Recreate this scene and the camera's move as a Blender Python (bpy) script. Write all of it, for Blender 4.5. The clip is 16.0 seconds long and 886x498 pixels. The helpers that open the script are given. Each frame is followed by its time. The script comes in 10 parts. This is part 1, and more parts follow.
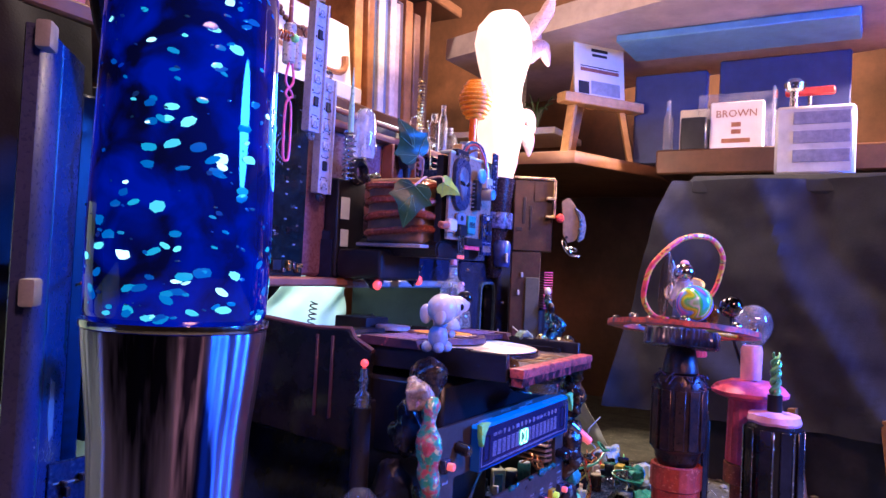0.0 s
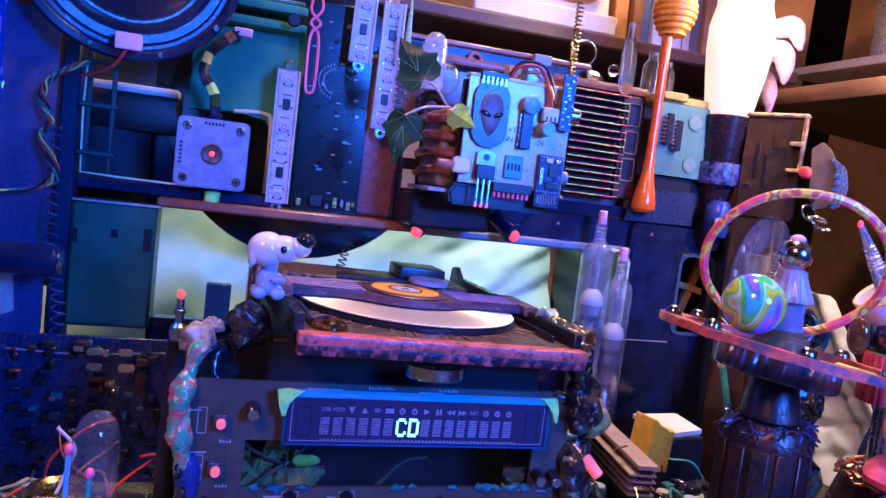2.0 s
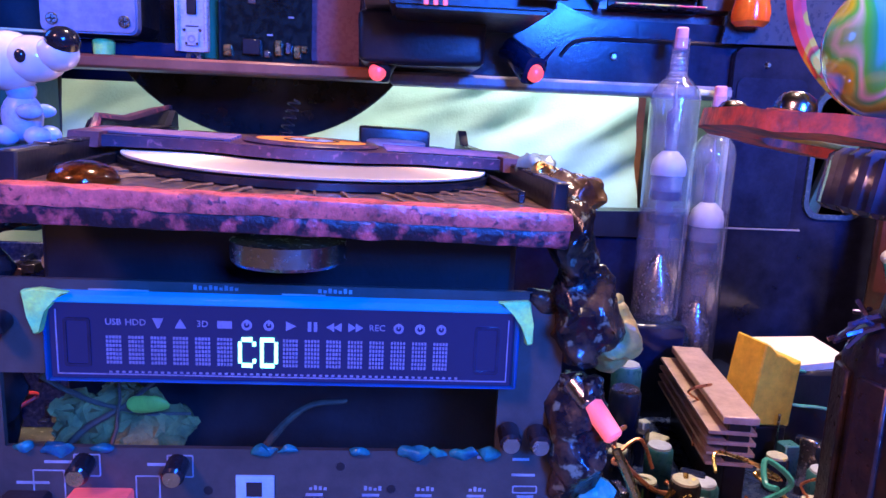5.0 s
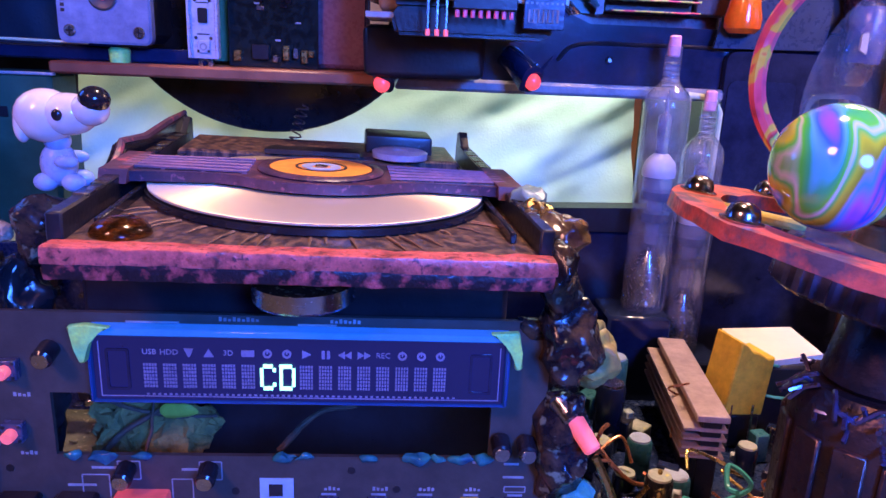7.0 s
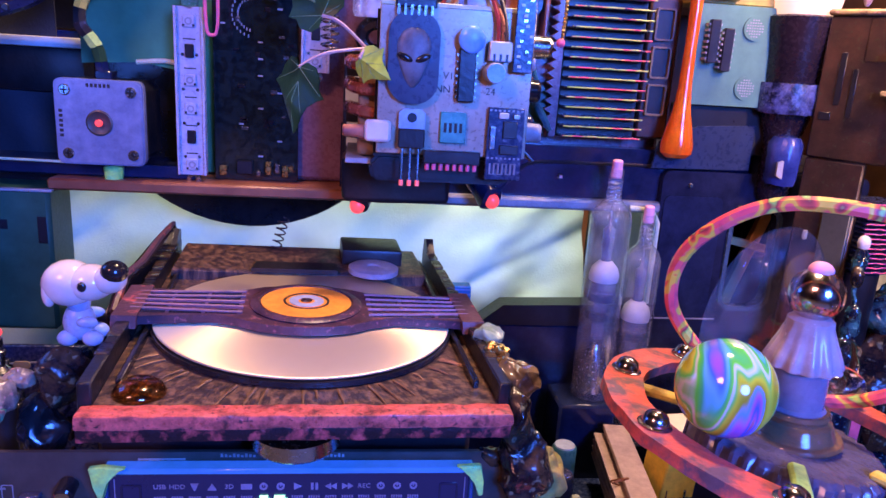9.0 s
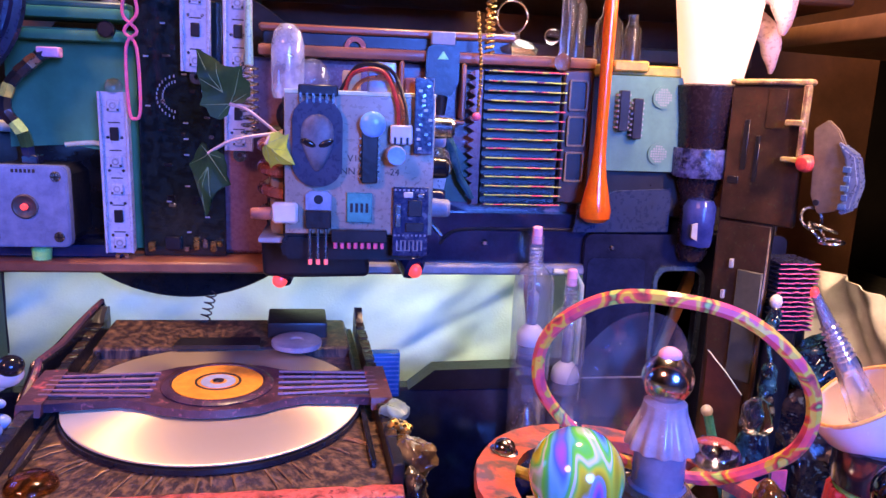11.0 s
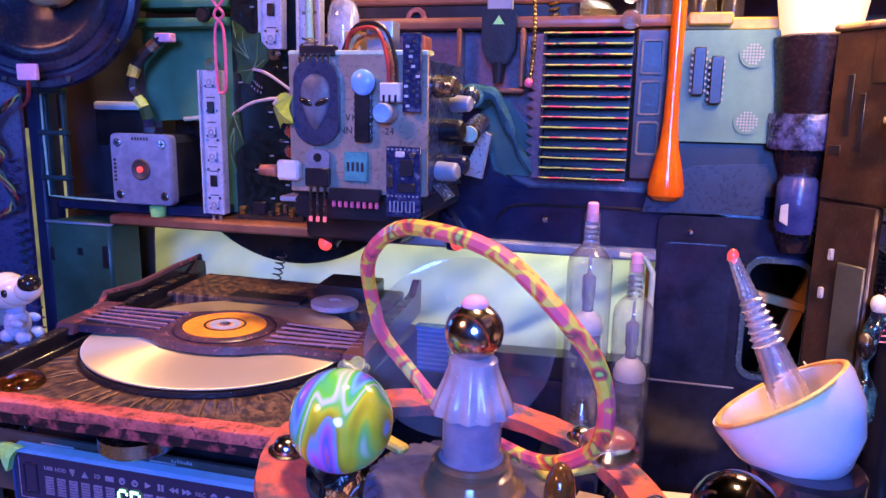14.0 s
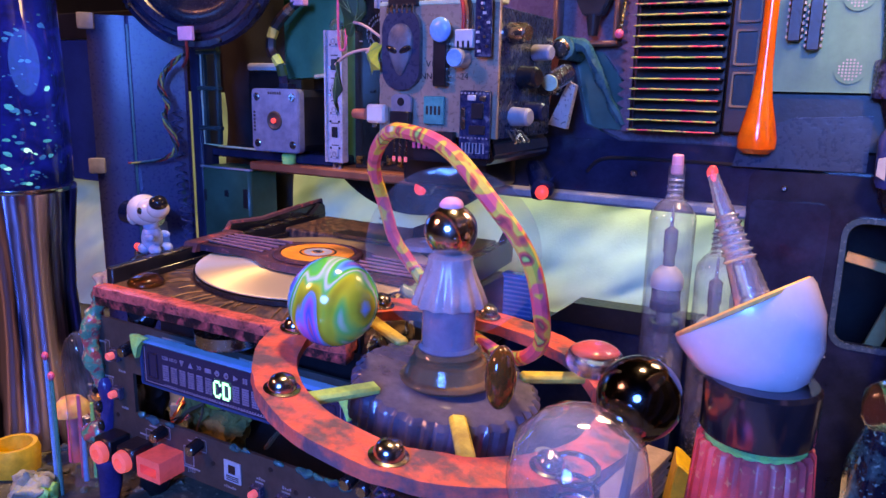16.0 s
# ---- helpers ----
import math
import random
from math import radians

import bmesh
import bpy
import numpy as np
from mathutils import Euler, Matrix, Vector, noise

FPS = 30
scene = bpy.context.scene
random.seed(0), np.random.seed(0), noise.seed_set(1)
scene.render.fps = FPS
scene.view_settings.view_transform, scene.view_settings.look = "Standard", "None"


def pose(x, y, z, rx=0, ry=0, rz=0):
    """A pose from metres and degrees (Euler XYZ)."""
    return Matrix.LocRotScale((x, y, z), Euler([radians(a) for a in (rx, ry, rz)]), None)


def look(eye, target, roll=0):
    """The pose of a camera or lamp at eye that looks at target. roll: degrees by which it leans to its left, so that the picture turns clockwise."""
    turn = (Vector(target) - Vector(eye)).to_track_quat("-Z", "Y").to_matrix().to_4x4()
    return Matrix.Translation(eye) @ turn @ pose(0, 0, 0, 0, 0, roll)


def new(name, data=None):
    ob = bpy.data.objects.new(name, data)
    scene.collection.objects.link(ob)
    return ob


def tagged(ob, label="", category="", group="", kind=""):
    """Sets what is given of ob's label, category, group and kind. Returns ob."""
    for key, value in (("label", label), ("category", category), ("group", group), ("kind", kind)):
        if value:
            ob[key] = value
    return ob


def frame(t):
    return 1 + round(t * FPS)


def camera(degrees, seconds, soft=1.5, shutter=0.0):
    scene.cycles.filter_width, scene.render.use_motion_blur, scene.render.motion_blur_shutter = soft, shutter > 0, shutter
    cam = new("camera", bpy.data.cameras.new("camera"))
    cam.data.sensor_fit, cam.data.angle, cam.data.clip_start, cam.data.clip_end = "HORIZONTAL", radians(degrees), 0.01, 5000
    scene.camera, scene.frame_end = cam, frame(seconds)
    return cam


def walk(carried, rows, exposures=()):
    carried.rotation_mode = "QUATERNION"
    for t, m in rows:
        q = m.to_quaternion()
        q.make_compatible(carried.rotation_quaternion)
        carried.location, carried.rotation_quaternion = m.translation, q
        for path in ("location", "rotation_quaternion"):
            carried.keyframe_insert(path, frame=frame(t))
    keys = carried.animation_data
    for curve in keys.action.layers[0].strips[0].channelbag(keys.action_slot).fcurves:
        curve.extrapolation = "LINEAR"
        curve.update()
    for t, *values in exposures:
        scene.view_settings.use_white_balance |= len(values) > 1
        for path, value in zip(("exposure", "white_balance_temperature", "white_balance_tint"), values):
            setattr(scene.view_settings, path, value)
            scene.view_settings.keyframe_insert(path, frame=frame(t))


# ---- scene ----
cam = camera(63.05, 16.0)
PATH = [
    (0, (0.02977, 0.00694, 0.28697), (0.37429, 0.20990, 0.29751), 2.89),
    (0.5, (0.09624, -0.07075, 0.28780), (0.39203, 0.19841, 0.29584), 2.93),
    (1, (0.18196, -0.12569, 0.29051), (0.41272, 0.20096, 0.29714), 2.20),
    (1.5, (0.27913, -0.14722, 0.29557), (0.43876, 0.21953, 0.29867), 3.62),
    (2, (0.33741, -0.13621, 0.30401), (0.45047, 0.24588, 0.26898), 7.02),
    (2.5, (0.37290, -0.11886, 0.28364), (0.45723, 0.27025, 0.24513), 5.42),
    (3, (0.40448, -0.08582, 0.26014), (0.46990, 0.30663, 0.21886), 4.09),
    (3.5, (0.42521, -0.05737, 0.25327), (0.48526, 0.33499, 0.20386), 2.88),
    (4, (0.43256, -0.03075, 0.24922), (0.47907, 0.36162, 0.18691), 3.69),
    (4.5, (0.44493, -0.01573, 0.24682), (0.48197, 0.37551, 0.17228), 2.88),
    (5, (0.45966, -0.01234, 0.25773), (0.48653, 0.37962, 0.18260), 2.58),
    (5.2, (0.46344, -0.01356, 0.26339), (0.48631, 0.37866, 0.18830), 1.94),
    (7.3, (0.45683, -0.02697, 0.29554), (0.48315, 0.35579, 0.18240), 2.83),
    (7.5, (0.45401, -0.02635, 0.29912), (0.48342, 0.35594, 0.18518), 2.87),
    (8, (0.45121, -0.03251, 0.31562), (0.48499, 0.34950, 0.20194), 3.12),
    (8.5, (0.44912, -0.04071, 0.33330), (0.48895, 0.34238, 0.22534), 3.05),
    (9, (0.45047, -0.04965, 0.34799), (0.49780, 0.33391, 0.24482), 3.62),
    (9.5, (0.44830, -0.05548, 0.36228), (0.50863, 0.32939, 0.27150), 3.24),
    (9.7, (0.44869, -0.05580, 0.36786), (0.51388, 0.32913, 0.28078), 3.25),
    (11.8, (0.51963, -0.05930, 0.36039), (0.54698, 0.33181, 0.28108), 1.22),
    (12, (0.52808, -0.05804, 0.35821), (0.54547, 0.33380, 0.27972), 1.21),
    (12.5, (0.54508, -0.05543, 0.35593), (0.53886, 0.33702, 0.27882), 1.09),
    (13, (0.56781, -0.05082, 0.35515), (0.52879, 0.33957, 0.27721), 0.87),
    (13.5, (0.59028, -0.04657, 0.34983), (0.51786, 0.33974, 0.27557), 0.82),
    (14, (0.60880, -0.04170, 0.34578), (0.50694, 0.33723, 0.26812), 1.01),
    (14.5, (0.62487, -0.03966, 0.34551), (0.49482, 0.33028, 0.26656), 1.43),
    (15, (0.63205, -0.03920, 0.33880), (0.47673, 0.32041, 0.25780), 1.86),
    (15.5, (0.64135, -0.03611, 0.33588), (0.46685, 0.31417, 0.25306), 1.85),
    (16, (0.66410, -0.04288, 0.32955), (0.47163, 0.29675, 0.24230), 1.23),
]
walk(cam, [(t, look(eye, target, roll)) for t, eye, target, roll in PATH],
     exposures=((0.0, 0.5, 5600, 18), (0.5, 0.16, 5700, 24), (1.0, 0.1, 5850, 25), (2.5, 0.14, 5450, 25), (3.5, 0.46, 5250, 26), (4.5, 0.56, 5450, 26), (5.2, 0.5, 5750, 27), (8.5, 0.04, 6650, 30), (12.5, 0.2, 8200, 25), (14.0, 0.14, 8900, 22), (16.0, -0.06, 9200, 11)))
# ---- body ----
# world: a dark room, a little dim blue-violet bounce
world = bpy.data.worlds.new("room_dark")
scene.world = world
world.use_nodes = True
world.node_tree.nodes["Background"].inputs[0].default_value = (0.08, 0.08, 0.26, 1)
world.node_tree.nodes["Background"].inputs[1].default_value = 0.085
scene.view_settings.exposure = 0.0


def area_lamp(name, eye, target, size, watts, colour):
    data = bpy.data.lights.new(name, "AREA")
    data.shape, data.size, data.energy, data.color = "DISK", size, watts, colour
    ob = new(name, data)
    ob.matrix_world = look(eye, target)
    return ob


# blue coloured lamp of the room, in front and to the right of the model
area_lamp("blue_room_lamp", (0.70, -0.50, 0.50), (0.45, 0.27, 0.28), 0.22, 6.6, (0.03, 0.17, 1.0)).data.spread = radians(120)
# rosy warm lamp of the room, in front and to the left
area_lamp("rosy_room_lamp", (-0.05, -0.45, 0.85), (0.50, 0.24, 0.26), 0.22, 4.8, (1.0, 0.45, 0.34))
# warm ceiling lamp over the model
area_lamp("warm_ceiling_lamp", (0.62, 0.30, 1.25), (0.50, 0.26, 0.24), 0.12, 13.0, (1.0, 0.72, 0.46))
# warm lamp over the shelf at the back
area_lamp("warm_shelf_lamp", (0.86, -0.30, 0.72), (0.97, 0.26, 0.48), 0.12, 5.5, (1.0, 0.62, 0.36)).data.spread = radians(62)

# ---------------------------------------------------------------- helpers (all lengths in centimetres)
CM = 0.01
ORIGIN = {}


def node_mat(name):
    m = bpy.data.materials.new(name)
    m.use_nodes = True
    nt = m.node_tree
    return m, nt, nt.nodes["Principled BSDF"]


def mat(name, a, b=None, rough=0.5, metal=0.0, scale=60.0, fine=500.0, bump=0.15, edge=(0.35, 0.65), spec=None,
        glow=None, power=0.0, coat=0.0, clear=0.0, ior=1.45, vary=0.0, c=None, worn=0.2):
    """Two-colour worn surface: a coarse mottling from colour a to b (and flecks of c), a fine grain in roughness and bump."""
    m, nt, p = node_mat(name)
    b = b or tuple(v * 0.6 for v in a)
    tc = nt.nodes.new("ShaderNodeTexCoord")
    n1 = nt.nodes.new("ShaderNodeTexNoise")
    n1.inputs["Scale"].default_value, n1.inputs["Detail"].default_value, n1.inputs["Roughness"].default_value = scale, 5.0, 0.62
    nt.links.new(tc.outputs["Object"], n1.inputs["Vector"])
    r1 = nt.nodes.new("ShaderNodeValToRGB")
    r1.color_ramp.elements[0].position, r1.color_ramp.elements[1].position = edge
    r1.color_ramp.elements[0].color, r1.color_ramp.elements[1].color = (*a, 1), (*b, 1)
    nt.links.new(n1.outputs["Fac"], r1.inputs["Fac"])
    col = r1.outputs["Color"]
    n2 = nt.nodes.new("ShaderNodeTexNoise")
    n2.inputs["Scale"].default_value, n2.inputs["Detail"].default_value = fine, 4.0
    nt.links.new(tc.outputs["Object"], n2.inputs["Vector"])
    if c:
        r2 = nt.nodes.new("ShaderNodeValToRGB")
        r2.color_ramp.elements[0].position, r2.color_ramp.elements[1].position = 0.60, 0.68
        nt.links.new(n2.outputs["Fac"], r2.inputs["Fac"])
        mx = nt.nodes.new("ShaderNodeMixRGB")
        mx.inputs["Color2"].default_value = (*c, 1)
        nt.links.new(r2.outputs["Color"], mx.inputs["Fac"])
        nt.links.new(col, mx.inputs["Color1"])
        col = mx.outputs["Color"]
    if not glow:
        grime = nt.nodes.new("ShaderNodeTexNoise")
        grime.inputs["Scale"].default_value, grime.inputs["Detail"].default_value, grime.inputs["Roughness"].default_value = 2.7 * scale, 7.0, 0.7
        nt.links.new(tc.outputs["Object"], grime.inputs["Vector"])
        gr = nt.nodes.new("ShaderNodeMapRange")
        gr.inputs["From Min"].default_value, gr.inputs["From Max"].default_value = 0.32, 0.68
        gr.inputs["To Min"].default_value, gr.inputs["To Max"].default_value = 1 - worn, 1 + 0.8 * worn
        nt.links.new(grime.outputs["Fac"], gr.inputs["Value"])
        hg = nt.nodes.new("ShaderNodeHueSaturation")
        nt.links.new(gr.outputs["Result"], hg.inputs["Value"])
        nt.links.new(col, hg.inputs["Color"])
        col = hg.outputs["Color"]
    if vary:
        info = nt.nodes.new("ShaderNodeObjectInfo")
        hv = nt.nodes.new("ShaderNodeHueSaturation")
        mr = nt.nodes.new("ShaderNodeMapRange")
        mr.inputs["To Min"].default_value, mr.inputs["To Max"].default_value = 1 - vary, 1 + vary
        nt.links.new(info.outputs["Random"], mr.inputs["Value"])
        nt.links.new(mr.outputs["Result"], hv.inputs["Value"])
        nt.links.new(col, hv.inputs["Color"])
        col = hv.outputs["Color"]
    nt.links.new(col, p.inputs["Base Color"])
    mr = nt.nodes.new("ShaderNodeMapRange")
    mr.inputs["To Min"].default_value, mr.inputs["To Max"].default_value = max(rough - 0.14, 0.02), min(rough + 0.14, 1.0)
    nt.links.new(n2.outputs["Fac"], mr.inputs["Value"])
    nt.links.new(mr.outputs["Result"], p.inputs["Roughness"])
    p.inputs["Metallic"].default_value = metal
    p.inputs["IOR"].default_value = ior
    p.inputs["Coat Weight"].default_value = coat
    p.inputs["Transmission Weight"].default_value = clear
    if spec is not None:
        p.inputs["Specular IOR Level"].default_value = spec
    if glow:
        p.inputs["Emission Color"].default_value = (*glow, 1)
        p.inputs["Emission Strength"].default_value = power
    if bump:
        bp = nt.nodes.new("ShaderNodeBump")
        bp.inputs["Strength"].default_value, bp.inputs["Distance"].default_value = bump, 0.0008
        nt.links.new(n2.outputs["Fac"], bp.inputs["Height"])
        nt.links.new(bp.outputs["Normal"], p.inputs["Normal"])
    return m


def glass(name, tint=(1, 1, 1), rough=0.03, ior=1.45):
    m, nt, p = node_mat(name)
    tc = nt.nodes.new("ShaderNodeTexCoord")
    n = nt.nodes.new("ShaderNodeTexNoise")
    n.inputs["Scale"].default_value, n.inputs["Detail"].default_value = 120.0, 3.0
    nt.links.new(tc.outputs["Object"], n.inputs["Vector"])
    mr = nt.nodes.new("ShaderNodeMapRange")
    mr.inputs["To Min"].default_value, mr.inputs["To Max"].default_value = rough, rough + 0.12
    nt.links.new(n.outputs["Fac"], mr.inputs["Value"])
    nt.links.new(mr.outputs["Result"], p.inputs["Roughness"])
    p.inputs["Base Color"].default_value = (*tint, 1)
    p.inputs["Transmission Weight"].default_value = 1.0
    p.inputs["IOR"].default_value = ior
    return m


def clear_film(name, tint, milk, edge=3.0):
    """Thin clear glass: sees straight through, with gloss at the edges and a milky haze mixed in."""
    m, nt, p = node_mat(name)
    p.inputs["Base Color"].default_value = (0.8, 0.82, 0.9, 1)
    p.inputs["Roughness"].default_value = 0.08
    out = nt.nodes["Material Output"]
    clear = nt.nodes.new("ShaderNodeBsdfTransparent")
    clear.inputs["Color"].default_value = (*tint, 1)
    gloss = nt.nodes.new("ShaderNodeBsdfGlossy")
    gloss.inputs["Roughness"].default_value = 0.06
    lw = nt.nodes.new("ShaderNodeLayerWeight")
    pw = nt.nodes.new("ShaderNodeMath")
    pw.operation = "POWER"
    pw.inputs[1].default_value = edge
    nt.links.new(lw.outputs["Facing"], pw.inputs[0])
    fr = nt.nodes.new("ShaderNodeMapRange")
    fr.inputs["To Min"].default_value, fr.inputs["To Max"].default_value = 0.04, 0.75
    nt.links.new(pw.outputs[0], fr.inputs["Value"])
    tc = nt.nodes.new("ShaderNodeTexCoord")
    n = nt.nodes.new("ShaderNodeTexNoise")
    n.inputs["Scale"].default_value, n.inputs["Detail"].default_value = 90.0, 4.0
    nt.links.new(tc.outputs["Object"], n.inputs["Vector"])
    mr = nt.nodes.new("ShaderNodeMapRange")
    mr.inputs["From Min"].default_value, mr.inputs["From Max"].default_value = 0.35, 0.75
    mr.inputs["To Min"].default_value, mr.inputs["To Max"].default_value = milk * 0.5, milk * 2.4
    nt.links.new(n.outputs["Fac"], mr.inputs["Value"])
    hazed = nt.nodes.new("ShaderNodeMixShader")
    nt.links.new(mr.outputs["Result"], hazed.inputs["Fac"])
    nt.links.new(clear.outputs[0], hazed.inputs[1])
    nt.links.new(p.outputs[0], hazed.inputs[2])
    mix = nt.nodes.new("ShaderNodeMixShader")
    nt.links.new(fr.outputs[0], mix.inputs["Fac"])
    nt.links.new(hazed.outputs[0], mix.inputs[1])
    nt.links.new(gloss.outputs[0], mix.inputs[2])
    nt.links.new(mix.outputs[0], out.inputs["Surface"])
    return m


def link(name, bm, material, origin, smooth=True):
    me = bpy.data.meshes.new(name)
    bmesh.ops.recalc_face_normals(bm, faces=bm.faces)
    bm.to_mesh(me)
    bm.free()
    me.transform(Matrix.Diagonal((CM, CM, CM, 1)) @ Matrix.Translation([-v for v in origin]))
    for mm in (material if isinstance(material, (list, tuple)) else [material]):
        me.materials.append(mm)
    if smooth:
        me.shade_smooth()
        me.set_sharp_from_angle(angle=radians(38))
    return new(name, me)


def thing(name, label, category, at, bm=None, material=None, group="", kind=""):
    """A top-level thing whose base stands at the point at: a mesh, or an Empty for its parts."""
    if bm is None:
        ob = new(name)
        ob.empty_display_size = 0.01
    else:
        ob = link(name, bm, material, at)
    ob.location = [v * CM for v in at]
    ORIGIN[ob] = Vector(at)
    return tagged(ob, label, category, group, kind)


def part(name, bm, material, parent, label=""):
    """One mesh under a thing or under a part; its vertices are given in the place's coordinates."""
    ob = link(name, bm, material, ORIGIN[parent])
    ob.parent = parent
    ORIGIN[ob] = ORIGIN[parent]
    return tagged(ob, label)


def box(bm, lo, hi, bevel=0.0, m=None, seg=1, mi=0):
    """An upright box from its two corners, with bevelled edges."""
    lo, hi = Vector(lo), Vector(hi)
    r = bmesh.ops.create_cube(bm, size=1.0, matrix=Matrix.Translation((lo + hi) / 2) @ Matrix.Diagonal((*(hi - lo), 1)))
    vs = r["verts"]
    if bevel:
        es = list({e for v in vs for e in v.link_edges})
        r = bmesh.ops.bevel(bm, geom=es, offset=bevel, segments=seg, affect="EDGES", profile=0.6)
        vs = list({v for f in r["faces"] for v in f.verts} | {v for v in vs if v.is_valid})
    if m is not None:
        bmesh.ops.transform(bm, matrix=m, verts=vs)
    if mi:
        for f in {f for v in vs for f in v.link_faces}:
            f.material_index = mi
    return vs


def frame_to(a, b):
    """A matrix that carries z from 0 to 1 onto the way from a to b, unscaled across."""
    a, b = Vector(a), Vector(b)
    return Matrix.Translation(a) @ (b - a).to_track_quat("Z", "Y").to_matrix().to_4x4()


def lathe(bm, profile, at=(0, 0, 0), seg=24, m=None, mi=0, wave=None):
    """A turned body: profile of (radius, height), round the upright axis at the point at."""
    at = Vector(at)
    rings, made = [], []
    for k, (r, z) in enumerate(profile):
        if r < 1e-4:
            v = bm.verts.new(at + Vector((0, 0, z)))
            rings.append([v])
        else:
            row = []
            for i in range(seg):
                a = 2 * math.pi * i / seg
                q = r * (1 + (wave(a, z) if wave else 0))
                row.append(bm.verts.new(at + Vector((q * math.cos(a), q * math.sin(a), z))))
            rings.append(row)
        made += rings[-1]
    faces = []
    for p0, p1 in zip(rings, rings[1:]):
        for i in range(seg):
            j = (i + 1) % seg
            if len(p0) == 1 and len(p1) == 1:
                continue
            if len(p0) == 1:
                faces.append(bm.faces.new((p0[0], p1[j], p1[i])))
            elif len(p1) == 1:
                faces.append(bm.faces.new((p0[i], p0[j], p1[0])))
            else:
                faces.append(bm.faces.new((p0[i], p0[j], p1[j], p1[i])))
    for f in faces:
        f.material_index = mi
    if m is not None:
        bmesh.ops.transform(bm, matrix=m, verts=made)
    return made


def rod(bm, a, b, r0, r1=None, seg=12, mi=0):
    """A closed round rod from a to b, with slightly rounded ends."""
    r1 = r0 if r1 is None else r1
    n = (Vector(b) - Vector(a)).length
    e = min(0.25 * min(r0, r1), 0.2 * n)
    return lathe(bm, [(0, 0), (r0 - e, 0), (r0, e), (r1, n - e), (r1 - e, n), (0, n)], seg=seg, m=frame_to(a, b), mi=mi)


def ball(bm, c, r, s=(1, 1, 1), seg=20, m=None, mi=0):
    mm = Matrix.Translation(c) @ (m or Matrix()) @ Matrix.Diagonal((*s, 1))
    vs = bmesh.ops.create_uvsphere(bm, u_segments=seg, v_segments=max(seg // 2, 6), radius=r, matrix=mm)["verts"]
    if mi:
        for f in {f for v in vs for f in v.link_faces}:
            f.material_index = mi
    return vs


def smooth_line(pts, n=6, closed=False):
    """Points of a soft curve through the points given."""
    pts = [Vector(p) for p in pts]
    out, count = [], len(pts)
    for i in range(count if closed else count - 1):
        p = [pts[(i + k) % count] if closed else pts[min(max(i + k, 0), count - 1)] for k in (-1, 0, 1, 2)]
        for s in range(n):
            t = s / n
            out.append(0.5 * (2 * p[1] + (p[2] - p[0]) * t + (2 * p[0] - 5 * p[1] + 4 * p[2] - p[3]) * t * t
                              + (3 * p[1] - p[0] - 3 * p[2] + p[3]) * t ** 3))
    return out if closed else out + [pts[-1]]


def tube(bm, pts, r, seg=8, closed=False, mi=0, taper=None):
    """A round cord along the points."""
    pts = [Vector(p) for p in pts]
    n, rings, side = len(pts), [], None
    for i, p in enumerate(pts):
        d = (pts[(i + 1) % n] - pts[i - 1]) if closed else (pts[min(i + 1, n - 1)] - pts[max(i - 1, 0)])
        d.normalize()
        if side is None:
            side = d.orthogonal().normalized()
        side = (side - d * side.dot(d)).normalized()
        up = d.cross(side)
        q = r * (taper(i / max(n - 1, 1)) if taper else 1)
        rings.append([bm.verts.new(p + q * (math.cos(2 * math.pi * k / seg) * side + math.sin(2 * math.pi * k / seg) * up)) for k in range(seg)])
    for i in range(n if closed else n - 1):
        a, b = rings[i], rings[(i + 1) % n]
        for k in range(seg):
            bm.faces.new((a[k], a[(k + 1) % seg], b[(k + 1) % seg], b[k])).material_index = mi
    if not closed:
        bm.faces.new(rings[0][::-1]).material_index = mi
        bm.faces.new(rings[-1]).material_index = mi
    return [v for ring in rings for v in ring]


def slab(bm, outline, lo, hi, axis="y", m=None, mi=0, holes=()):
    """A plate of the given outline, from lo to hi along the axis; outline in the two other axes, in order."""
    def put(p, d):
        return {"x": (d, p[0], p[1]), "y": (p[0], d, p[1]), "z": (p[0], p[1], d)}[axis]
    made, faces = [], []
    a = [bm.verts.new(put(p, lo)) for p in outline]
    b = [bm.verts.new(put(p, hi)) for p in outline]
    n = len(outline)
    for i in range(n):
        faces.append(bm.faces.new((a[i], a[(i + 1) % n], b[(i + 1) % n], b[i])))
    faces.append(bm.faces.new(a[::-1]))
    faces.append(bm.faces.new(b))
    made = a + b
    for f in faces:
        f.material_index = mi
    if m is not None:
        bmesh.ops.transform(bm, matrix=m, verts=made)
    return made


def round_rect(x0, z0, x1, z1, r, n=5):
    out = []
    for cx, cz, a0 in ((x1 - r, z1 - r, 0), (x0 + r, z1 - r, 90), (x0 + r, z0 + r, 180), (x1 - r, z0 + r, 270)):
        for k in range(n + 1):
            a = radians(a0 + 90 * k / n)
            out.append((cx + r * math.cos(a), cz + r * math.sin(a)))
    return out


def ring_plate(bm, inner, outer, lo, hi, axis="y", m=None, mi=0):
    """A plate with a hole: two outlines with the same number of points."""
    def put(p, d):
        return {"x": (d, p[0], p[1]), "y": (p[0], d, p[1]), "z": (p[0], p[1], d)}[axis]
    n = len(inner)
    v = [[bm.verts.new(put(p, d)) for p in o] for o in (inner, outer) for d in (lo, hi)]
    for i in range(n):
        j = (i + 1) % n
        for p, q in ((0, 1), (1, 3), (3, 2), (2, 0)):
            bm.faces.new((v[p][i], v[p][j], v[q][j], v[q][i])).material_index = mi
    made = [x for o in v for x in o]
    if m is not None:
        bmesh.ops.transform(bm, matrix=m, verts=made)
    return made


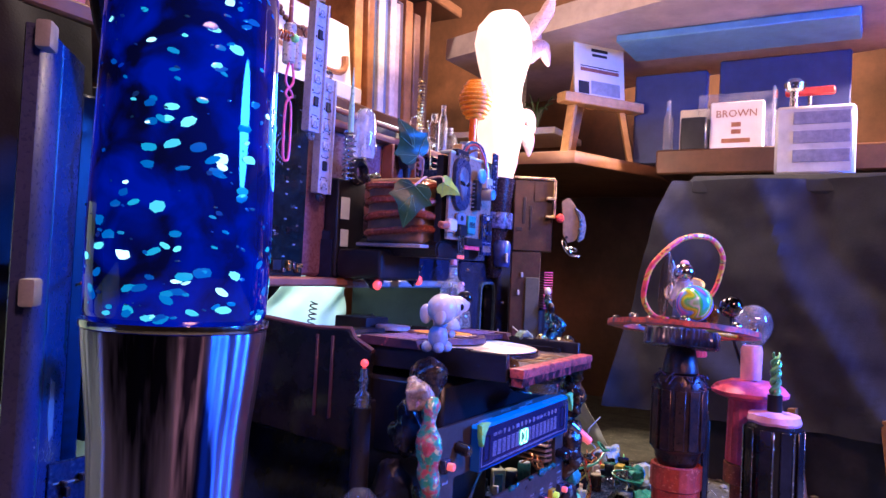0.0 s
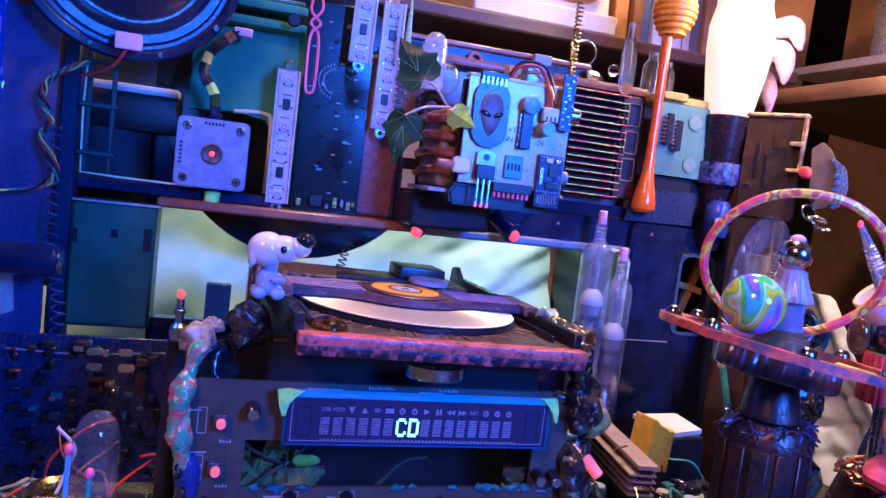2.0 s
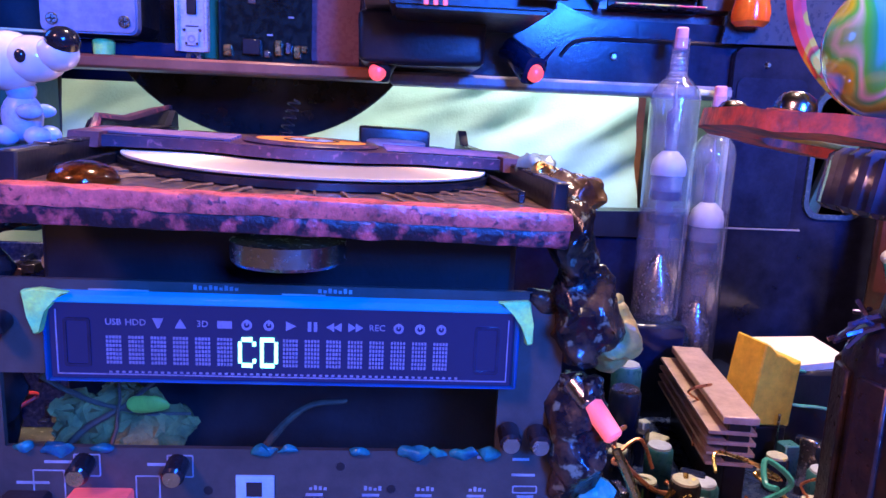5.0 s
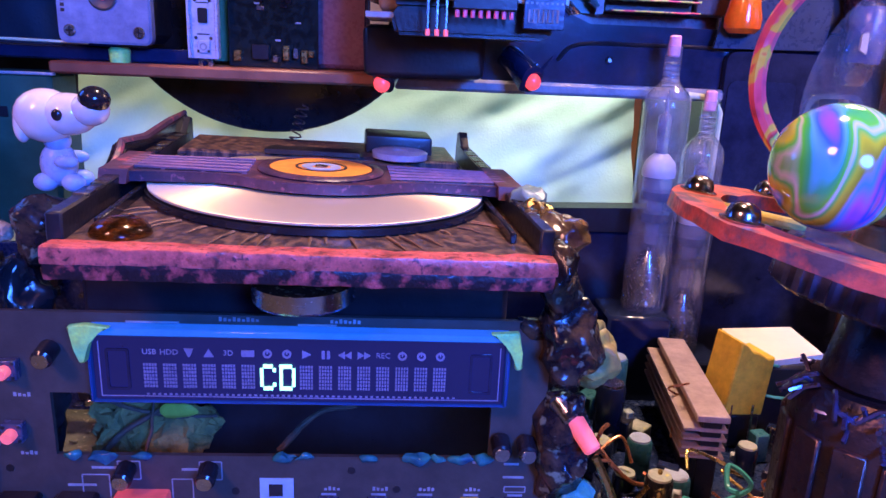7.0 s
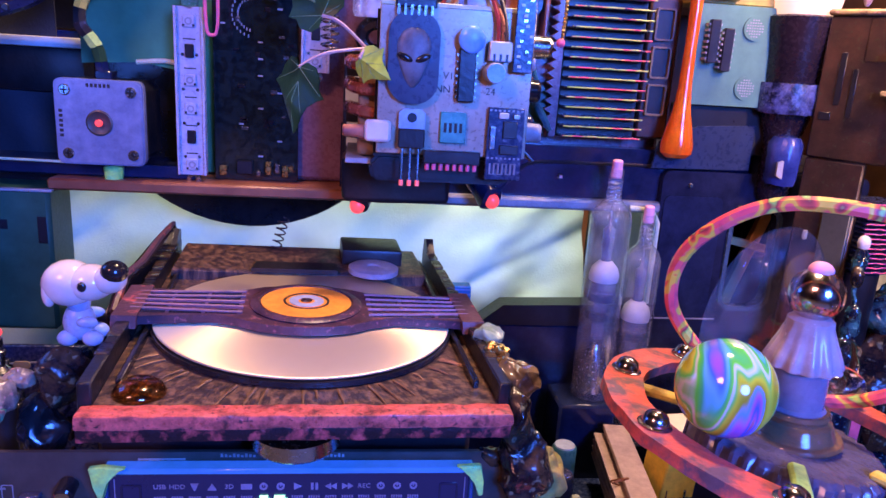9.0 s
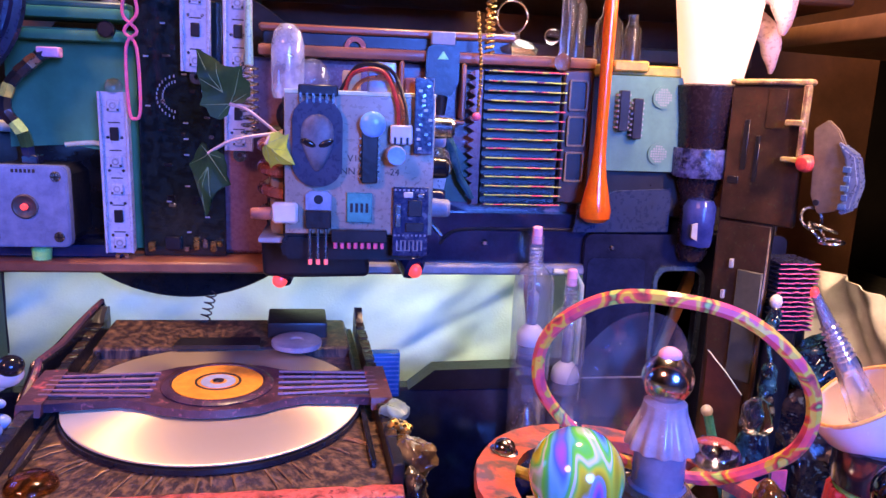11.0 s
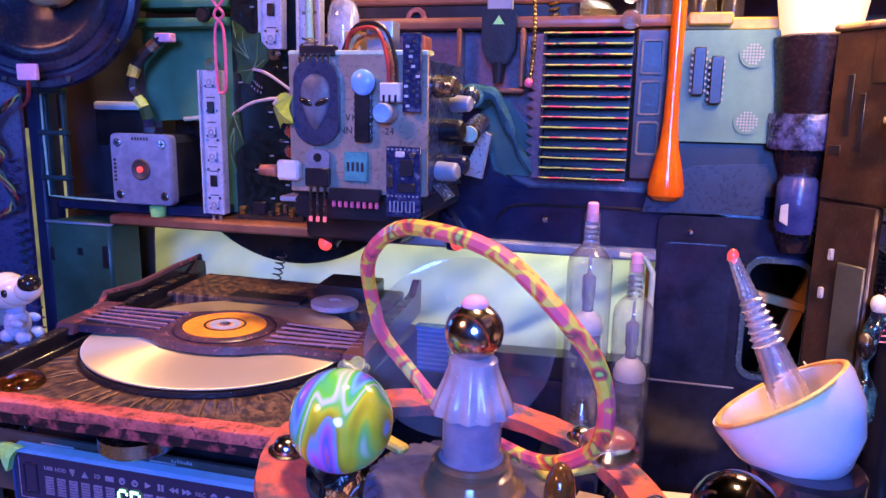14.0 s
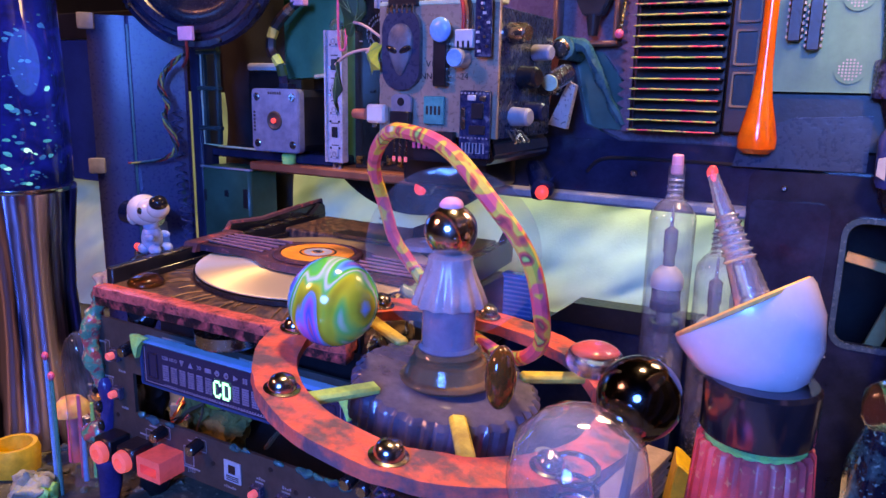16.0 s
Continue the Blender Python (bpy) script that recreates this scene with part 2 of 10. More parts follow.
def jitter(bm, amount, scale=0.7, seed=0.0, verts=None):
    """Uneven, hand-worked surfaces."""
    for v in (verts or bm.verts):
        v.co += amount * noise.noise_vector(v.co * scale + Vector((seed, seed * 1.7, 3.1)))


def text_mesh(body, size, at, material, parent, name="lettering", extrude=0.01, turn=None, align="CENTER"):
    """Flat letters with Blender's own font, facing the viewer (towards -y), as a part."""
    cu = bpy.data.curves.new(name, "FONT")
    cu.body, cu.size, cu.extrude, cu.align_x, cu.align_y, cu.resolution_u = body, size, extrude, align, "CENTER", 2
    tmp = bpy.data.objects.new(name, cu)
    scene.collection.objects.link(tmp)
    me = bpy.data.meshes.new_from_object(tmp.evaluated_get(bpy.context.evaluated_depsgraph_get()))
    bpy.data.objects.remove(tmp)
    bpy.data.curves.remove(cu)
    bm = bmesh.new()
    bm.from_mesh(me)
    bpy.data.meshes.remove(me)
    bmesh.ops.transform(bm, matrix=Matrix.Translation(at) @ (turn or Matrix.Rotation(radians(90), 4, "X")), verts=bm.verts)
    return part(name, bm, material, parent)


def coil(a, b, r, turns, n=10):
    m = frame_to(a, b)
    length = (Vector(b) - Vector(a)).length
    return [m @ Vector((r * math.cos(2 * math.pi * k / n), r * math.sin(2 * math.pi * k / n), length * k / (n * turns))) for k in range(int(n * turns) + 1)]

# ---------------------------------------------------------------- materials
BLACK = mat("black_plastic", (0.007, 0.007, 0.010), (0.020, 0.018, 0.022), rough=0.34, scale=40)
BLACK_GLOSS = mat("glossy_black", (0.008, 0.008, 0.010), (0.02, 0.018, 0.022), rough=0.16, scale=50, bump=0.05)
NAVY = mat("dark_blue_plastic", (0.008, 0.012, 0.035), (0.014, 0.022, 0.06), rough=0.16, scale=30, bump=0.08, coat=0.1, worn=0.35)
TEAL = mat("teal_casing", (0.02, 0.095, 0.075), (0.04, 0.14, 0.115), rough=0.34, scale=22, bump=0.1)
GREEN = mat("green_casing", (0.03, 0.19, 0.09), (0.05, 0.26, 0.13), rough=0.46, spec=0.3, scale=14, bump=0.08)
BROWN = mat("brown_plastic", (0.20, 0.065, 0.035), (0.34, 0.13, 0.065), rough=0.34, scale=18)
RUST = mat("rusty_red_plastic", (0.42, 0.13, 0.08), (0.25, 0.07, 0.05), rough=0.5, scale=90, c=(0.7, 0.3, 0.2))
PURPLE = mat("mauve_panel", (0.24, 0.12, 0.16), (0.17, 0.08, 0.09), rough=0.28, scale=15)
MINT = mat("mint_panel", (0.10, 0.25, 0.19), (0.07, 0.17, 0.15), rough=0.44, spec=0.3, scale=16, bump=0.08)
WOODEN = mat("brown_worn_panel", (0.060, 0.026, 0.014), (0.024, 0.015, 0.010), rough=0.36, scale=34, worn=0.45, c=(0.045, 0.042, 0.02))
PALE = mat("pale_edge", (0.75, 0.70, 0.45), (0.45, 0.6, 0.40), rough=0.5, scale=60)
WHITE = mat("white_plastic", (0.66, 0.65, 0.63), (0.50, 0.49, 0.48), rough=0.35, scale=40, bump=0.06, worn=0.06)
GREY = mat("grey_plastic", (0.35, 0.35, 0.38), (0.25, 0.25, 0.28), rough=0.45, scale=50)
STEEL = mat("bare_steel", (0.55, 0.55, 0.57), (0.42, 0.40, 0.40), rough=0.24, metal=1.0, scale=60, bump=0.05)
CHROME = mat("polished_steel", (0.75, 0.75, 0.77), (0.62, 0.60, 0.58), rough=0.10, metal=1.0, scale=40, bump=0.02)
ALU = mat("motor_aluminium", (0.38, 0.40, 0.48), (0.29, 0.31, 0.39), rough=0.38, metal=0.6, scale=60)
COPPER = mat("copper_wire", (0.72, 0.30, 0.15), (0.45, 0.16, 0.08), rough=0.3, metal=0.8, scale=120)
GOLD = mat("brass", (0.75, 0.52, 0.18), (0.5, 0.32, 0.1), rough=0.28, metal=1.0, scale=80)
PCB_DARK = mat("dark_circuit_board", (0.004, 0.008, 0.008), (0.008, 0.018, 0.018), rough=0.17, spec=0.9, scale=260, edge=(0.46, 0.52), fine=900, bump=0.1)
PCB_BLUE = mat("blue_circuit_board", (0.008, 0.014, 0.045), (0.016, 0.030, 0.09), rough=0.28, scale=90, c=(0.10, 0.12, 0.17))
PCB_GREY = mat("grey_brown_circuit_board", (0.048, 0.040, 0.036), (0.07, 0.058, 0.052), rough=0.42, scale=50, bump=0.06)
PCB_TAN = mat("tan_circuit_board", (0.42, 0.31, 0.23), (0.33, 0.24, 0.18), rough=0.30, metal=0.25, scale=35, bump=0.06)
PINKBLACK = mat("fluorescent_pink_over_black", (0.60, 0.12, 0.10), (0.10, 0.03, 0.03), rough=0.32, scale=150, edge=(0.50, 0.66), fine=520, bump=0.5, c=(0.10, 0.03, 0.035), worn=0.4)
PINK = mat("fluorescent_pink", (0.95, 0.18, 0.16), (0.85, 0.10, 0.14), rough=0.5, scale=80, bump=0.25, c=(0.4, 0.05, 0.06))
HOTPINK = mat("fluorescent_pink_plastic", (0.95, 0.16, 0.30), (0.85, 0.12, 0.20), rough=0.4, scale=60)
ORANGE = mat("orange_plastic", (1.0, 0.20, 0.01), (0.95, 0.12, 0.01), rough=0.14, scale=50, bump=0.05, clear=0.15, coat=0.5)
YELLOW = mat("yellow_plastic", (0.80, 0.52, 0.04), (0.7, 0.40, 0.03), rough=0.4, scale=70)
LIME = mat("fluorescent_green_paint", (0.50, 0.92, 0.16), (0.14, 0.72, 0.26), rough=0.35, scale=130, bump=0.4)
SPLASH = mat("splashed_paint", (0.50, 0.09, 0.10), (0.05, 0.32, 0.20), rough=0.25, scale=210, fine=330, edge=(0.42, 0.54), bump=0.3, c=(0.60, 0.55, 0.22), coat=0.5)
GUNK = mat("dripped_glue_and_paint", (0.010, 0.009, 0.013), (0.075, 0.045, 0.026), rough=0.2, scale=110, fine=240, edge=(0.45, 0.62), bump=0.7, c=(0.16, 0.20, 0.14))
MOSS = mat("mossy_ground", (0.05, 0.05, 0.04), (0.12, 0.12, 0.09), rough=0.7, scale=45, fine=300, bump=0.9, c=(0.24, 0.23, 0.16))
LEAF = mat("dark_leaf", (0.012, 0.045, 0.014), (0.03, 0.09, 0.02), rough=0.40, scale=60, bump=0.2)
LEAF_LIGHT = mat("yellow_green_leaf", (0.45, 0.55, 0.06), (0.32, 0.45, 0.05), rough=0.45, scale=60, bump=0.2)
RED = mat("red_plastic", (0.75, 0.07, 0.05), (0.55, 0.05, 0.045), rough=0.4, scale=70)
# lamp lenses, and a glow put into the shaft, pin and horn tips
RED_GLOW = mat("red_glow", (0.9, 0.05, 0.06), rough=0.3, glow=(1.0, 0.08, 0.08), power=1.2)
# fluorescent paint with glow put in; caps, collars and leg tips are no lamps
PINK_GLOW = mat("fluorescent_pink_glow", (0.9, 0.2, 0.2), rough=0.4, glow=(1.0, 0.16, 0.16), power=0.55)
LIME_GLOW = mat("yellow_cap_glow", (0.6, 0.7, 0.1), rough=0.4, glow=(0.6, 0.8, 0.1), power=0.5)
WIRE_R = mat("red_wire", (0.6, 0.05, 0.04), rough=0.4)
WIRE_K = mat("black_wire", (0.015, 0.015, 0.018), rough=0.35)
WIRE_Y = mat("yellow_wire", (0.7, 0.55, 0.12), rough=0.4)
WIRE_W = mat("grey_wire", (0.5, 0.5, 0.55), rough=0.4)
GLASS = glass("clear_glass", ior=1.30)
THIN_GLASS = clear_film("thin_bottle_glass", (0.92, 0.93, 0.97), 0.10, 1.8)
MILK_GLASS = clear_film("milky_tube_glass", (0.88, 0.88, 0.92), 0.34, 1.5)
FILM = clear_film("thin_clear_glass", (0.95, 0.95, 0.95), 0.03)
VEIN = mat("leaf_vein", (0.20, 0.34, 0.16), (0.14, 0.26, 0.10), rough=0.5)
FROST = glass("frosted_glass", (0.92, 0.92, 0.98), rough=0.16)
AMBER = glass("amber_glass", (0.85, 0.34, 0.06), rough=0.05)
VIOLET_GLASS = glass("violet_glass", (0.75, 0.68, 1.0), rough=0.05)
CREAM = mat("cream_porcelain", (0.80, 0.72, 0.62), (0.72, 0.60, 0.50), rough=0.22, scale=40, coat=0.5, bump=0.05, worn=0.06)
CLOTH = mat("pale_green_cloth", (0.36, 0.62, 0.53), (0.46, 0.70, 0.62), rough=0.9, scale=9, fine=700, bump=0.2, worn=0.06)
WHITE_CLOTH = mat("white_cloth", (0.70, 0.74, 0.76), (0.60, 0.66, 0.70), rough=0.9, scale=12, fine=700, bump=0.2)
DRAPE = mat("black_drape", (0.020, 0.022, 0.034), (0.026, 0.028, 0.042), rough=0.85, scale=10, fine=800, bump=0.2)
SHELF_WOOD = mat("shelf_wood", (0.15, 0.065, 0.03), (0.09, 0.04, 0.018), rough=0.5, scale=14, fine=200)
PINE = mat("pine_wood", (0.62, 0.36, 0.14), (0.50, 0.27, 0.10), rough=0.5, scale=30)
CARD = mat("cream_card", (0.80, 0.72, 0.60), (0.74, 0.65, 0.52), rough=0.7, scale=20, worn=0.06)
SHADE_WHITE = mat("glowing_lampshade", (0.55, 0.48, 0.42), (0.48, 0.40, 0.34), rough=0.4, scale=25, glow=(1.0, 0.66, 0.45), power=1.0)
INK = mat("dark_print", (0.03, 0.02, 0.02), rough=0.6)
PRINT_WHITE = mat("white_print", (0.34, 0.36, 0.40), rough=0.5)
# glow puts the blue lamp's reflection into the display glass
SCREEN = mat("display_glass", (0.006, 0.008, 0.022), (0.009, 0.011, 0.03), rough=0.10, scale=30, bump=0.0, glow=(0.05, 0.06, 0.6), power=0.11)
SEGMENT = mat("dim_display_segment", (0.18, 0.19, 0.38), rough=0.3, glow=(0.28, 0.28, 0.85), power=0.09)
SEG_LIT = mat("lit_display_letter", (0.4, 1.0, 0.7), rough=0.3, glow=(0.30, 1.0, 0.62), power=2.2)
# blue light caught in the glass edges, put in as a faint glow
BLUE_EDGE = mat("blue_edge_with_glow", (0.012, 0.035, 0.14), (0.02, 0.06, 0.2), rough=0.1, scale=60, glow=(0.01, 0.18, 1.0), power=0.05)


def streak_material(name, a, b, centre):
    """Scratchy strokes brushed outwards from a centre (metres from the part's origin)."""
    m, nt, p = node_mat(name)
    tc = nt.nodes.new("ShaderNodeTexCoord")
    sub = nt.nodes.new("ShaderNodeVectorMath")
    sub.operation = "SUBTRACT"
    sub.inputs[1].default_value = (*centre, 0)
    nt.links.new(tc.outputs["Object"], sub.inputs[0])
    sep = nt.nodes.new("ShaderNodeSeparateXYZ")
    nt.links.new(sub.outputs[0], sep.inputs[0])
    ang = nt.nodes.new("ShaderNodeMath")
    ang.operation = "ARCTAN2"
    nt.links.new(sep.outputs["Y"], ang.inputs[0])
    nt.links.new(sep.outputs["X"], ang.inputs[1])
    far = nt.nodes.new("ShaderNodeVectorMath")
    far.operation = "LENGTH"
    nt.links.new(sub.outputs[0], far.inputs[0])
    com = nt.nodes.new("ShaderNodeCombineXYZ")
    for src, k, axis in ((ang.outputs[0], 19.0, "X"), (far.outputs["Value"], 150.0, "Y")):
        mul = nt.nodes.new("ShaderNodeMath")
        mul.operation = "MULTIPLY"
        mul.inputs[1].default_value = k
        nt.links.new(src, mul.inputs[0])
        nt.links.new(mul.outputs[0], com.inputs[axis])
    n = nt.nodes.new("ShaderNodeTexNoise")
    n.inputs["Scale"].default_value, n.inputs["Detail"].default_value, n.inputs["Roughness"].default_value = 1.3, 6.0, 0.72
    nt.links.new(com.outputs[0], n.inputs["Vector"])
    r = nt.nodes.new("ShaderNodeValToRGB")
    r.color_ramp.elements[0].position, r.color_ramp.elements[1].position = 0.45, 0.70
    r.color_ramp.elements[0].color, r.color_ramp.elements[1].color = (*a, 1), (*b, 1)
    nt.links.new(n.outputs["Fac"], r.inputs["Fac"])
    nt.links.new(r.outputs["Color"], p.inputs["Base Color"])
    p.inputs["Roughness"].default_value = 0.36
    bp = nt.nodes.new("ShaderNodeBump")
    bp.inputs["Strength"].default_value, bp.inputs["Distance"].default_value = 0.5, 0.0008
    nt.links.new(n.outputs["Fac"], bp.inputs["Height"])
    nt.links.new(bp.outputs["Normal"], p.inputs["Normal"])
    return m


BRONZE_BRUSH = streak_material("black_with_bronze_strokes", (0.030, 0.019, 0.022), (0.29, 0.155, 0.085), (-0.007, -0.002))


def disc_material():
    """The data side of a disc: a mirror with fine round grooves that spreads light."""
    m, nt, p = node_mat("disc_mirror")
    p.inputs["Base Color"].default_value = (0.92, 0.74, 0.52, 1)
    p.inputs["Metallic"].default_value = 0.7
    p.inputs["Roughness"].default_value = 0.45
    p.inputs["Anisotropic"].default_value = 0.85
    tg = nt.nodes.new("ShaderNodeTangent")
    tg.direction_type, tg.axis = "RADIAL", "Z"
    nt.links.new(tg.outputs["Tangent"], p.inputs["Tangent"])
    return m


DISC = disc_material()


def swirl_material(name, stops, scale, distort, rough=0.12, stretch=(1, 1, 1)):
    """Coloured swirls like those of a marbled ball."""
    m, nt, p = node_mat(name)
    tc = nt.nodes.new("ShaderNodeTexCoord")
    wv = nt.nodes.new("ShaderNodeTexNoise")
    wv.inputs["Scale"].default_value, wv.inputs["Distortion"].default_value = scale, distort
    wv.inputs["Detail"].default_value, wv.inputs["Roughness"].default_value = 1.5, 0.4
    mp = nt.nodes.new("ShaderNodeMapping")
    mp.inputs["Scale"].default_value = stretch
    nt.links.new(tc.outputs["Object"], mp.inputs["Vector"])
    nt.links.new(mp.outputs["Vector"], wv.inputs["Vector"])
    r = nt.nodes.new("ShaderNodeValToRGB")
    while len(r.color_ramp.elements) < len(stops):
        r.color_ramp.elements.new(0.5)
    for e, (pos, col) in zip(r.color_ramp.elements, stops):
        e.position, e.color = 0.28 + 0.44 * pos, (*col, 1)
    nt.links.new(wv.outputs["Fac"], r.inputs["Fac"])
    nt.links.new(r.outputs["Color"], p.inputs["Base Color"])
    p.inputs["Roughness"].default_value = rough
    p.inputs["Coat Weight"].default_value = 0.4
    return m


MARBLE = swirl_material("marbled_ball", [(0.0, (0.04, 0.10, 0.55)), (0.14, (0.40, 0.10, 0.45)), (0.22, (0.05, 0.16, 0.70)), (0.30, (0.12, 0.45, 0.80)), (0.36, (0.04, 0.45, 0.16)), (0.44, (0.10, 0.60, 0.05)), (0.49, (0.60, 0.62, 0.55)),
                                         (0.54, (0.10, 0.55, 0.10)), (0.60, (0.55, 0.55, 0.03)), (0.68, (0.35, 0.30, 0.02)), (0.74, (0.08, 0.30, 0.75)), (0.84, (0.50, 0.12, 0.50)), (0.92, (0.03, 0.12, 0.60)), (1.0, (0.60, 0.10, 0.10))], 105.0, 0.25, stretch=(1.0, 0.3, 0.25))
HOOP = swirl_material("painted_cord", [(0.0, (0.55, 0.06, 0.10)), (0.25, (0.90, 0.10, 0.16)), (0.52, (0.95, 0.14, 0.14)), (0.58, (0.85, 0.55, 0.05)), (0.70, (0.85, 0.60, 0.08)), (0.74, (0.9, 0.25, 0.05)), (0.80, (0.85, 0.10, 0.08)),
                                       (0.88, (0.35, 0.05, 0.05)), (0.94, (0.30, 0.65, 0.12)), (1.0, (0.75, 0.7, 0.12))], 150.0, 0.2, rough=0.5)

# ---------------------------------------------------------------- the setting
GROUND = 9.5


def ground():
    bm = bmesh.new()
    n = 70
    xs = [-60 + 200 * i / n for i in range(n + 1)]
    ys = [-60 + 190 * i / n for i in range(n + 1)]
    grid = []
    for x in xs:
        row = []
        for y in ys:
            near = max(0.0, 1 - ((x - 45) / 35) ** 2 - ((y - 20) / 24) ** 2)
            h = 0.5 * near * noise.noise(Vector((x * 0.35, y * 0.35, 0))) + 0.25 * near * noise.noise(Vector((x * 1.1, y * 1.1, 5)))
            row.append(bm.verts.new((x, y, GROUND + h)))
        grid.append(row)
    for i in range(n):
        for j in range(n):
            bm.faces.new((grid[i][j], grid[i + 1][j], grid[i + 1][j + 1], grid[i][j + 1]))
    thing("ground", "uneven grey mossy base board under the junk model", "ground", (45, 20, GROUND), bm, MOSS, kind="structure")


ground()


def room_shell():
    for name, lo, hi, label in (
            ("wall_north", (-150, 190, -80), (240, 200, 170), "dark wall of a dim room"),
            ("wall_east", (240, -150, -80), (250, 200, 170), "dark wall of a dim room"),
            ("wall_west", (-160, -150, -80), (-150, 200, 170), "dark wall of a dim room"),
            ("wall_south", (-150, -160, -80), (240, -150, 170), "dark wall of a dim room"),
            ("ceiling", (-160, -160, 170), (250, 200, 176), "dark ceiling of a dim room"),
            ("floor", (-160, -160, -86), (250, 200, -80), "dark floor of a dim room")):
        bm = bmesh.new()
        box(bm, lo, hi)
        c = tuple((a + b) / 2 for a, b in zip(lo, hi))
        thing(name, label, name.split("_")[0], (c[0], c[1], lo[2]), bm, WALL_DARK, kind="structure")


WALL_DARK = mat("dim_wall_paint", (0.045, 0.035, 0.035), (0.06, 0.045, 0.04), rough=0.85, scale=3, fine=120)
room_shell()


def cloth_sheet(name, label, material, x0, x1, z0, z1, y, bulge, seed, m=None, at=None, slope=0.0, lean=0.0, crease=0.0, flare=0.0, spread=0.0):
    """A hanging cloth with soft diagonal folds."""
    bm = bmesh.new()
    nx, nz, t = (140, 110, 0.12) if crease else (60, 40, 0.12)
    layers = []
    for off in (0.0, t):
        grid = []
        for i in range(nx + 1):
            row = []
            for k in range(nz + 1):
                low = (1 - k / nz) ** 0.8
                x, z = x0 - spread * low + (x1 - x0 + (flare + spread) * low) * i / nx, z0 + (z1 - z0) * k / nz
                f = math.sin((x + slope * z) * 0.55 + 1.4 * noise.noise(Vector((x * 0.08, z * 0.1, seed)))) ** 3
                u = (x - 2.1 * z + 3.0 * noise.noise(Vector((x * 0.06, z * 0.12, seed + 8)))) / 6.3
                near = u - round(u)
                f += crease * math.exp(-(near / 0.17) ** 2) * max(0.0, 0.5 + noise.noise(Vector((x * 0.1, z * 0.2, seed + 11))))
                d = bulge * (f + 0.8 * noise.noise(Vector((x * 0.11, z * 0.13, seed + 4))) + 0.25 * noise.noise(Vector((x * 0.5 + z * 0.2, z * 0.5, seed))))
                row.append(bm.verts.new((x, y + d + off + lean * (z - z0), z)))
            grid.append(row)
        layers.append(grid)
    a, b = layers
    for i in range(nx):
        for k in range(nz):
            bm.faces.new((a[i][k], a[i + 1][k], a[i + 1][k + 1], a[i][k + 1]))
            bm.faces.new((b[i][k], b[i][k + 1], b[i + 1][k + 1], b[i + 1][k]))
    for i in range(nx):
        for k in (0, nz):
            bm.faces.new((a[i][k], b[i][k], b[i + 1][k], a[i + 1][k]))
    for k in range(nz):
        for i in (0, nx):
            bm.faces.new((a[i][k], a[i][k + 1], b[i][k + 1], b[i][k]))
    if m is not None:
        bmesh.ops.transform(bm, matrix=m, verts=bm.verts)
    return thing(name, label, "cloth", at or ((x0 + x1) / 2, y, z0), bm, material)


cloth_sheet("backdrop_cloth", "pale green wrinkled cloth hung behind the open casing", CLOTH, -30, 61.8, 9.6, 32, 41.5, 0.5, 2.0, slope=-1.1, lean=0.34, crease=0.45)


END_GREEN = mat("dark_green_casing", (0.016, 0.075, 0.042), (0.03, 0.11, 0.07), rough=0.36, scale=24, bump=0.1)


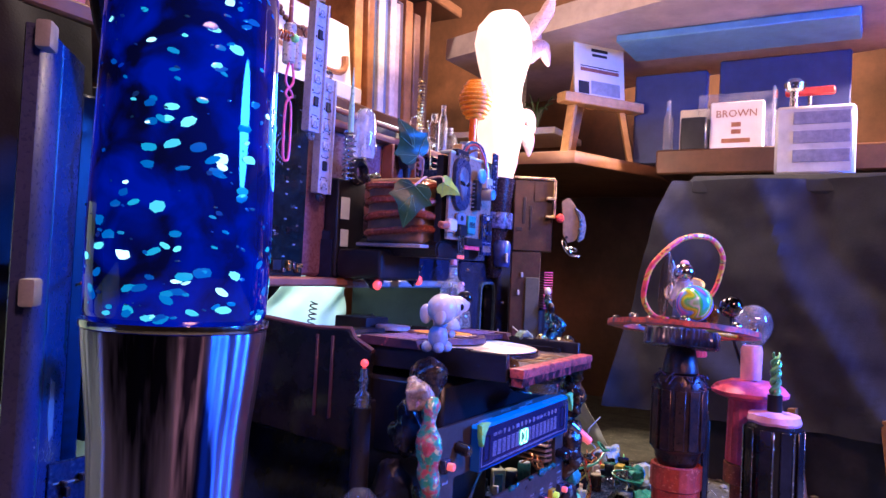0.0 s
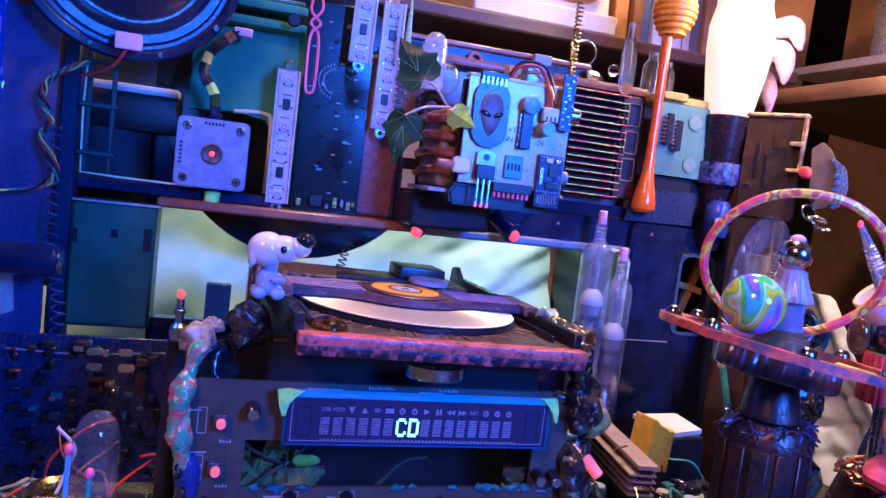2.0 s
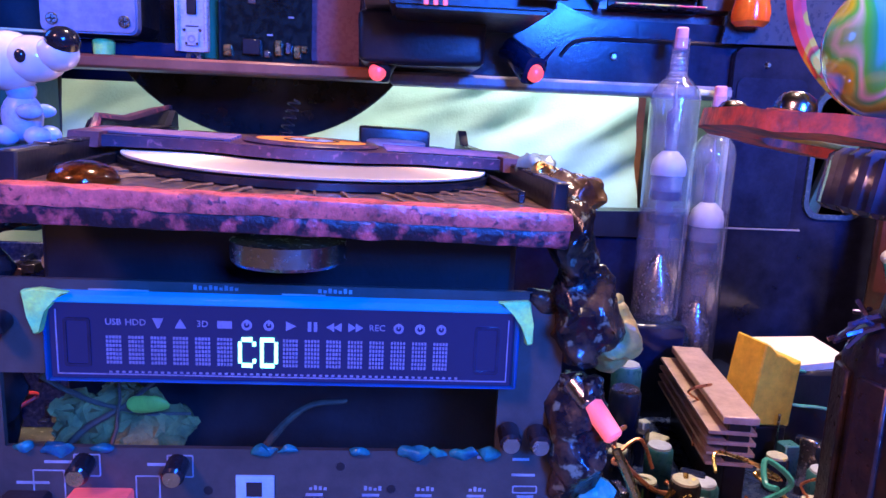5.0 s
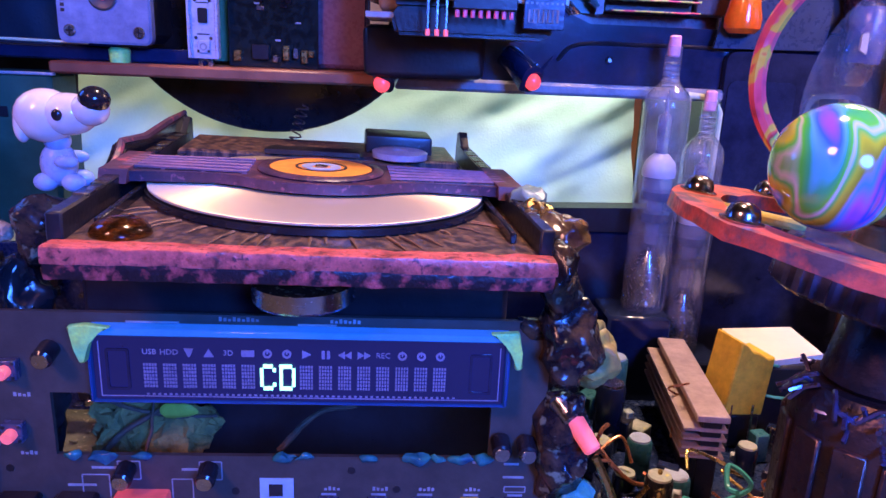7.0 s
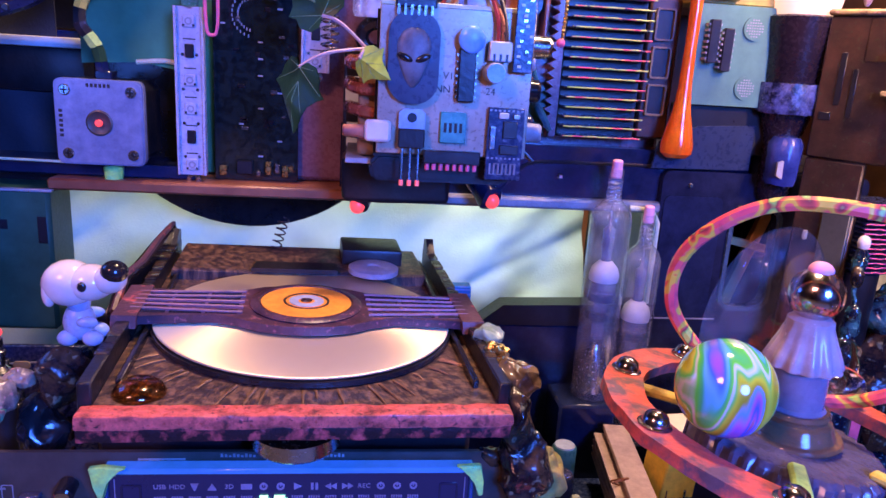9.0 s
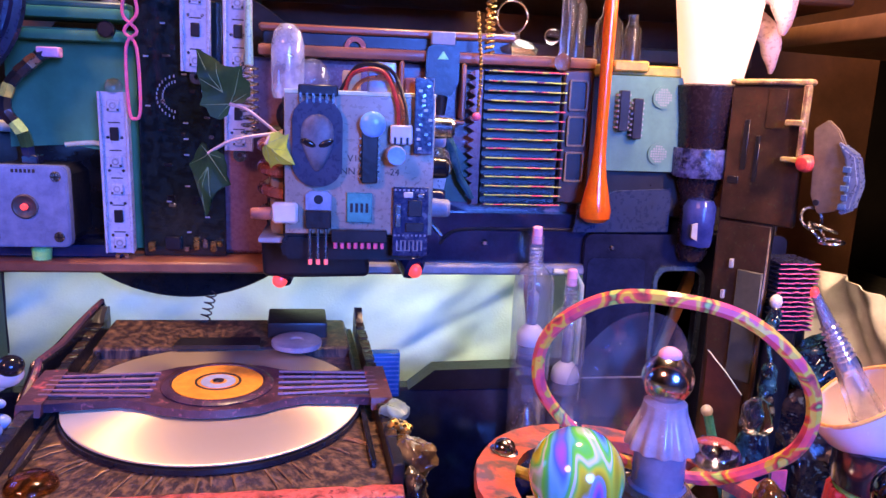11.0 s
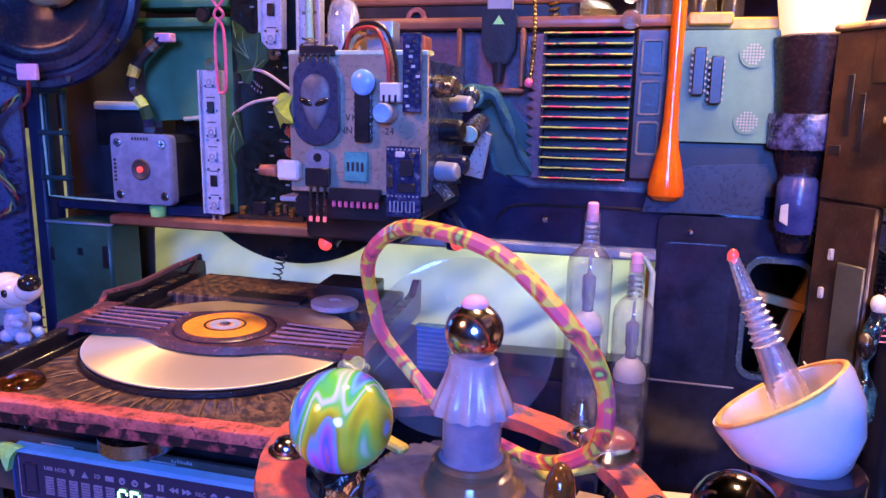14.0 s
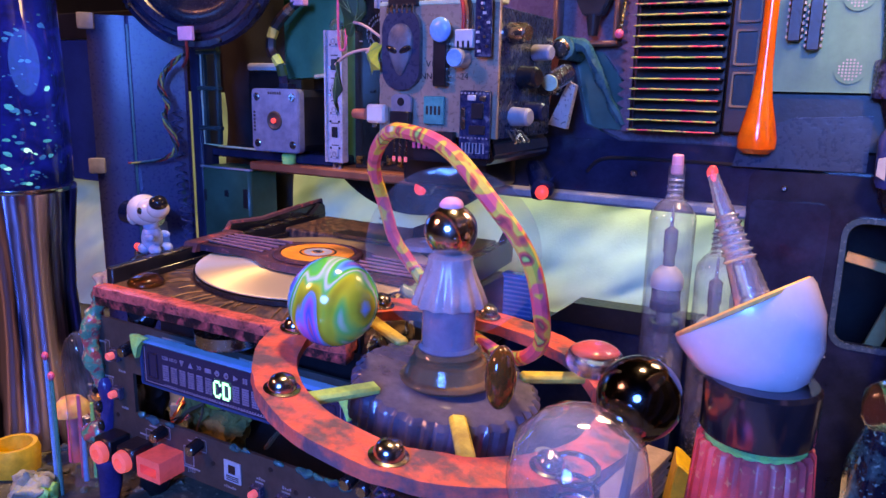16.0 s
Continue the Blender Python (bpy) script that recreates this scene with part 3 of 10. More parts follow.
def casing_frame():
    """The long open casing at the back: a bar over the opening, a sill under it, and end pieces."""
    t = thing("casing_frame", "long dark plastic casing with a wide open window along the back", "casing", (45, 34, GROUND))
    bm = bmesh.new()
    box(bm, (29.3, 33.2, 27.0), (45.5, 36.5, 27.6), 0.12)
    part("ledge", bm, BROWN, t, "worn brown plastic ledge")
    bm = bmesh.new()
    box(bm, (45.5, 33.6, 26.9), (62.2, 36.5, 27.5), 0.15)
    part("ledge", bm, GREY, t)
    bm = bmesh.new()
    slab(bm, [(44.0, 27.4), (66.5, 27.4), (68.0, 28.2), (68.0, 30.4), (44.0, 30.4)], 34.2, 36.5)
    part("upper_beam", bm, NAVY, t)
    bm = bmesh.new()
    tube(bm, smooth_line([(53.6, 34.2, 28.6), (54.6, 34.2, 29.4), (58.0, 34.2, 29.5), (61.5, 34.2, 29.5), (65.0, 34.2, 29.35), (66.6, 34.2, 28.9), (67.4, 34.2, 27.9)], 6), 0.1, 8)
    part("curved_seam", bm, BLACK, t, "black curved seam")
    for x, z in ((56.2, 28.7), (64.6, 28.5)):
        bm = bmesh.new()
        rod(bm, (x, 34.2, z), (x, 34.0, z), 0.2, 0.14, 10)
        part("screw", bm, STEEL, t)
    bm = bmesh.new()
    box(bm, (29.2, 33.9, 9.6), (62.0, 35.2, 20.0), 0.2)
    part("lower_panel", bm, NAVY, t)
    bm = bmesh.new()
    slab(bm, [(52.0, 20.0), (62.0, 20.0), (62.0, 21.4), (53.5, 21.2)], 33.6, 35.0)
    part("sill", bm, BLACK, t)
    bm = bmesh.new()
    box(bm, (24.65, 33.1, 19.4), (29.4, 36.0, 27.0), 0.2)
    end = part("end_panel", bm, END_GREEN, t, "dark green plastic end panel")
    for lo, hi in (((28.75, 33.05, 24.2), (29.2, 33.11, 25.6)), ((26.9, 33.05, 24.9), (27.3, 33.11, 25.4)), ((24.8, 33.05, 24.4), (25.1, 33.11, 25.3))):
        bm = bmesh.new()
        box(bm, lo, hi, 0.02)
        part("notch", bm, BLACK, end)
    bm = bmesh.new()
    box(bm, (24.65, 32.95, 26.9), (29.6, 33.3, 27.05), 0.04)
    part("worn_lip", bm, GREY, end, "pale worn lip")
    bm = bmesh.new()
    tube(bm, [(60.2, 33.5, 27.2), (61.5, 33.4, 27.1), (61.9, 33.4, 26.4), (61.9, 33.4, 21.6)], 0.16)
    part("window_trim", bm, PALE, t, "pale worn trim round the window")
    return t


casing_frame()


CABINET_BLACK = mat("blue_black_casing", (0.007, 0.009, 0.022), (0.013, 0.017, 0.042), rough=0.17, scale=30, bump=0.06, worn=0.35)
RIM_BLUE = mat("dark_blue_rim", (0.025, 0.05, 0.075), (0.04, 0.075, 0.12), rough=0.25, scale=40)


def cabinet():
    t = thing("dark_cabinet", "dark plastic equipment box with a rounded handle window", "cabinet", (68, 35, GROUND))
    bm = bmesh.new()
    hole = round_rect(66.3, 21.3, 69.4, 27.5, 0.8)
    outer = round_rect(62.0, 9.6, 74.5, 29.4, 0.5)
    ring_plate(bm, hole, outer, 33.6, 34.6)
    part("front_panel", bm, CABINET_BLACK, t)
    bm = bmesh.new()
    ring_plate(bm, round_rect(66.5, 21.5, 69.2, 27.3, 0.7), round_rect(66.25, 21.25, 69.45, 27.55, 0.85), 33.4, 33.62)
    part("window_rim", bm, RIM_BLUE, t, "rounded blue rim")
    bm = bmesh.new()
    slab(bm, round_rect(62.2, 20.75, 65.7, 28.0, 0.4), 33.50, 33.62)
    part("inset_panel", bm, NAVY, t, "smooth dark blue inset panel")
    bm = bmesh.new()
    box(bm, (62.0, 33.50, 20.60), (66.3, 33.60, 20.68), 0.02)
    part("seam_strip", bm, GREY, t, "thin pale seam")
    for x, z in ((63.6, 28.6), (70.8, 22.6), (71.6, 25.4)):
        bm = bmesh.new()
        rod(bm, (x, 33.6, z), (x, 33.4, z), 0.16, 0.12, 10)
        part("screw", bm, STEEL, t)
    bm = bmesh.new()
    box(bm, (62.0, 34.62, 9.6), (62.6, 46, 29.4), 0.1)
    part("side_panel", bm, BLACK, t)
    bm = bmesh.new()
    box(bm, (62.0, 34.7, 29.42), (74.5, 46, 29.9), 0.1)
    part("top_panel", bm, BLACK, t)
    bm = bmesh.new()
    box(bm, (74.0, 34.62, 9.6), (74.5, 46, 29.4), 0.1)
    part("side_panel", bm, BLACK, t)
    bm = bmesh.new()
    box(bm, (62.62, 45.4, 9.6), (73.98, 46, 29.4), 0.05)
    part("back_panel", bm, BLACK, t)
    s = thing("wooden_cross_frame", "orange wooden cross frame leaning inside the dark box", "wooden frame", (67.5, 40, GROUND))
    bm = bmesh.new()
    box(bm, (-0.35, -0.25, 0), (0.35, 0.25, 20), 0.05, Matrix.Translation((64.6, 36.4, 9.6)) @ Matrix.Rotation(radians(18), 4, "Y"))
    part("upright", bm, PINE, s)
    bm = bmesh.new()
    box(bm, (-3, -0.2, -0.25), (3, 0.2, 0.25), 0.05, Matrix.Translation((69.5, 36.0, 24.6)) @ Matrix.Rotation(radians(12), 4, "Y"))
    part("crossbar", bm, PINE, s)


cabinet()


def green_casing():
    t = thing("green_casing", "green plastic casing with a ribbed top edge and metal bracket", "casing", (33, 35, 27.6))
    bm = bmesh.new()
    slab(bm, [(30.4, 33.3), (33.4, 33.5), (35.2, 33.2), (35.7, 32.6), (35.7, 27.8), (37.4, 27.8), (37.4, 39.2), (37.0, 39.6), (30.8, 39.6), (30.4, 39.2)], 36.0, 37.5)
    part("back_plate", bm, GREEN, t)
    for z in (38.9, 40.0):
        bm = bmesh.new()
        box(bm, (30.4, 34.6, z), (37.2, 37.5, z + 0.55), 0.15, seg=2)
        part("rib", bm, GREEN, t)
    bm = bmesh.new()
    box(bm, (30.4, 34.9, 40.55), (37.0, 37.4, 40.9), 0.1)
    part("top_strip", bm, TEAL, t)
    bm = bmesh.new()
    tube(bm, smooth_line([(33.2, 35.9, 33.5), (35.0, 35.9, 33.6), (35.6, 35.9, 32.9), (35.6, 35.9, 28.4)], 4), 0.14)
    part("bracket", bm, PALE, t, "bent pale metal bracket")
    bm = bmesh.new()
    rod(bm, (36.3, 33.9, 39.45), (36.3, 33.5, 39.45), 0.42, seg=16)
    part("screw_boss", bm, BLACK, t)
    bm = bmesh.new()
    box(bm, (24.6, 34.2, 27.62), (36.4, 37.4, 28.3), 0.1)
    part("shelf_strip", bm, NAVY, t)


green_casing()


GOLD_WORN = mat("worn_gold_edge", (0.30, 0.17, 0.05), (0.12, 0.06, 0.03), rough=0.4, scale=60)
DARK_BROWN = mat("dark_brown_plastic", (0.05, 0.02, 0.014), (0.09, 0.035, 0.02), rough=0.35, scale=30)
FIN_BLUE = mat("dark_blue_fin", (0.006, 0.008, 0.03), (0.010, 0.014, 0.05), rough=0.25, metal=0.2, scale=40)


def brown_casing():
    t = thing("brown_casing", "reddish brown plastic equipment casing with moulded ribs", "casing", (52, 35, 30.4))
    bm = bmesh.new()
    box(bm, (40.6, 35.3, 27.65), (62.1, 38.0, 38.55), 0.25)
    part("body", bm, PURPLE, t)
    bm = bmesh.new()
    box(bm, (43.6, 34.4, 38.6), (62.2, 38.0, 39.2), 0.2, seg=2)
    part("top_rail", bm, BROWN, t)
    bm = bmesh.new()
    box(bm, (43.6, 34.9, 39.9), (57.6, 38.0, 40.3), 0.12)
    part("upper_rail", bm, BROWN, t)
    bm = bmesh.new()
    box(bm, (43.8, 35.1, 39.2), (57.4, 37.4, 39.9), 0.05)
    part("channel", bm, BLACK, t)
    for x in (51.1, 54.5):
        bm = bmesh.new()
        box(bm, (x, 34.2, 35.6), (x + 0.25, 35.3, 38.6), 0.08)
        part("rib", bm, BROWN, t)
    bm = bmesh.new()
    box(bm, (51.1, 34.2, 35.3), (54.75, 35.3, 35.55), 0.08)
    part("rib", bm, BROWN, t)
    bm = bmesh.new()
    box(bm, (60.3, 34.4, 31.0), (62.1, 36.0, 38.55), 0.12)
    part("end_post", bm, DARK_BROWN, t)
    for z in (32.4, 34.4, 36.4):
        bm = bmesh.new()
        ring_plate(bm, round_rect(60.7, z, 61.6, z + 1.5, 0.1, 2), round_rect(60.6, z - 0.1, 61.7, z + 1.6, 0.12, 2), 34.15, 34.4)
        part("slot_rim", bm, GOLD_WORN, t, "worn golden slot rim")
        bm = bmesh.new()
        box(bm, (60.7, 34.37, z), (61.6, 34.395, z + 1.5))
        part("slot", bm, BLACK, t)
    bm = bmesh.new()
    saw = [(55.3, 30.9), (55.7, 30.9), (55.7, 38.3), (55.3, 38.3)] + [p for k in range(15) for p in ((54.95, 38.1 - 0.48 * k), (55.35, 37.86 - 0.48 * k))]
    slab(bm, saw, 34.3, 34.6)
    part("saw_edge", bm, PURPLE, t, "mauve strip with a saw-toothed edge")
    bm = bmesh.new()
    slab(bm, [(52.3, 31.0), (55.2, 30.9), (55.2, 33.2), (53.8, 35.0), (52.3, 35.2)], 35.0, 35.3)
    part("teal_patch", bm, TEAL, t, "teal plate beside the fins")
    bm = bmesh.new()
    slab(bm, [(44.0, 30.4), (55.2, 30.4), (53.2, 31.2), (52.4, 34.4), (51.6, 35.2), (50.9, 31.0), (44.0, 31.0)], 34.5, 35.2)
    part("scraped_lip", bm, NAVY, t)


brown_casing()


def heatsink():
    t = thing("finned_heatsink", "black finned heatsink with fluorescent painted fin edges", "heatsink", (58, 35, 30.9))
    bm = bmesh.new()
    box(bm, (55.3, 34.6, 30.9), (59.75, 35.2, 38.4), 0.05)
    part("base_plate", bm, BLACK, t)
    fin_colours = [PINK, LIME, HOTPINK]
    for k in range(15):
        z = 31.0 + 7.2 * k / 14
        bm = bmesh.new()
        box(bm, (55.35, 33.35, z), (59.7, 34.6, z + 0.08), 0.0)
        fin = part("fin", bm, FIN_BLUE, t)
        bm = bmesh.new()
        pts = [(55.35 + 4.35 * i / 10, 33.32, z + 0.05 + 0.03 * noise.noise(Vector((i * 1.3, k, 0)))) for i in range(11)]
        tube(bm, pts, 0.045, 5)
        part("painted_edge", bm, EDGE_PAINT, fin, "painted pink and lime edge")
    t.location.x += 0.5 * CM


EDGE_PAINT = mat("fin_edge_paint", (0.60, 0.62, 0.12), (0.80, 0.08, 0.12), rough=0.5, scale=150, fine=210, edge=(0.48, 0.56), bump=0.2, c=(0.03, 0.03, 0.09))
heatsink()


SLATE = mat("slate_blue_plastic", (0.022, 0.032, 0.07), (0.015, 0.024, 0.055), rough=0.3, scale=20, worn=0.35)
YELLOWED = mat("yellowed_plastic", (0.48, 0.34, 0.06), (0.34, 0.22, 0.04), rough=0.45, scale=60)


def mint_panel():
    t = thing("mint_panel", "mint green plastic panel with two round grilles", "panel", (64.3, 34, 30.4))
    bm = bmesh.new()
    slab(bm, round_rect(62.2, 33.1, 66.7, 38.3, 0.25), 34.0, 34.8)
    part("plate", bm, MINT, t)
    for z in (34.1, 37.2):
        bm = bmesh.new()
        lathe(bm, [(0.0, 0), (0.5, 0), (0.62, 0.03), (0.62, 0.1), (0, 0.1)], m=frame_to((65.4, 33.98, z), (65.4, 33.9, z)), seg=20)
        grille = part("grille", bm, MINT, t)
        bm = bmesh.new()
        for a in range(-3, 4):
            for b in range(-3, 4):
                if a * a + b * b < 11:
                    rod(bm, (65.4 + a * 0.14, 33.9, z + b * 0.14), (65.4 + a * 0.14, 33.86, z + b * 0.14), 0.05, seg=6)
        part("mesh_dots", bm, GREY, grille)
    bm = bmesh.new()
    box(bm, (61.8, 34.2, 38.3), (66.7, 37.5, 38.9), 0.1)
    box(bm, (62.4, 33.8, 38.5), (64.4, 34.4, 39.1), 0.1)
    part("top_block", bm, YELLOWED, t, "yellow worn top block")
    bm = bmesh.new()
    box(bm, (62.1, 34.5, 30.4), (67.8, 35.8, 33.1), 0.1)
    part("lower_skirt", bm, BLACK, t)
    bm = bmesh.new()
    slab(bm, [(60.9, 29.5), (66.6, 29.6), (66.6, 32.1), (63.3, 31.9), (61.2, 31.0)], 34.3, 34.5)
    part("slate_plate", bm, SLATE, t, "slate-blue plate under the mint panel")
    t.location = (t.location.x + 0.25 * CM, t.location.y - 0.8 * CM, t.location.z)
    for x, z in ((63.0, 35.3), (63.8, 34.9)):
        c = thing("microchip", "black dual-row microchip standing on the mint panel", "microchip", (x + 0.3, 33.0, z))
        bm = bmesh.new()
        box(bm, (x, 32.6, z), (x + 0.55, 32.95, z + 2.2), 0.05)
        part("body", bm, BLACK, c)
        for s in range(7):
            for dx in (-0.08, 0.55):
                bm = bmesh.new()
                box(bm, (x + dx, 32.7, z + 0.15 + 0.29 * s), (x + dx + 0.08, 33.18, z + 0.27 + 0.29 * s))
                part("leg", bm, GREY, c)


mint_panel()


RIM_WORN = mat("chipped_olive_rim", (0.40, 0.30, 0.11), (0.16, 0.08, 0.05), rough=0.45, scale=120, edge=(0.4, 0.6), bump=0.4, c=(0.5, 0.25, 0.25))


def right_panel():
    t = thing("side_panel", "tall brown plastic side panel with a pale chipped rim", "panel", (70.5, 30, 9.6))
    turn = Matrix.Translation((68.7, 31.4, -0.4)) @ Matrix.Rotation(radians(-55), 4, "Z") @ Matrix.Diagonal((1.0, 1, 1, 1))
    bm = bmesh.new()
    box(bm, (0, 0, 31.2), (4.0, 0.5, 38.4), 0.1, turn)
    part("plate", bm, WOODEN, t)
    bm = bmesh.new()
    box(bm, (0, 0.05, 9.6), (3.0, 0.5, 31.18), 0.1, turn)
    part("lower_plate", bm, WOODEN, t)
    bm = bmesh.new()
    box(bm, (1.5, -0.12, 22.4), (2.9, 0.04, 28.6), 0.05, turn)
    part("cover_plate", bm, OLIVE_PLATE, t, "grey-olive cover plate")
    bm = bmesh.new()
    slab(bm, [(0.4, 18.6), (2.6, 18.6), (2.6, 21.6), (1.6, 22.6), (0.4, 23.6)], -0.1, 0.04, "y", turn)
    part("red_brown_patch", bm, RUST_DARK, t, "red-brown patch with a pale edge")
    bm = bmesh.new()
    tube(bm, [turn @ Vector(p) for p in ((0.4, -0.12, 23.65), (1.6, -0.12, 22.65), (2.6, -0.12, 21.65))], 0.04, 5)
    part("pale_seam", bm, PALE, t)
    for u, z in ((0.7, 26.8), (1.0, 28.6)):
        bm = bmesh.new()
        box(bm, (u, -0.16, z), (u + 0.22, 0.04, z + 0.5), 0.04, turn)
        part("catch", bm, GREY, t)
    bm = bmesh.new()
    box(bm, (-0.1, -0.15, 38.4), (4.1, 0.65, 38.7), 0.1, turn)
    part("top_rim", bm, RIM_WORN, t, "chipped olive rim")
    bm = bmesh.new()
    box(bm, (3.9, -0.5, 34.6), (4.15, -0.02, 38.4), 0.05, turn)
    box(bm, (3.2, -0.6, 36.4), (4.1, -0.02, 36.7), 0.05, turn)
    box(bm, (3.2, -0.6, 34.6), (4.1, -0.02, 34.85), 0.05, turn)
    part("bracket", bm, RIM_WORN, t)
    for lo, hi in (((0.9, -0.06, 34.0), (1.2, -0.002, 36.6)), ((1.6, -0.06, 33.4), (1.85, -0.002, 35.8)), ((0.3, -0.06, 33.2), (0.9, -0.002, 33.6))):
        bm = bmesh.new()
        box(bm, lo, hi, 0.02, turn)
        part("slot", bm, BLACK, t)
    bm = bmesh.new()
    box(bm, (2.0, -0.04, 36.2), (3.0, 0.001, 38.2), 0.02, turn)
    part("raised_panel", bm, WOODEN, t)


OLIVE_PLATE = mat("grey_olive_plate", (0.075, 0.075, 0.055), (0.045, 0.05, 0.04), rough=0.4, scale=40)
RUST_DARK = mat("dark_red_brown", (0.10, 0.028, 0.018), (0.06, 0.018, 0.014), rough=0.4, scale=50)
right_panel()


COLUMN_DARK = mat("blue_black_plastic", (0.010, 0.016, 0.045), (0.016, 0.026, 0.06), rough=0.38, scale=30, spec=0.2)
COLUMN_TEAL = mat("dull_teal_rib", (0.018, 0.045, 0.050), (0.03, 0.07, 0.07), rough=0.4, scale=50, spec=0.25)


def left_column():
    t = thing("left_column", "tall dark blue plastic column with vertical channels", "column", (25.5, 33, GROUND))
    bm = bmesh.new()
    box(bm, (23.6, 33.3, 9.6), (24.6, 35.0, 36.2), 0.15)
    part("body", bm, COLUMN_DARK, t)
    for x in (25.0, 26.3):
        bm = bmesh.new()
        box(bm, (x, 33.2, 28.6), (x + 0.24, 33.6, 35.6), 0.06)
        part("rail", bm, COLUMN_TEAL, t)
    for z in (29.6, 32.4, 34.9):
        bm = bmesh.new()
        box(bm, (24.62, 33.0, z), (26.8, 33.5, z + 0.3), 0.08)
        part("clasp", bm, COLUMN_TEAL, t)
    bm = bmesh.new()
    tube(bm, [(24.9, 33.3, 35.2), (24.85, 33.3, 32.0), (24.95, 33.3, 28.6), (27.0, 33.3, 28.5), (31.2, 33.3, 28.45)], 0.07, 6)
    part("worn_edge", bm, PALE, t, "pale worn edge of the opening")
    # the panel runs slantwise from the column towards the lamp
    v = thing("violet_panel", "tall smooth violet-blue plastic panel beside the column", "panel", (21.8, 31.0, GROUND))
    slant = Matrix.Translation((23.55, 33.2, 0)) @ Matrix.Rotation(radians(180 + 44), 4, "Z")
    bm = bmesh.new()
    slab(bm, [(0, -0.1), (0.2, 0.12), (3.7, 0.12), (3.85, 0.0), (4.0, 0.12), (6.2, 0.12), (6.5, 0.0), (6.6, -0.5), (6.4, -0.6), (0, -0.6)], 9.6, 37.4, "z", slant)
    part("panel", bm, VIOLET_PLASTIC, v)
    bm = bmesh.new()
    box(bm, (3.78, 0.02, 12.0), (3.92, 0.1, 36.8), 0.0, slant)
    part("seam", bm, TEAL, v)
    for z in (26.4, 36.4):
        bm = bmesh.new()
        box(bm, (5.9, -0.1, z), (7.0, 0.5, z + 1.1), 0.15, slant, seg=2)
        part("clasp", bm, GREY, v)
    for u, z, w, h, mm in ((3.3, 22.0, 0.4, 2.4, SKY_PALE_PAINT), (3.5, 25.2, 0.25, 1.6, SKY_PALE_PAINT), (1.8, 20.4, 1.0, 2.6, GREY), (0.5, 24.0, 0.3, 2.2, COLUMN_TEAL)):
        bm = bmesh.new()
        slab(bm, [(u, z), (u + 0.7 * w, z - 0.2), (u + w, z + 0.4 * h), (u + 0.8 * w, z + h), (u + 0.2 * w, z + 0.9 * h)], 0.12, 0.15, "y", slant)
        part("paint_mark", bm, mm, v, "pale worn paint mark")
    b = thing("blue_backboard", "flat dark blue board behind the green casing", "board", (28, 38, GROUND))
    bm = bmesh.new()
    box(bm, (22.0, 41.0, 26.6), (37, 41.4, 34.9), 0.05)
    part("panel", bm, BLUE_BOARD, b)
    bm = bmesh.new()
    box(bm, (26.6, 41.0, 35.0), (37, 41.5, 38.5), 0.05)
    part("upper_panel", bm, BLACK, b)
    bm = bmesh.new()
    box(bm, (24.2, 38.6, 31.5), (29.6, 40.9, 33.9), 0.2, seg=2)
    part("black_block", bm, BLACK, b)
    bm = bmesh.new()
    box(bm, (24.2, 38.5, 33.92), (29.6, 40.9, 34.5), 0.2, seg=2)
    part("white_strip", bm, WHITE, b, "pale strip")


SKY_PALE_PAINT = mat("dull_sky_paint", (0.05, 0.12, 0.26), (0.03, 0.07, 0.16), rough=0.4, scale=60)
VIOLET_PLASTIC = mat("violet_blue_plastic", (0.045, 0.045, 0.14), (0.025, 0.035, 0.10), rough=0.3, scale=12)
BLUE_BOARD = mat("blue_board", (0.008, 0.02, 0.12), (0.012, 0.035, 0.18), rough=0.2, scale=10)
left_column()


def far_left_board():
    t = thing("navy_screen", "dark navy board standing behind the glitter lamp", "board", (-4, 40, 9.6))
    bm = bmesh.new()
    box(bm, (-34, 39.6, 23.4), (12.0, 40.0, 36.6), 0.1)
    part("panel", bm, BLUE_BOARD, t)
    bm = bmesh.new()
    box(bm, (-34, 39.4, 36.65), (12.0, 40.1, 39.0), 0.1)
    part("top_rail", bm, BLACK, t)
    for x in (-33.5, 10.5):
        bm = bmesh.new()
        box(bm, (x, 39.7, 9.6), (x + 1.0, 40.0, 23.4), 0.1)
        part("leg", bm, BLACK, t)


far_left_board()


def dark_disc():
    bm = bmesh.new()
    c = (38.4, 40.2, 33.4)
    lathe(bm, [(0, 0), (1.2, 0.05), (1.3, 0.2), (3.2, 0.3), (8.2, 0.16), (9.6, 0.1), (9.65, 0.0), (9.6, -0.1), (0, -0.1)], seg=72, m=frame_to(c, (c[0], c[1] - 1, c[2])))
    t = thing("black_disc", "large black record hung flat behind the ledge", "record", (c[0], c[1], 23.8))
    part("record", bm, BLACK_GLOSS, t)
    bm = bmesh.new()
    lathe(bm, [(0, 0), (2.4, 0), (2.4, 0.04), (0, 0.04)], seg=32, m=frame_to((c[0], c[1] - 0.32, c[2]), (c[0], c[1] - 1, c[2])))
    part("label", bm, RUST, t)
    bm = bmesh.new()
    box(bm, (36.2, 40.5, 27.7), (62, 40.8, 38.6), 0.05)
    thing("backing_board", "dark board behind the casings", "board", (46, 39, 27.7), bm, BLACK)


dark_disc()

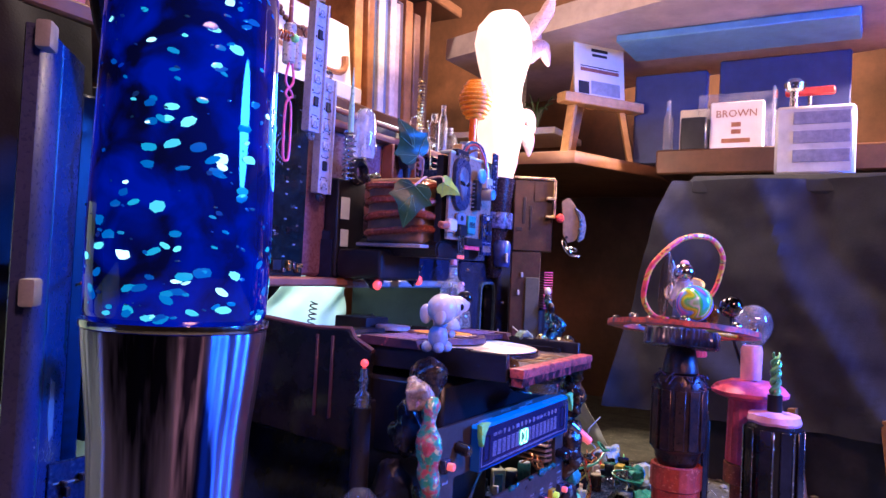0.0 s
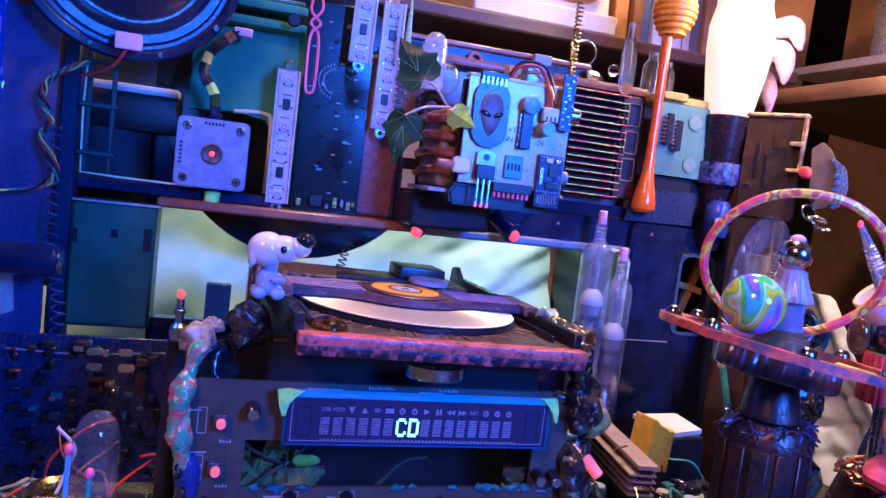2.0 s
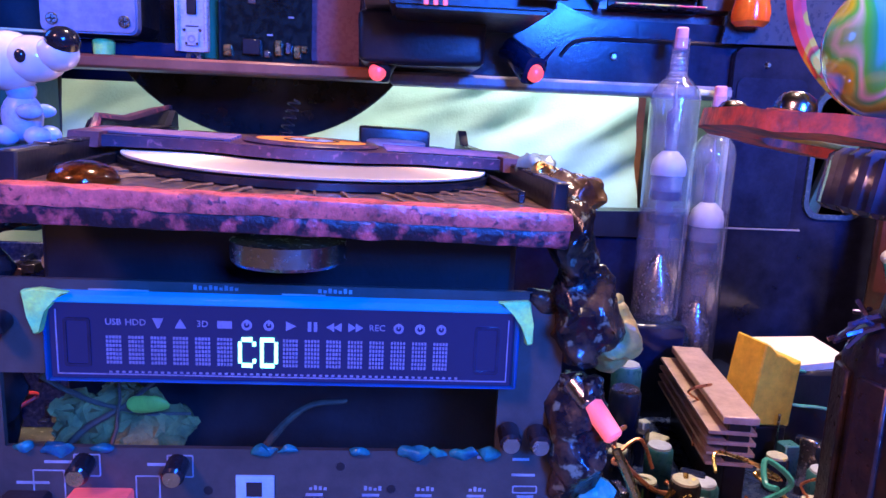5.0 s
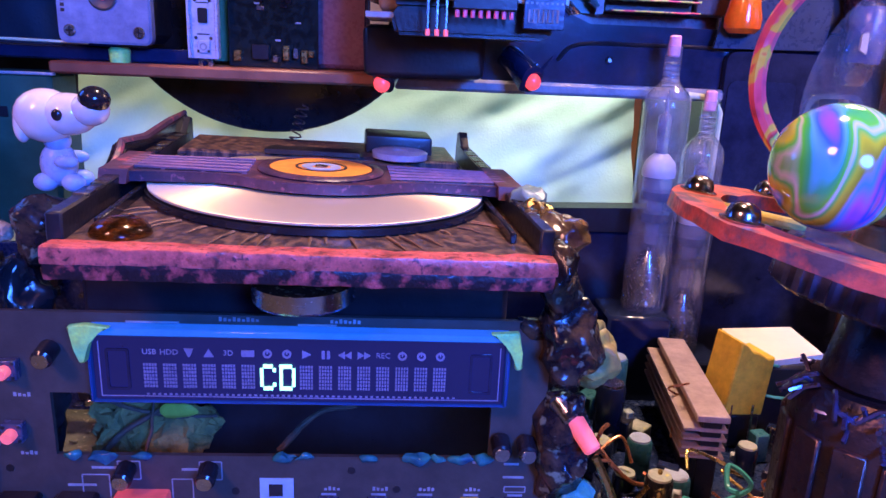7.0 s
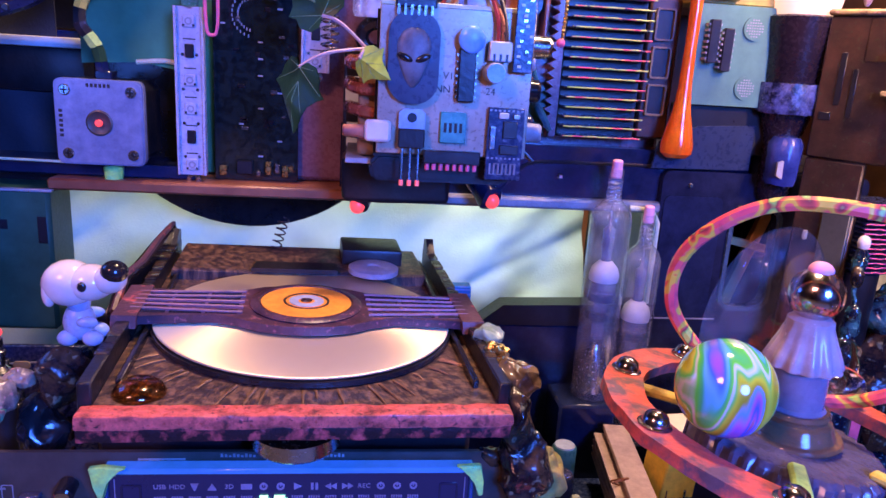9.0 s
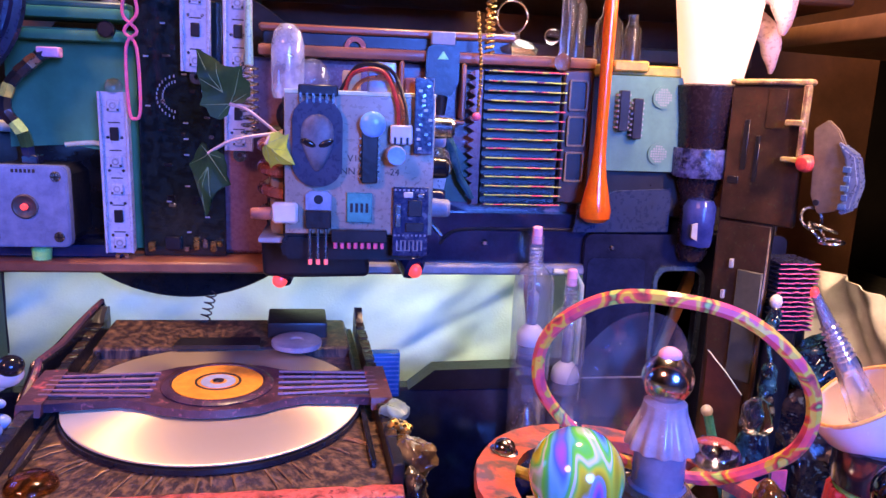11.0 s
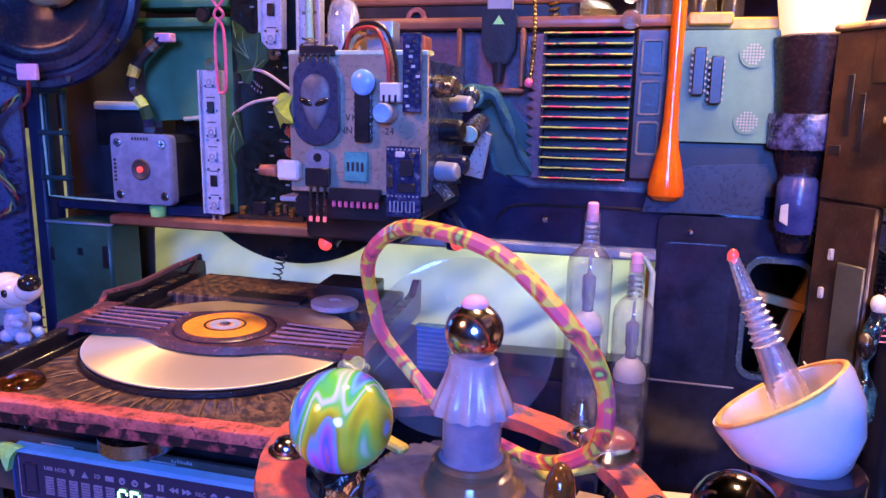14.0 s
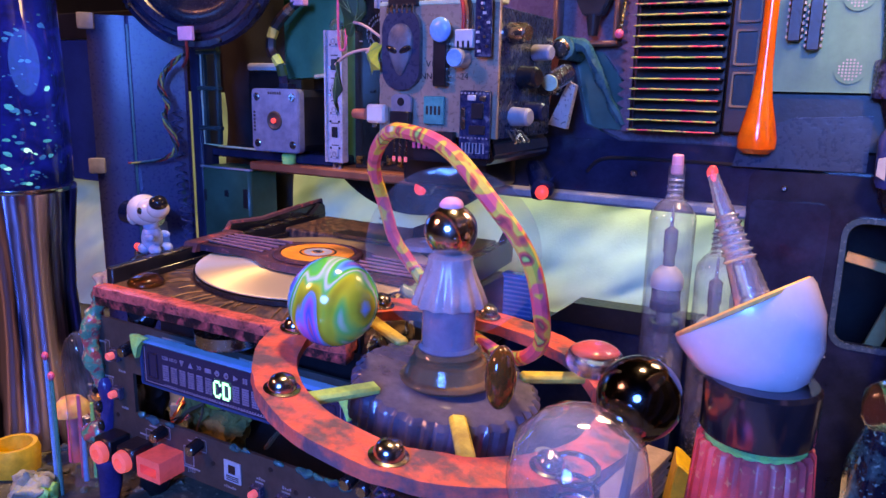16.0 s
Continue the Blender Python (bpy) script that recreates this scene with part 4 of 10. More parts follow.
# ---------------------------------------------------------------- disc tray
# the tray's own frame: x to its right, y back from its front edge, z up from its floor; it climbs a little to the back
TRAY = Matrix.Translation((43.6, 16.0, 23.5)) @ Matrix.Rotation(radians(4.3), 4, "Z") @ Matrix.Rotation(radians(1.6), 4, "Y") @ Matrix.Rotation(radians(0.5), 4, "X")


def tray():
    t = thing("disc_tray", "black plastic disc tray with a fluorescent pink front lip", "disc tray", (43.3, 24, 22.0))
    m = TRAY
    bm = bmesh.new()
    slab(bm, [(-6.5, 0.4), (6.6, 0.4), (6.4, 18.0), (-6.5, 18.0)], -0.45, 0.0, "z", m)
    part("floor_plate", bm, BRONZE_BRUSH, t, "black plate with bronze brush streaks")
    # raised rays round the disc on the floor plate
    for k in range(24):
        bm = bmesh.new()
        a = radians(190 + 160 * (k + random.random() - 0.5) / 23)
        r0, r1 = 6.25, 6.7 + 1.1 * random.random()
        c, s = math.cos(a), math.sin(a)
        p0, p1 = Vector((r0 * c, 8.0 + r0 * s, 0.03)), Vector((r1 * c, 8.0 + r1 * s, 0.02))
        if p1.y > 0.5 and abs(p1.x) < 6.2:
            tube(bm, [p0, (p0 + p1) / 2 + Vector((0, 0, 0.04)), p1], 0.06, 5, taper=lambda u: 1 - 0.6 * u)
            bmesh.ops.transform(bm, matrix=m, verts=bm.verts)
            part("brush_ridge", bm, BRONZE, t)
        else:
            bm.free()
    bm = bmesh.new()
    box(bm, (-6.8, 0.06, -0.85), (6.85, 0.7, -0.38), 0.06, seg=2)
    bmesh.ops.subdivide_edges(bm, edges=[e for e in bm.edges if e.calc_length() > 3], cuts=26)
    jitter(bm, 0.05, 1.9, 4.0)
    bmesh.ops.transform(bm, matrix=m, verts=bm.verts)
    part("lip_base", bm, LIP_DARK, t, "blackened lower edge with pink scratches")
    bm = bmesh.new()
    box(bm, (-6.85, 0.0, -0.42), (6.9, 0.8, 0.06), 0.10, seg=2)
    bmesh.ops.subdivide_edges(bm, edges=[e for e in bm.edges if e.calc_length() > 3], cuts=26)
    jitter(bm, 0.07, 1.6, 2.0)
    bmesh.ops.transform(bm, matrix=m, verts=bm.verts)
    part("front_lip", bm, PINKBLACK, t, "chipped fluorescent pink lip")
    for side in (-1, 1):
        x = side * 6.75
        bm = bmesh.new()
        box(bm, (x - 0.22, 0.9, -0.7), (x + 0.22, 18.2, 0.75), 0.06)
        bmesh.ops.transform(bm, matrix=m, verts=bm.verts)
        part("side_rail", bm, BLACK, t)
        bm = bmesh.new()
        box(bm, (x - side * 0.75 - 0.1, 2.0, 0.0), (x - side * 0.75 + 0.1, 17.2, 0.35), 0.04)
        bmesh.ops.transform(bm, matrix=m, verts=bm.verts)
        part("guide_strip", bm, BLACK_GLOSS, t)
        bm = bmesh.new()
        slab(bm, [(16.4, 0.6), (18.2, 0.6), (18.1, 1.25), (17.6, 1.4)], x - 0.2, x + 0.2, "x", m)
        part("end_hook", bm, BLACK, t)
        for k in range(9):
            bm = bmesh.new()
            box(bm, (x - 0.24, 3.0 + k * 1.6, 0.72), (x + 0.24, 3.9 + k * 1.6 + random.random() * 0.5, 0.79), 0.02)
            bmesh.ops.transform(bm, matrix=m, verts=bm.verts)
            part("paint_patch", bm, GUNK, t)
    bm = bmesh.new()
    box(bm, (-6.3, 13.4, -0.3), (6.0, 18.0, 0.55), 0.12)
    bmesh.ops.transform(bm, matrix=m, verts=bm.verts)
    part("rear_deck", bm, BRONZE_BRUSH, t)
    bm = bmesh.new()
    slab(bm, [(-2.6, 13.2), (1.5, 13.2), (1.5, 14.4), (-2.4, 14.4)], 0.55, 0.75, "z", m)
    part("rear_ridge", bm, BLACK, t)
    bm = bmesh.new()
    box(bm, (1.8, 14.9, 0.0), (4.9, 17.6, 1.35), 0.15, seg=2)
    bmesh.ops.transform(bm, matrix=m, verts=bm.verts)
    part("motor_cover", bm, BLACK, t)
    bm = bmesh.new()
    lathe(bm, [(0, 0), (1.2, 0), (1.25, 0.05), (1.25, 0.28), (1.15, 0.34), (0.35, 0.34), (0.3, 0.28), (0, 0.28)], (3.3, 13.6, 0.58), 28, m)
    part("pinch_wheel", bm, BLUE_METAL, t, "small blue-grey wheel")
    bm = bmesh.new()
    tube(bm, [m @ p for p in coil((-1.6, 17.2, 0.6), (-1.2, 17.3, 2.3), 0.26, 5)], 0.045, 5)
    part("spring", bm, BLACK, t)
    # clamp bar shaped like a guitar, over the disc
    bar = []
    for x, w in ((-6.9, 1.95), (-5.6, 1.75), (-3.6, 1.5), (-2.6, 1.9), (-1.8, 2.45), (-0.8, 2.75), (0, 2.82), (0.8, 2.75), (1.8, 2.45), (2.6, 1.9), (3.6, 1.5), (5.6, 1.7), (6.9, 1.9)):
        bar.append((x, w))
    z0, cy = 0.52, 8.0
    bm = bmesh.new()
    slab(bm, [(x, cy - w * 0.92) for x, w in bar] + [(x, cy + w * 0.85) for x, w in reversed(bar)], z0, z0 + 0.35, "z", m)
    clamp = part("clamp_bar", bm, CLAMP, t, "dark plum guitar-shaped clamp bar")
    for side in (-1, 1):
        for k in range(4):
            y = cy - 1.05 + 0.7 * k
            for a, b in ((2.7, 3.9), (4.05, 5.25), (5.4, 6.6)):
                bm = bmesh.new()
                box(bm, (min(side * a, side * b), y - 0.22, z0 + 0.30), (max(side * a, side * b), y + 0.22, z0 + 0.355 + 0.02), 0.0, m)
                part("slot", bm, BLACK_GLOSS, clamp)
        bm = bmesh.new()
        for y in (-1.4, -0.7, 0.0, 0.7, 1.4):
            tube(bm, [m @ Vector((side * x, cy + y * (1 - 0.05 * x), z0 + 0.40)) for x in (2.5, 4.0, 5.4, 6.7)], 0.07, 5)
        part("string_rib", bm, STRING, clamp)
    bm = bmesh.new()
    lathe(bm, [(0.0, 0), (2.25, 0), (2.3, 0.06), (2.2, 0.14), (1.95, 0.16), (1.9, 0.08), (0, 0.08)], (0, cy, z0 + 0.35), 40, m)
    part("hub_ring", bm, CLAMP, clamp)
    bm = bmesh.new()
    lathe(bm, [(0, 0), (1.85, 0), (1.85, 0.05), (0, 0.05)], (0, cy, z0 + 0.44), 40, m)
    part("label", bm, LABEL_ORANGE, clamp, "round orange paper label")
    for r0, r1, mm in ((0.95, 0.85, INK), (0.72, 0.35, LABEL_BLUE), (0.24, 0.02, STEEL)):
        bm = bmesh.new()
        lathe(bm, [(r1, 0), (r0, 0), (r0, 0.02), (r1, 0.02), (r1, 0)] if r1 > 0.1 else [(0, 0), (r0, 0), (r0, 0.05), (0, 0.07)], (0, cy, z0 + 0.495), 28, m)
        part("label_ring", bm, mm, clamp)
    for side in (-1, 1):
        bm = bmesh.new()
        slab(bm, [(cy - 2.1, 0.5), (cy + 1.8, 0.5), (cy + 1.6, 0.98), (cy - 1.9, 0.95)], side * 6.75 - 0.45, side * 6.75 + 0.45, "x", m)
        part("clamp_end", bm, PLUM_WORN, clamp)
    bm = bmesh.new()
    box(bm, (35.9, 19.6, 18.4), (49.6, 33.0, 22.6), 0.2)
    part("underside_box", bm, BLACK, t)
    bm = bmesh.new()
    slab(bm, [(23.8, 23.9), (25.1, 24.5), (25.4, 25.0), (28.0, 24.85), (31.2, 25.1), (33.6, 25.3), (33.9, 24.2), (33.5, 19.0), (24.4, 18.4)], 35.0, 35.55, "x")
    bmesh.ops.bevel(bm, geom=list(bm.edges), offset=0.08, segments=2, affect="EDGES")
    cover = part("side_cover", bm, BLACK_GLOSS, t, "glossy black torn side cover")
    bm = bmesh.new()
    tube(bm, [(35.3 + 0.06 * math.sin(3 * y), y, z) for y, z in ((23.85, 23.95), (25.1, 24.55), (25.4, 25.05), (28.0, 24.9), (31.2, 25.15), (33.6, 25.35), (33.9, 24.3))], 0.16, 6)
    jitter(bm, 0.05, 3.0, 2.0)
    part("worn_edge", bm, PLUM_WORN, cover, "edge worn pink")
    for y in (26.3, 27.4):
        bm = bmesh.new()
        box(bm, (34.9, y, 20.0), (35.02, y + 0.18, 24.6), 0.03)
        part("rib", bm, PLUM_WORN, cover)
    bm = bmesh.new()
    lathe(bm, [(0, 0), (1.4, 0), (1.5, 0.1), (1.5, 0.6), (0, 0.6)], (43.2, 17.6, 21.7), 28)
    part("spindle_motor", bm, STEEL, t, "round steel spindle motor")
    # the disc lies in the tray
    bm = bmesh.new()
    lathe(bm, [(0.75, 0), (5.95, 0), (6.0, 0.03), (6.0, 0.09), (5.95, 0.12), (2.0, 0.12), (1.7, 0.13), (0.75, 0.12), (0.75, 0)], (0, 0, 0), 96)
    d = thing("compact_disc", "mirror-like compact disc lying in the black tray", "disc", (0, 0, 0))
    part("mirror_side", bm, DISC, d)
    bm = bmesh.new()
    lathe(bm, [(0.76, 0.13), (2.0, 0.13), (2.0, 0.15), (0.76, 0.15), (0.76, 0.13)], (0, 0, 0), 48)
    part("clear_hub", bm, FROST, d, "clear plastic hub ring")
    d.matrix_world = Matrix.Diagonal((CM, CM, CM, 1)) @ TRAY @ Matrix.Translation((0, 8.0, 0.30)) @ Matrix.Diagonal((1 / CM, 1 / CM, 1 / CM, 1))
    bm = bmesh.new()
    lathe(bm, [(0, 0.02), (6.05, 0.02), (6.1, 0.06), (6.1, 0.26), (0, 0.26)], (0, 8.0, 0.0), 72, m)
    part("turntable", bm, BLACK_GLOSS, t)
    bm = bmesh.new()
    ball(bm, m @ Vector((-5.3, 1.7, 0.0)), 0.85, (1, 1, 0.62), 24)
    thing("amber_stone", "polished amber glass pebble glued on the tray corner", "stone", tuple(m @ Vector((-5.3, 1.7, 0.0))), bm, AMBER)


LIP_DARK = mat("blackened_pink_lip", (0.015, 0.008, 0.014), (0.50, 0.09, 0.09), rough=0.35, scale=170, edge=(0.50, 0.66), fine=600, bump=0.5, worn=0.4)
PLUM_WORN = mat("plum_plastic_with_pink_wear", (0.09, 0.035, 0.05), (0.72, 0.14, 0.12), rough=0.45, scale=120, edge=(0.56, 0.70), bump=0.3)
BRONZE = mat("bronze_brush", (0.30, 0.17, 0.09), (0.2, 0.1, 0.05), rough=0.4, metal=0.4, scale=200)
CLAMP = mat("dark_plum_plastic", (0.045, 0.022, 0.04), (0.10, 0.04, 0.06), rough=0.36, scale=60, c=(0.30, 0.10, 0.12), worn=0.4)
STRING = mat("worn_string_ribs", (0.16, 0.10, 0.15), (0.32, 0.14, 0.18), rough=0.4, scale=80)
BLUE_METAL = mat("blue_grey_metal", (0.40, 0.40, 0.50), (0.30, 0.31, 0.42), rough=0.4, metal=0.3, scale=70)
LABEL_ORANGE = mat("orange_paper", (0.95, 0.36, 0.04), (0.88, 0.28, 0.03), rough=0.45, scale=70, bump=0.05)
LABEL_BLUE = mat("pale_blue_print", (0.40, 0.45, 0.62), rough=0.4)
tray()


def figurine():
    """A small toy animal with a round head, built as one plain mesh."""
    bm = bmesh.new()
    ball(bm, (35.0, 20.1, 26.85), 1.06, (1.08, 0.96, 0.95))
    ball(bm, (35.9, 19.85, 26.95), 0.92, (1.15, 0.95, 0.85))
    ball(bm, (36.75, 19.55, 27.15), 0.66, (1.1, 1.0, 0.9))
    ball(bm, (37.0, 19.35, 27.55), 0.58, (1.0, 0.95, 0.85), mi=1)
    ball(bm, (35.75, 19.0, 27.0), 0.19, (1, 0.6, 1.15), mi=1)
    ball(bm, (34.2, 19.9, 26.5), 0.5, (0.6, 0.9, 1.3))
    ball(bm, (34.4, 21.0, 26.5), 0.5, (0.6, 0.9, 1.3))
    ball(bm, (35.25, 20.3, 25.9), 0.5, (1.0, 1.0, 0.9), mi=2)
    ball(bm, (35.2, 20.4, 25.0), 0.72, (0.95, 0.95, 1.2), mi=2)
    for dx, dy in ((-0.45, -0.4), (0.6, -0.5), (-0.4, 0.5), (0.65, 0.45)):
        ball(bm, (35.2 + dx, 20.5 + dy, 24.35), 0.36, (1.25, 1, 1.0), mi=2)
    for dy in (-0.75, 0.6):
        ball(bm, (35.7, 20.4 + dy, 25.2), 0.28, (1.6, 0.8, 0.9), mi=2)
    k = Matrix.Translation((35.5, 20.05, 24.3)) @ Matrix.Rotation(radians(6), 4, "Z") @ Matrix.Diagonal((0.78, 0.78, 0.80, 1)) @ Matrix.Translation((-35.2, -20.6, -24.0))
    bmesh.ops.transform(bm, matrix=k, verts=bm.verts)
    thing("toy_figurine", "glossy white toy dog with black nose and pale blue body", "figurine", (35.2, 20.05, 24.3), bm, [TOY_WHITE, BLACK_GLOSS, BLUE_TOY])


TOY_WHITE = mat("toy_porcelain", (0.66, 0.60, 0.56), (0.55, 0.48, 0.45), rough=0.2, scale=40, coat=0.5, bump=0.04, worn=0.1)
BLUE_TOY = mat("pale_blue_toy", (0.26, 0.35, 0.55), (0.33, 0.40, 0.55), rough=0.3, scale=60, bump=0.05)
figurine()


def glow_edge():
    bm = bmesh.new()
    box(bm, (36.2, 17.8, 19.8), (49.0, 18.4, 20.02), 0.05)
    return bm


# sheen on the upper glass edge, made by emission
BLUE_GLOW = mat("edge_sheen_glow", (0.05, 0.14, 0.5), rough=0.12, glow=(0.01, 0.24, 1.0), power=0.38)


# ---------------------------------------------------------------- front board with the lit display
def front_board():
    t = thing("front_circuit_board", "grey-brown front circuit board of an old player, standing upright", "circuit board", (41.5, 18.6, 12.6))
    y = 18.5
    # board in four strips round the loading slot
    for lo, hi in (((32.1, 12.9), (34.7, 20.4)), ((34.7, 12.9), (48.6, 15.5)), ((48.6, 12.9), (50.4, 20.4)), ((34.7, 17.7), (48.6, 20.4))):
        bm = bmesh.new()
        box(bm, (lo[0], y, lo[1]), (hi[0], y + 0.18, hi[1]))
        part("board_strip", bm, PCB_GREY, t)
    # display: a flat glass box
    bm = bmesh.new()
    box(bm, (36.35, 17.9, 17.65), (48.85, 18.5, 19.95), 0.06)
    vfd = part("display", bm, SCREEN, t, "lit display window with blue reflection put in as glow")
    part("glass_edge", glow_edge(), BLUE_GLOW, vfd, "upper glass edge with blue sheen put in as glow")
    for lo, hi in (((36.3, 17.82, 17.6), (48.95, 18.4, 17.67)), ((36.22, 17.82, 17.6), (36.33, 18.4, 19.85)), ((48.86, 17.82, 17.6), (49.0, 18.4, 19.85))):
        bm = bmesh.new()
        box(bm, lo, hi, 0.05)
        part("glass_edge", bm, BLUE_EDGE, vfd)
    # pale frame line and dark end fields behind the glass
    for lo, hi in (((36.55, 17.875, 17.80), (48.7, 17.898, 17.83)), ((36.55, 17.875, 17.80), (36.58, 17.898, 19.6)), ((48.67, 17.875, 17.80), (48.7, 17.898, 19.6))):
        bm = bmesh.new()
        box(bm, lo, hi)
        part("frame_line", bm, SEGMENT, vfd)
    for x in (36.75, 47.75):
        bm = bmesh.new()
        ring_plate(bm, round_rect(x + 0.08, 18.1, x + 0.62, 19.3, 0.05, 2), round_rect(x, 18.02, x + 0.7, 19.38, 0.08, 2), 17.86, 17.898)
        part("getter_field", bm, GETTER, vfd)
    # dot-matrix cells
    x0, n, w, pitch = 37.85, 16, 0.40, 0.585
    for k in range(n):
        if k in (6, 7):
            continue
        bm = bmesh.new()
        for r in range(7):
            for c in range(5):
                box(bm, (x0 + k * pitch + c * 0.084, 17.86, 18.12 + r * 0.118), (x0 + k * pitch + c * 0.084 + 0.055, 17.90, 18.12 + r * 0.118 + 0.075))
        part("dim_cell", bm, SEGMENT, vfd)
    letters = {6: (".###.", "#...#", "#....", "#....", "#....", "#...#", ".###."), 7: ("####.", "#...#", "#...#", "#...#", "#...#", "#...#", "####.")}
    for k, rows in letters.items():
        bm = bmesh.new()
        for r, row in enumerate(reversed(rows)):
            for c, ch in enumerate(row):
                if ch == "#":
                    box(bm, (x0 + k * pitch + c * 0.095 - 0.02, 17.82, 18.1 + r * 0.122), (x0 + k * pitch + c * 0.095 + 0.07, 17.86, 18.1 + r * 0.122 + 0.117))
        part("lit_letter", bm, SEG_LIT, vfd, "lit letter in mint green")
    # row of small signs above the cells
    for k in range(16):
        bm = bmesh.new()
        x, z = 38.05 + k * 0.585, 19.28
        if k == 8:
            slab(bm, [(x - 0.12, z - 0.13), (x + 0.14, z), (x - 0.12, z + 0.13)], 17.86, 17.9)
        elif k == 9:
            box(bm, (x - 0.12, 17.86, z - 0.13), (x - 0.03, 17.9, z + 0.13))
            box(bm, (x + 0.04, 17.86, z - 0.13), (x + 0.13, 17.9, z + 0.13))
        elif k in (10, 11):
            s = -1 if k == 10 else 1
            for dx in (-0.12, 0.08):
                slab(bm, [(x + s * (dx - 0.08), z - 0.12), (x + s * (dx + 0.12), z), (x + s * (dx - 0.08), z + 0.12)], 17.86, 17.9)
        elif k in (2, 3):
            slab(bm, [(x - 0.02, z - 0.14), (x + 0.02, z - 0.14), (x + 0.14, z + 0.13), (x - 0.14, z + 0.13)] if k == 2 else [(x - 0.15, z - 0.13), (x + 0.15, z - 0.13), (x, z + 0.13)], 17.86, 17.9)
        elif k in (6, 7, 13, 14, 15):
            lathe(bm, [(0.08, 0), (0.14, 0), (0.14, 0.04), (0.08, 0.04), (0.08, 0)], seg=12, m=frame_to((x, 17.9, z), (x, 17.86, z)))
            box(bm, (x - 0.02, 17.855, z), (x + 0.02, 17.9, z + 0.15))
        elif k == 5:
            box(bm, (x - 0.19, 17.86, z - 0.1), (x + 0.19, 17.9, z + 0.1))
        if k in (0, 1, 4, 12):
            bm.free()
            text_mesh({0: "USB", 1: "HDD", 4: "3D", 12: "REC"}[k], 0.25, (x, 17.88, z), SEGMENT, vfd, "display_sign")
        else:
            part("display_sign", bm, SEGMENT, vfd)
    bm = bmesh.new()
    for k in range(56):
        box(bm, (37.9 + k * 0.17, 17.87, 17.86), (37.9 + k * 0.17 + 0.08, 17.9, 17.91))
    part("scale_dots", bm, SEGMENT, vfd)
    for x, z, mm in ((36.3, 20.0, LIME), (48.9, 20.0, LIME)):
        bm = bmesh.new()
        slab(bm, [(x - 0.35, z - 0.55), (x - 0.22, z - 1.05), (x - 0.02, z - 1.0), (x + 0.05, z - 0.4), (x + 0.3, z - 0.1), (x + 0.75, z + 0.12), (x, z + 0.22), (x - 0.5, z + 0.15)] if x < 40 else
             [(x - 0.6, z + 0.16), (x + 0.3, z + 0.22), (x + 0.42, z - 0.4), (x + 0.45, z - 1.0), (x + 0.25, z - 1.05), (x + 0.15, z - 0.5), (x - 0.1, z - 0.15)], 17.62, 17.88)
        bmesh.ops.bevel(bm, geom=list(bm.edges), offset=0.05, segments=1, affect="EDGES")
        part("glue_blob", bm, mm, vfd, "dried fluorescent green glue")
    vfd.location.z += 0.13 * CM
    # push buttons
    for x, z, mm in ((33.6, 18.55, PINK_GLOW), (33.55, 16.4, PINK_GLOW), (43.35, 13.7, PINK_GLOW), (44.95, 13.7, PINK_GLOW), (46.5, 13.7, PINK_GLOW), (48.05, 13.7, LIME_GLOW), (49.55, 13.7, PINK_GLOW)):
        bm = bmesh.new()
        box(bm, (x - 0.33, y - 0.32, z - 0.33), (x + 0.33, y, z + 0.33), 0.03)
        b = part("push_button", bm, BUTTON_BLUE if mm is PINK_GLOW else YELLOW, t)
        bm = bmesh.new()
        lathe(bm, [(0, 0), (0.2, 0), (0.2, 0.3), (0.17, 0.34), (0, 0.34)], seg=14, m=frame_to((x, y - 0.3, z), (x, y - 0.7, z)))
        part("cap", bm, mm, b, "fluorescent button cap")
        for dx in (-0.24, 0.24):
            for dz in (-0.24, 0.24):
                bm = bmesh.new()
                rod(bm, (x + dx, y - 0.32, z + dz), (x + dx, y - 0.37, z + dz), 0.06, seg=8)
                part("rivet", bm, BLACK, b)
    # electrolytic capacitors
    for x, z in ((36.9, 14.95), (39.5, 14.95), (48.95, 16.1), (49.8, 16.05), (34.9, 19.1)):
        bm = bmesh.new()
        rod(bm, (x, y, z + 0.15), (x, y - 0.75, z), 0.32, seg=16)
        cap = part("capacitor", bm, BLACK_GLOSS, t)
        bm = bmesh.new()
        rod(bm, (x, y - 0.74, z), (x, y - 0.79, z), 0.25, seg=16)
        part("silver_top", bm, STEEL, cap)
    # jacks and socket along the bottom
    for x in (33.5, 35.3):
        bm = bmesh.new()
        box(bm, (x - 0.65, y - 1.3, 13.0), (x + 0.65, y, 14.2), 0.1)
        j = part("jack_socket", bm, BLACK, t)
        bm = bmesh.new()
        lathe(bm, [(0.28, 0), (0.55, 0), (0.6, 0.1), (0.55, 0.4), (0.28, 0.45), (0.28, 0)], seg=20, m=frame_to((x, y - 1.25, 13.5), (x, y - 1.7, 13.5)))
        part("collar", bm, PINK_GLOW, j, "fluorescent red collar")
    bm = bmesh.new()
    ring_plate(bm, round_rect(36.75, 13.35, 37.95, 13.85, 0.05, 2), round_rect(36.5, 13.1, 38.2, 14.25, 0.1, 2), y - 1.5, y - 0.0)
    part("card_socket", bm, SOCKET_PINK, t, "fluorescent pink socket")
    bm = bmesh.new()
    box(bm, (41.1, y - 0.06, 13.6), (42.2, y, 14.7), 0.0)
    stick = part("sticker", bm, CARD_BLUE, t, "pale square sticker")
    bm = bmesh.new()
    box(bm, (41.4, y - 0.075, 14.05), (41.85, y - 0.06, 14.5))
    part("print", bm, INK, stick)
    for k in range(3):
        bm = bmesh.new()
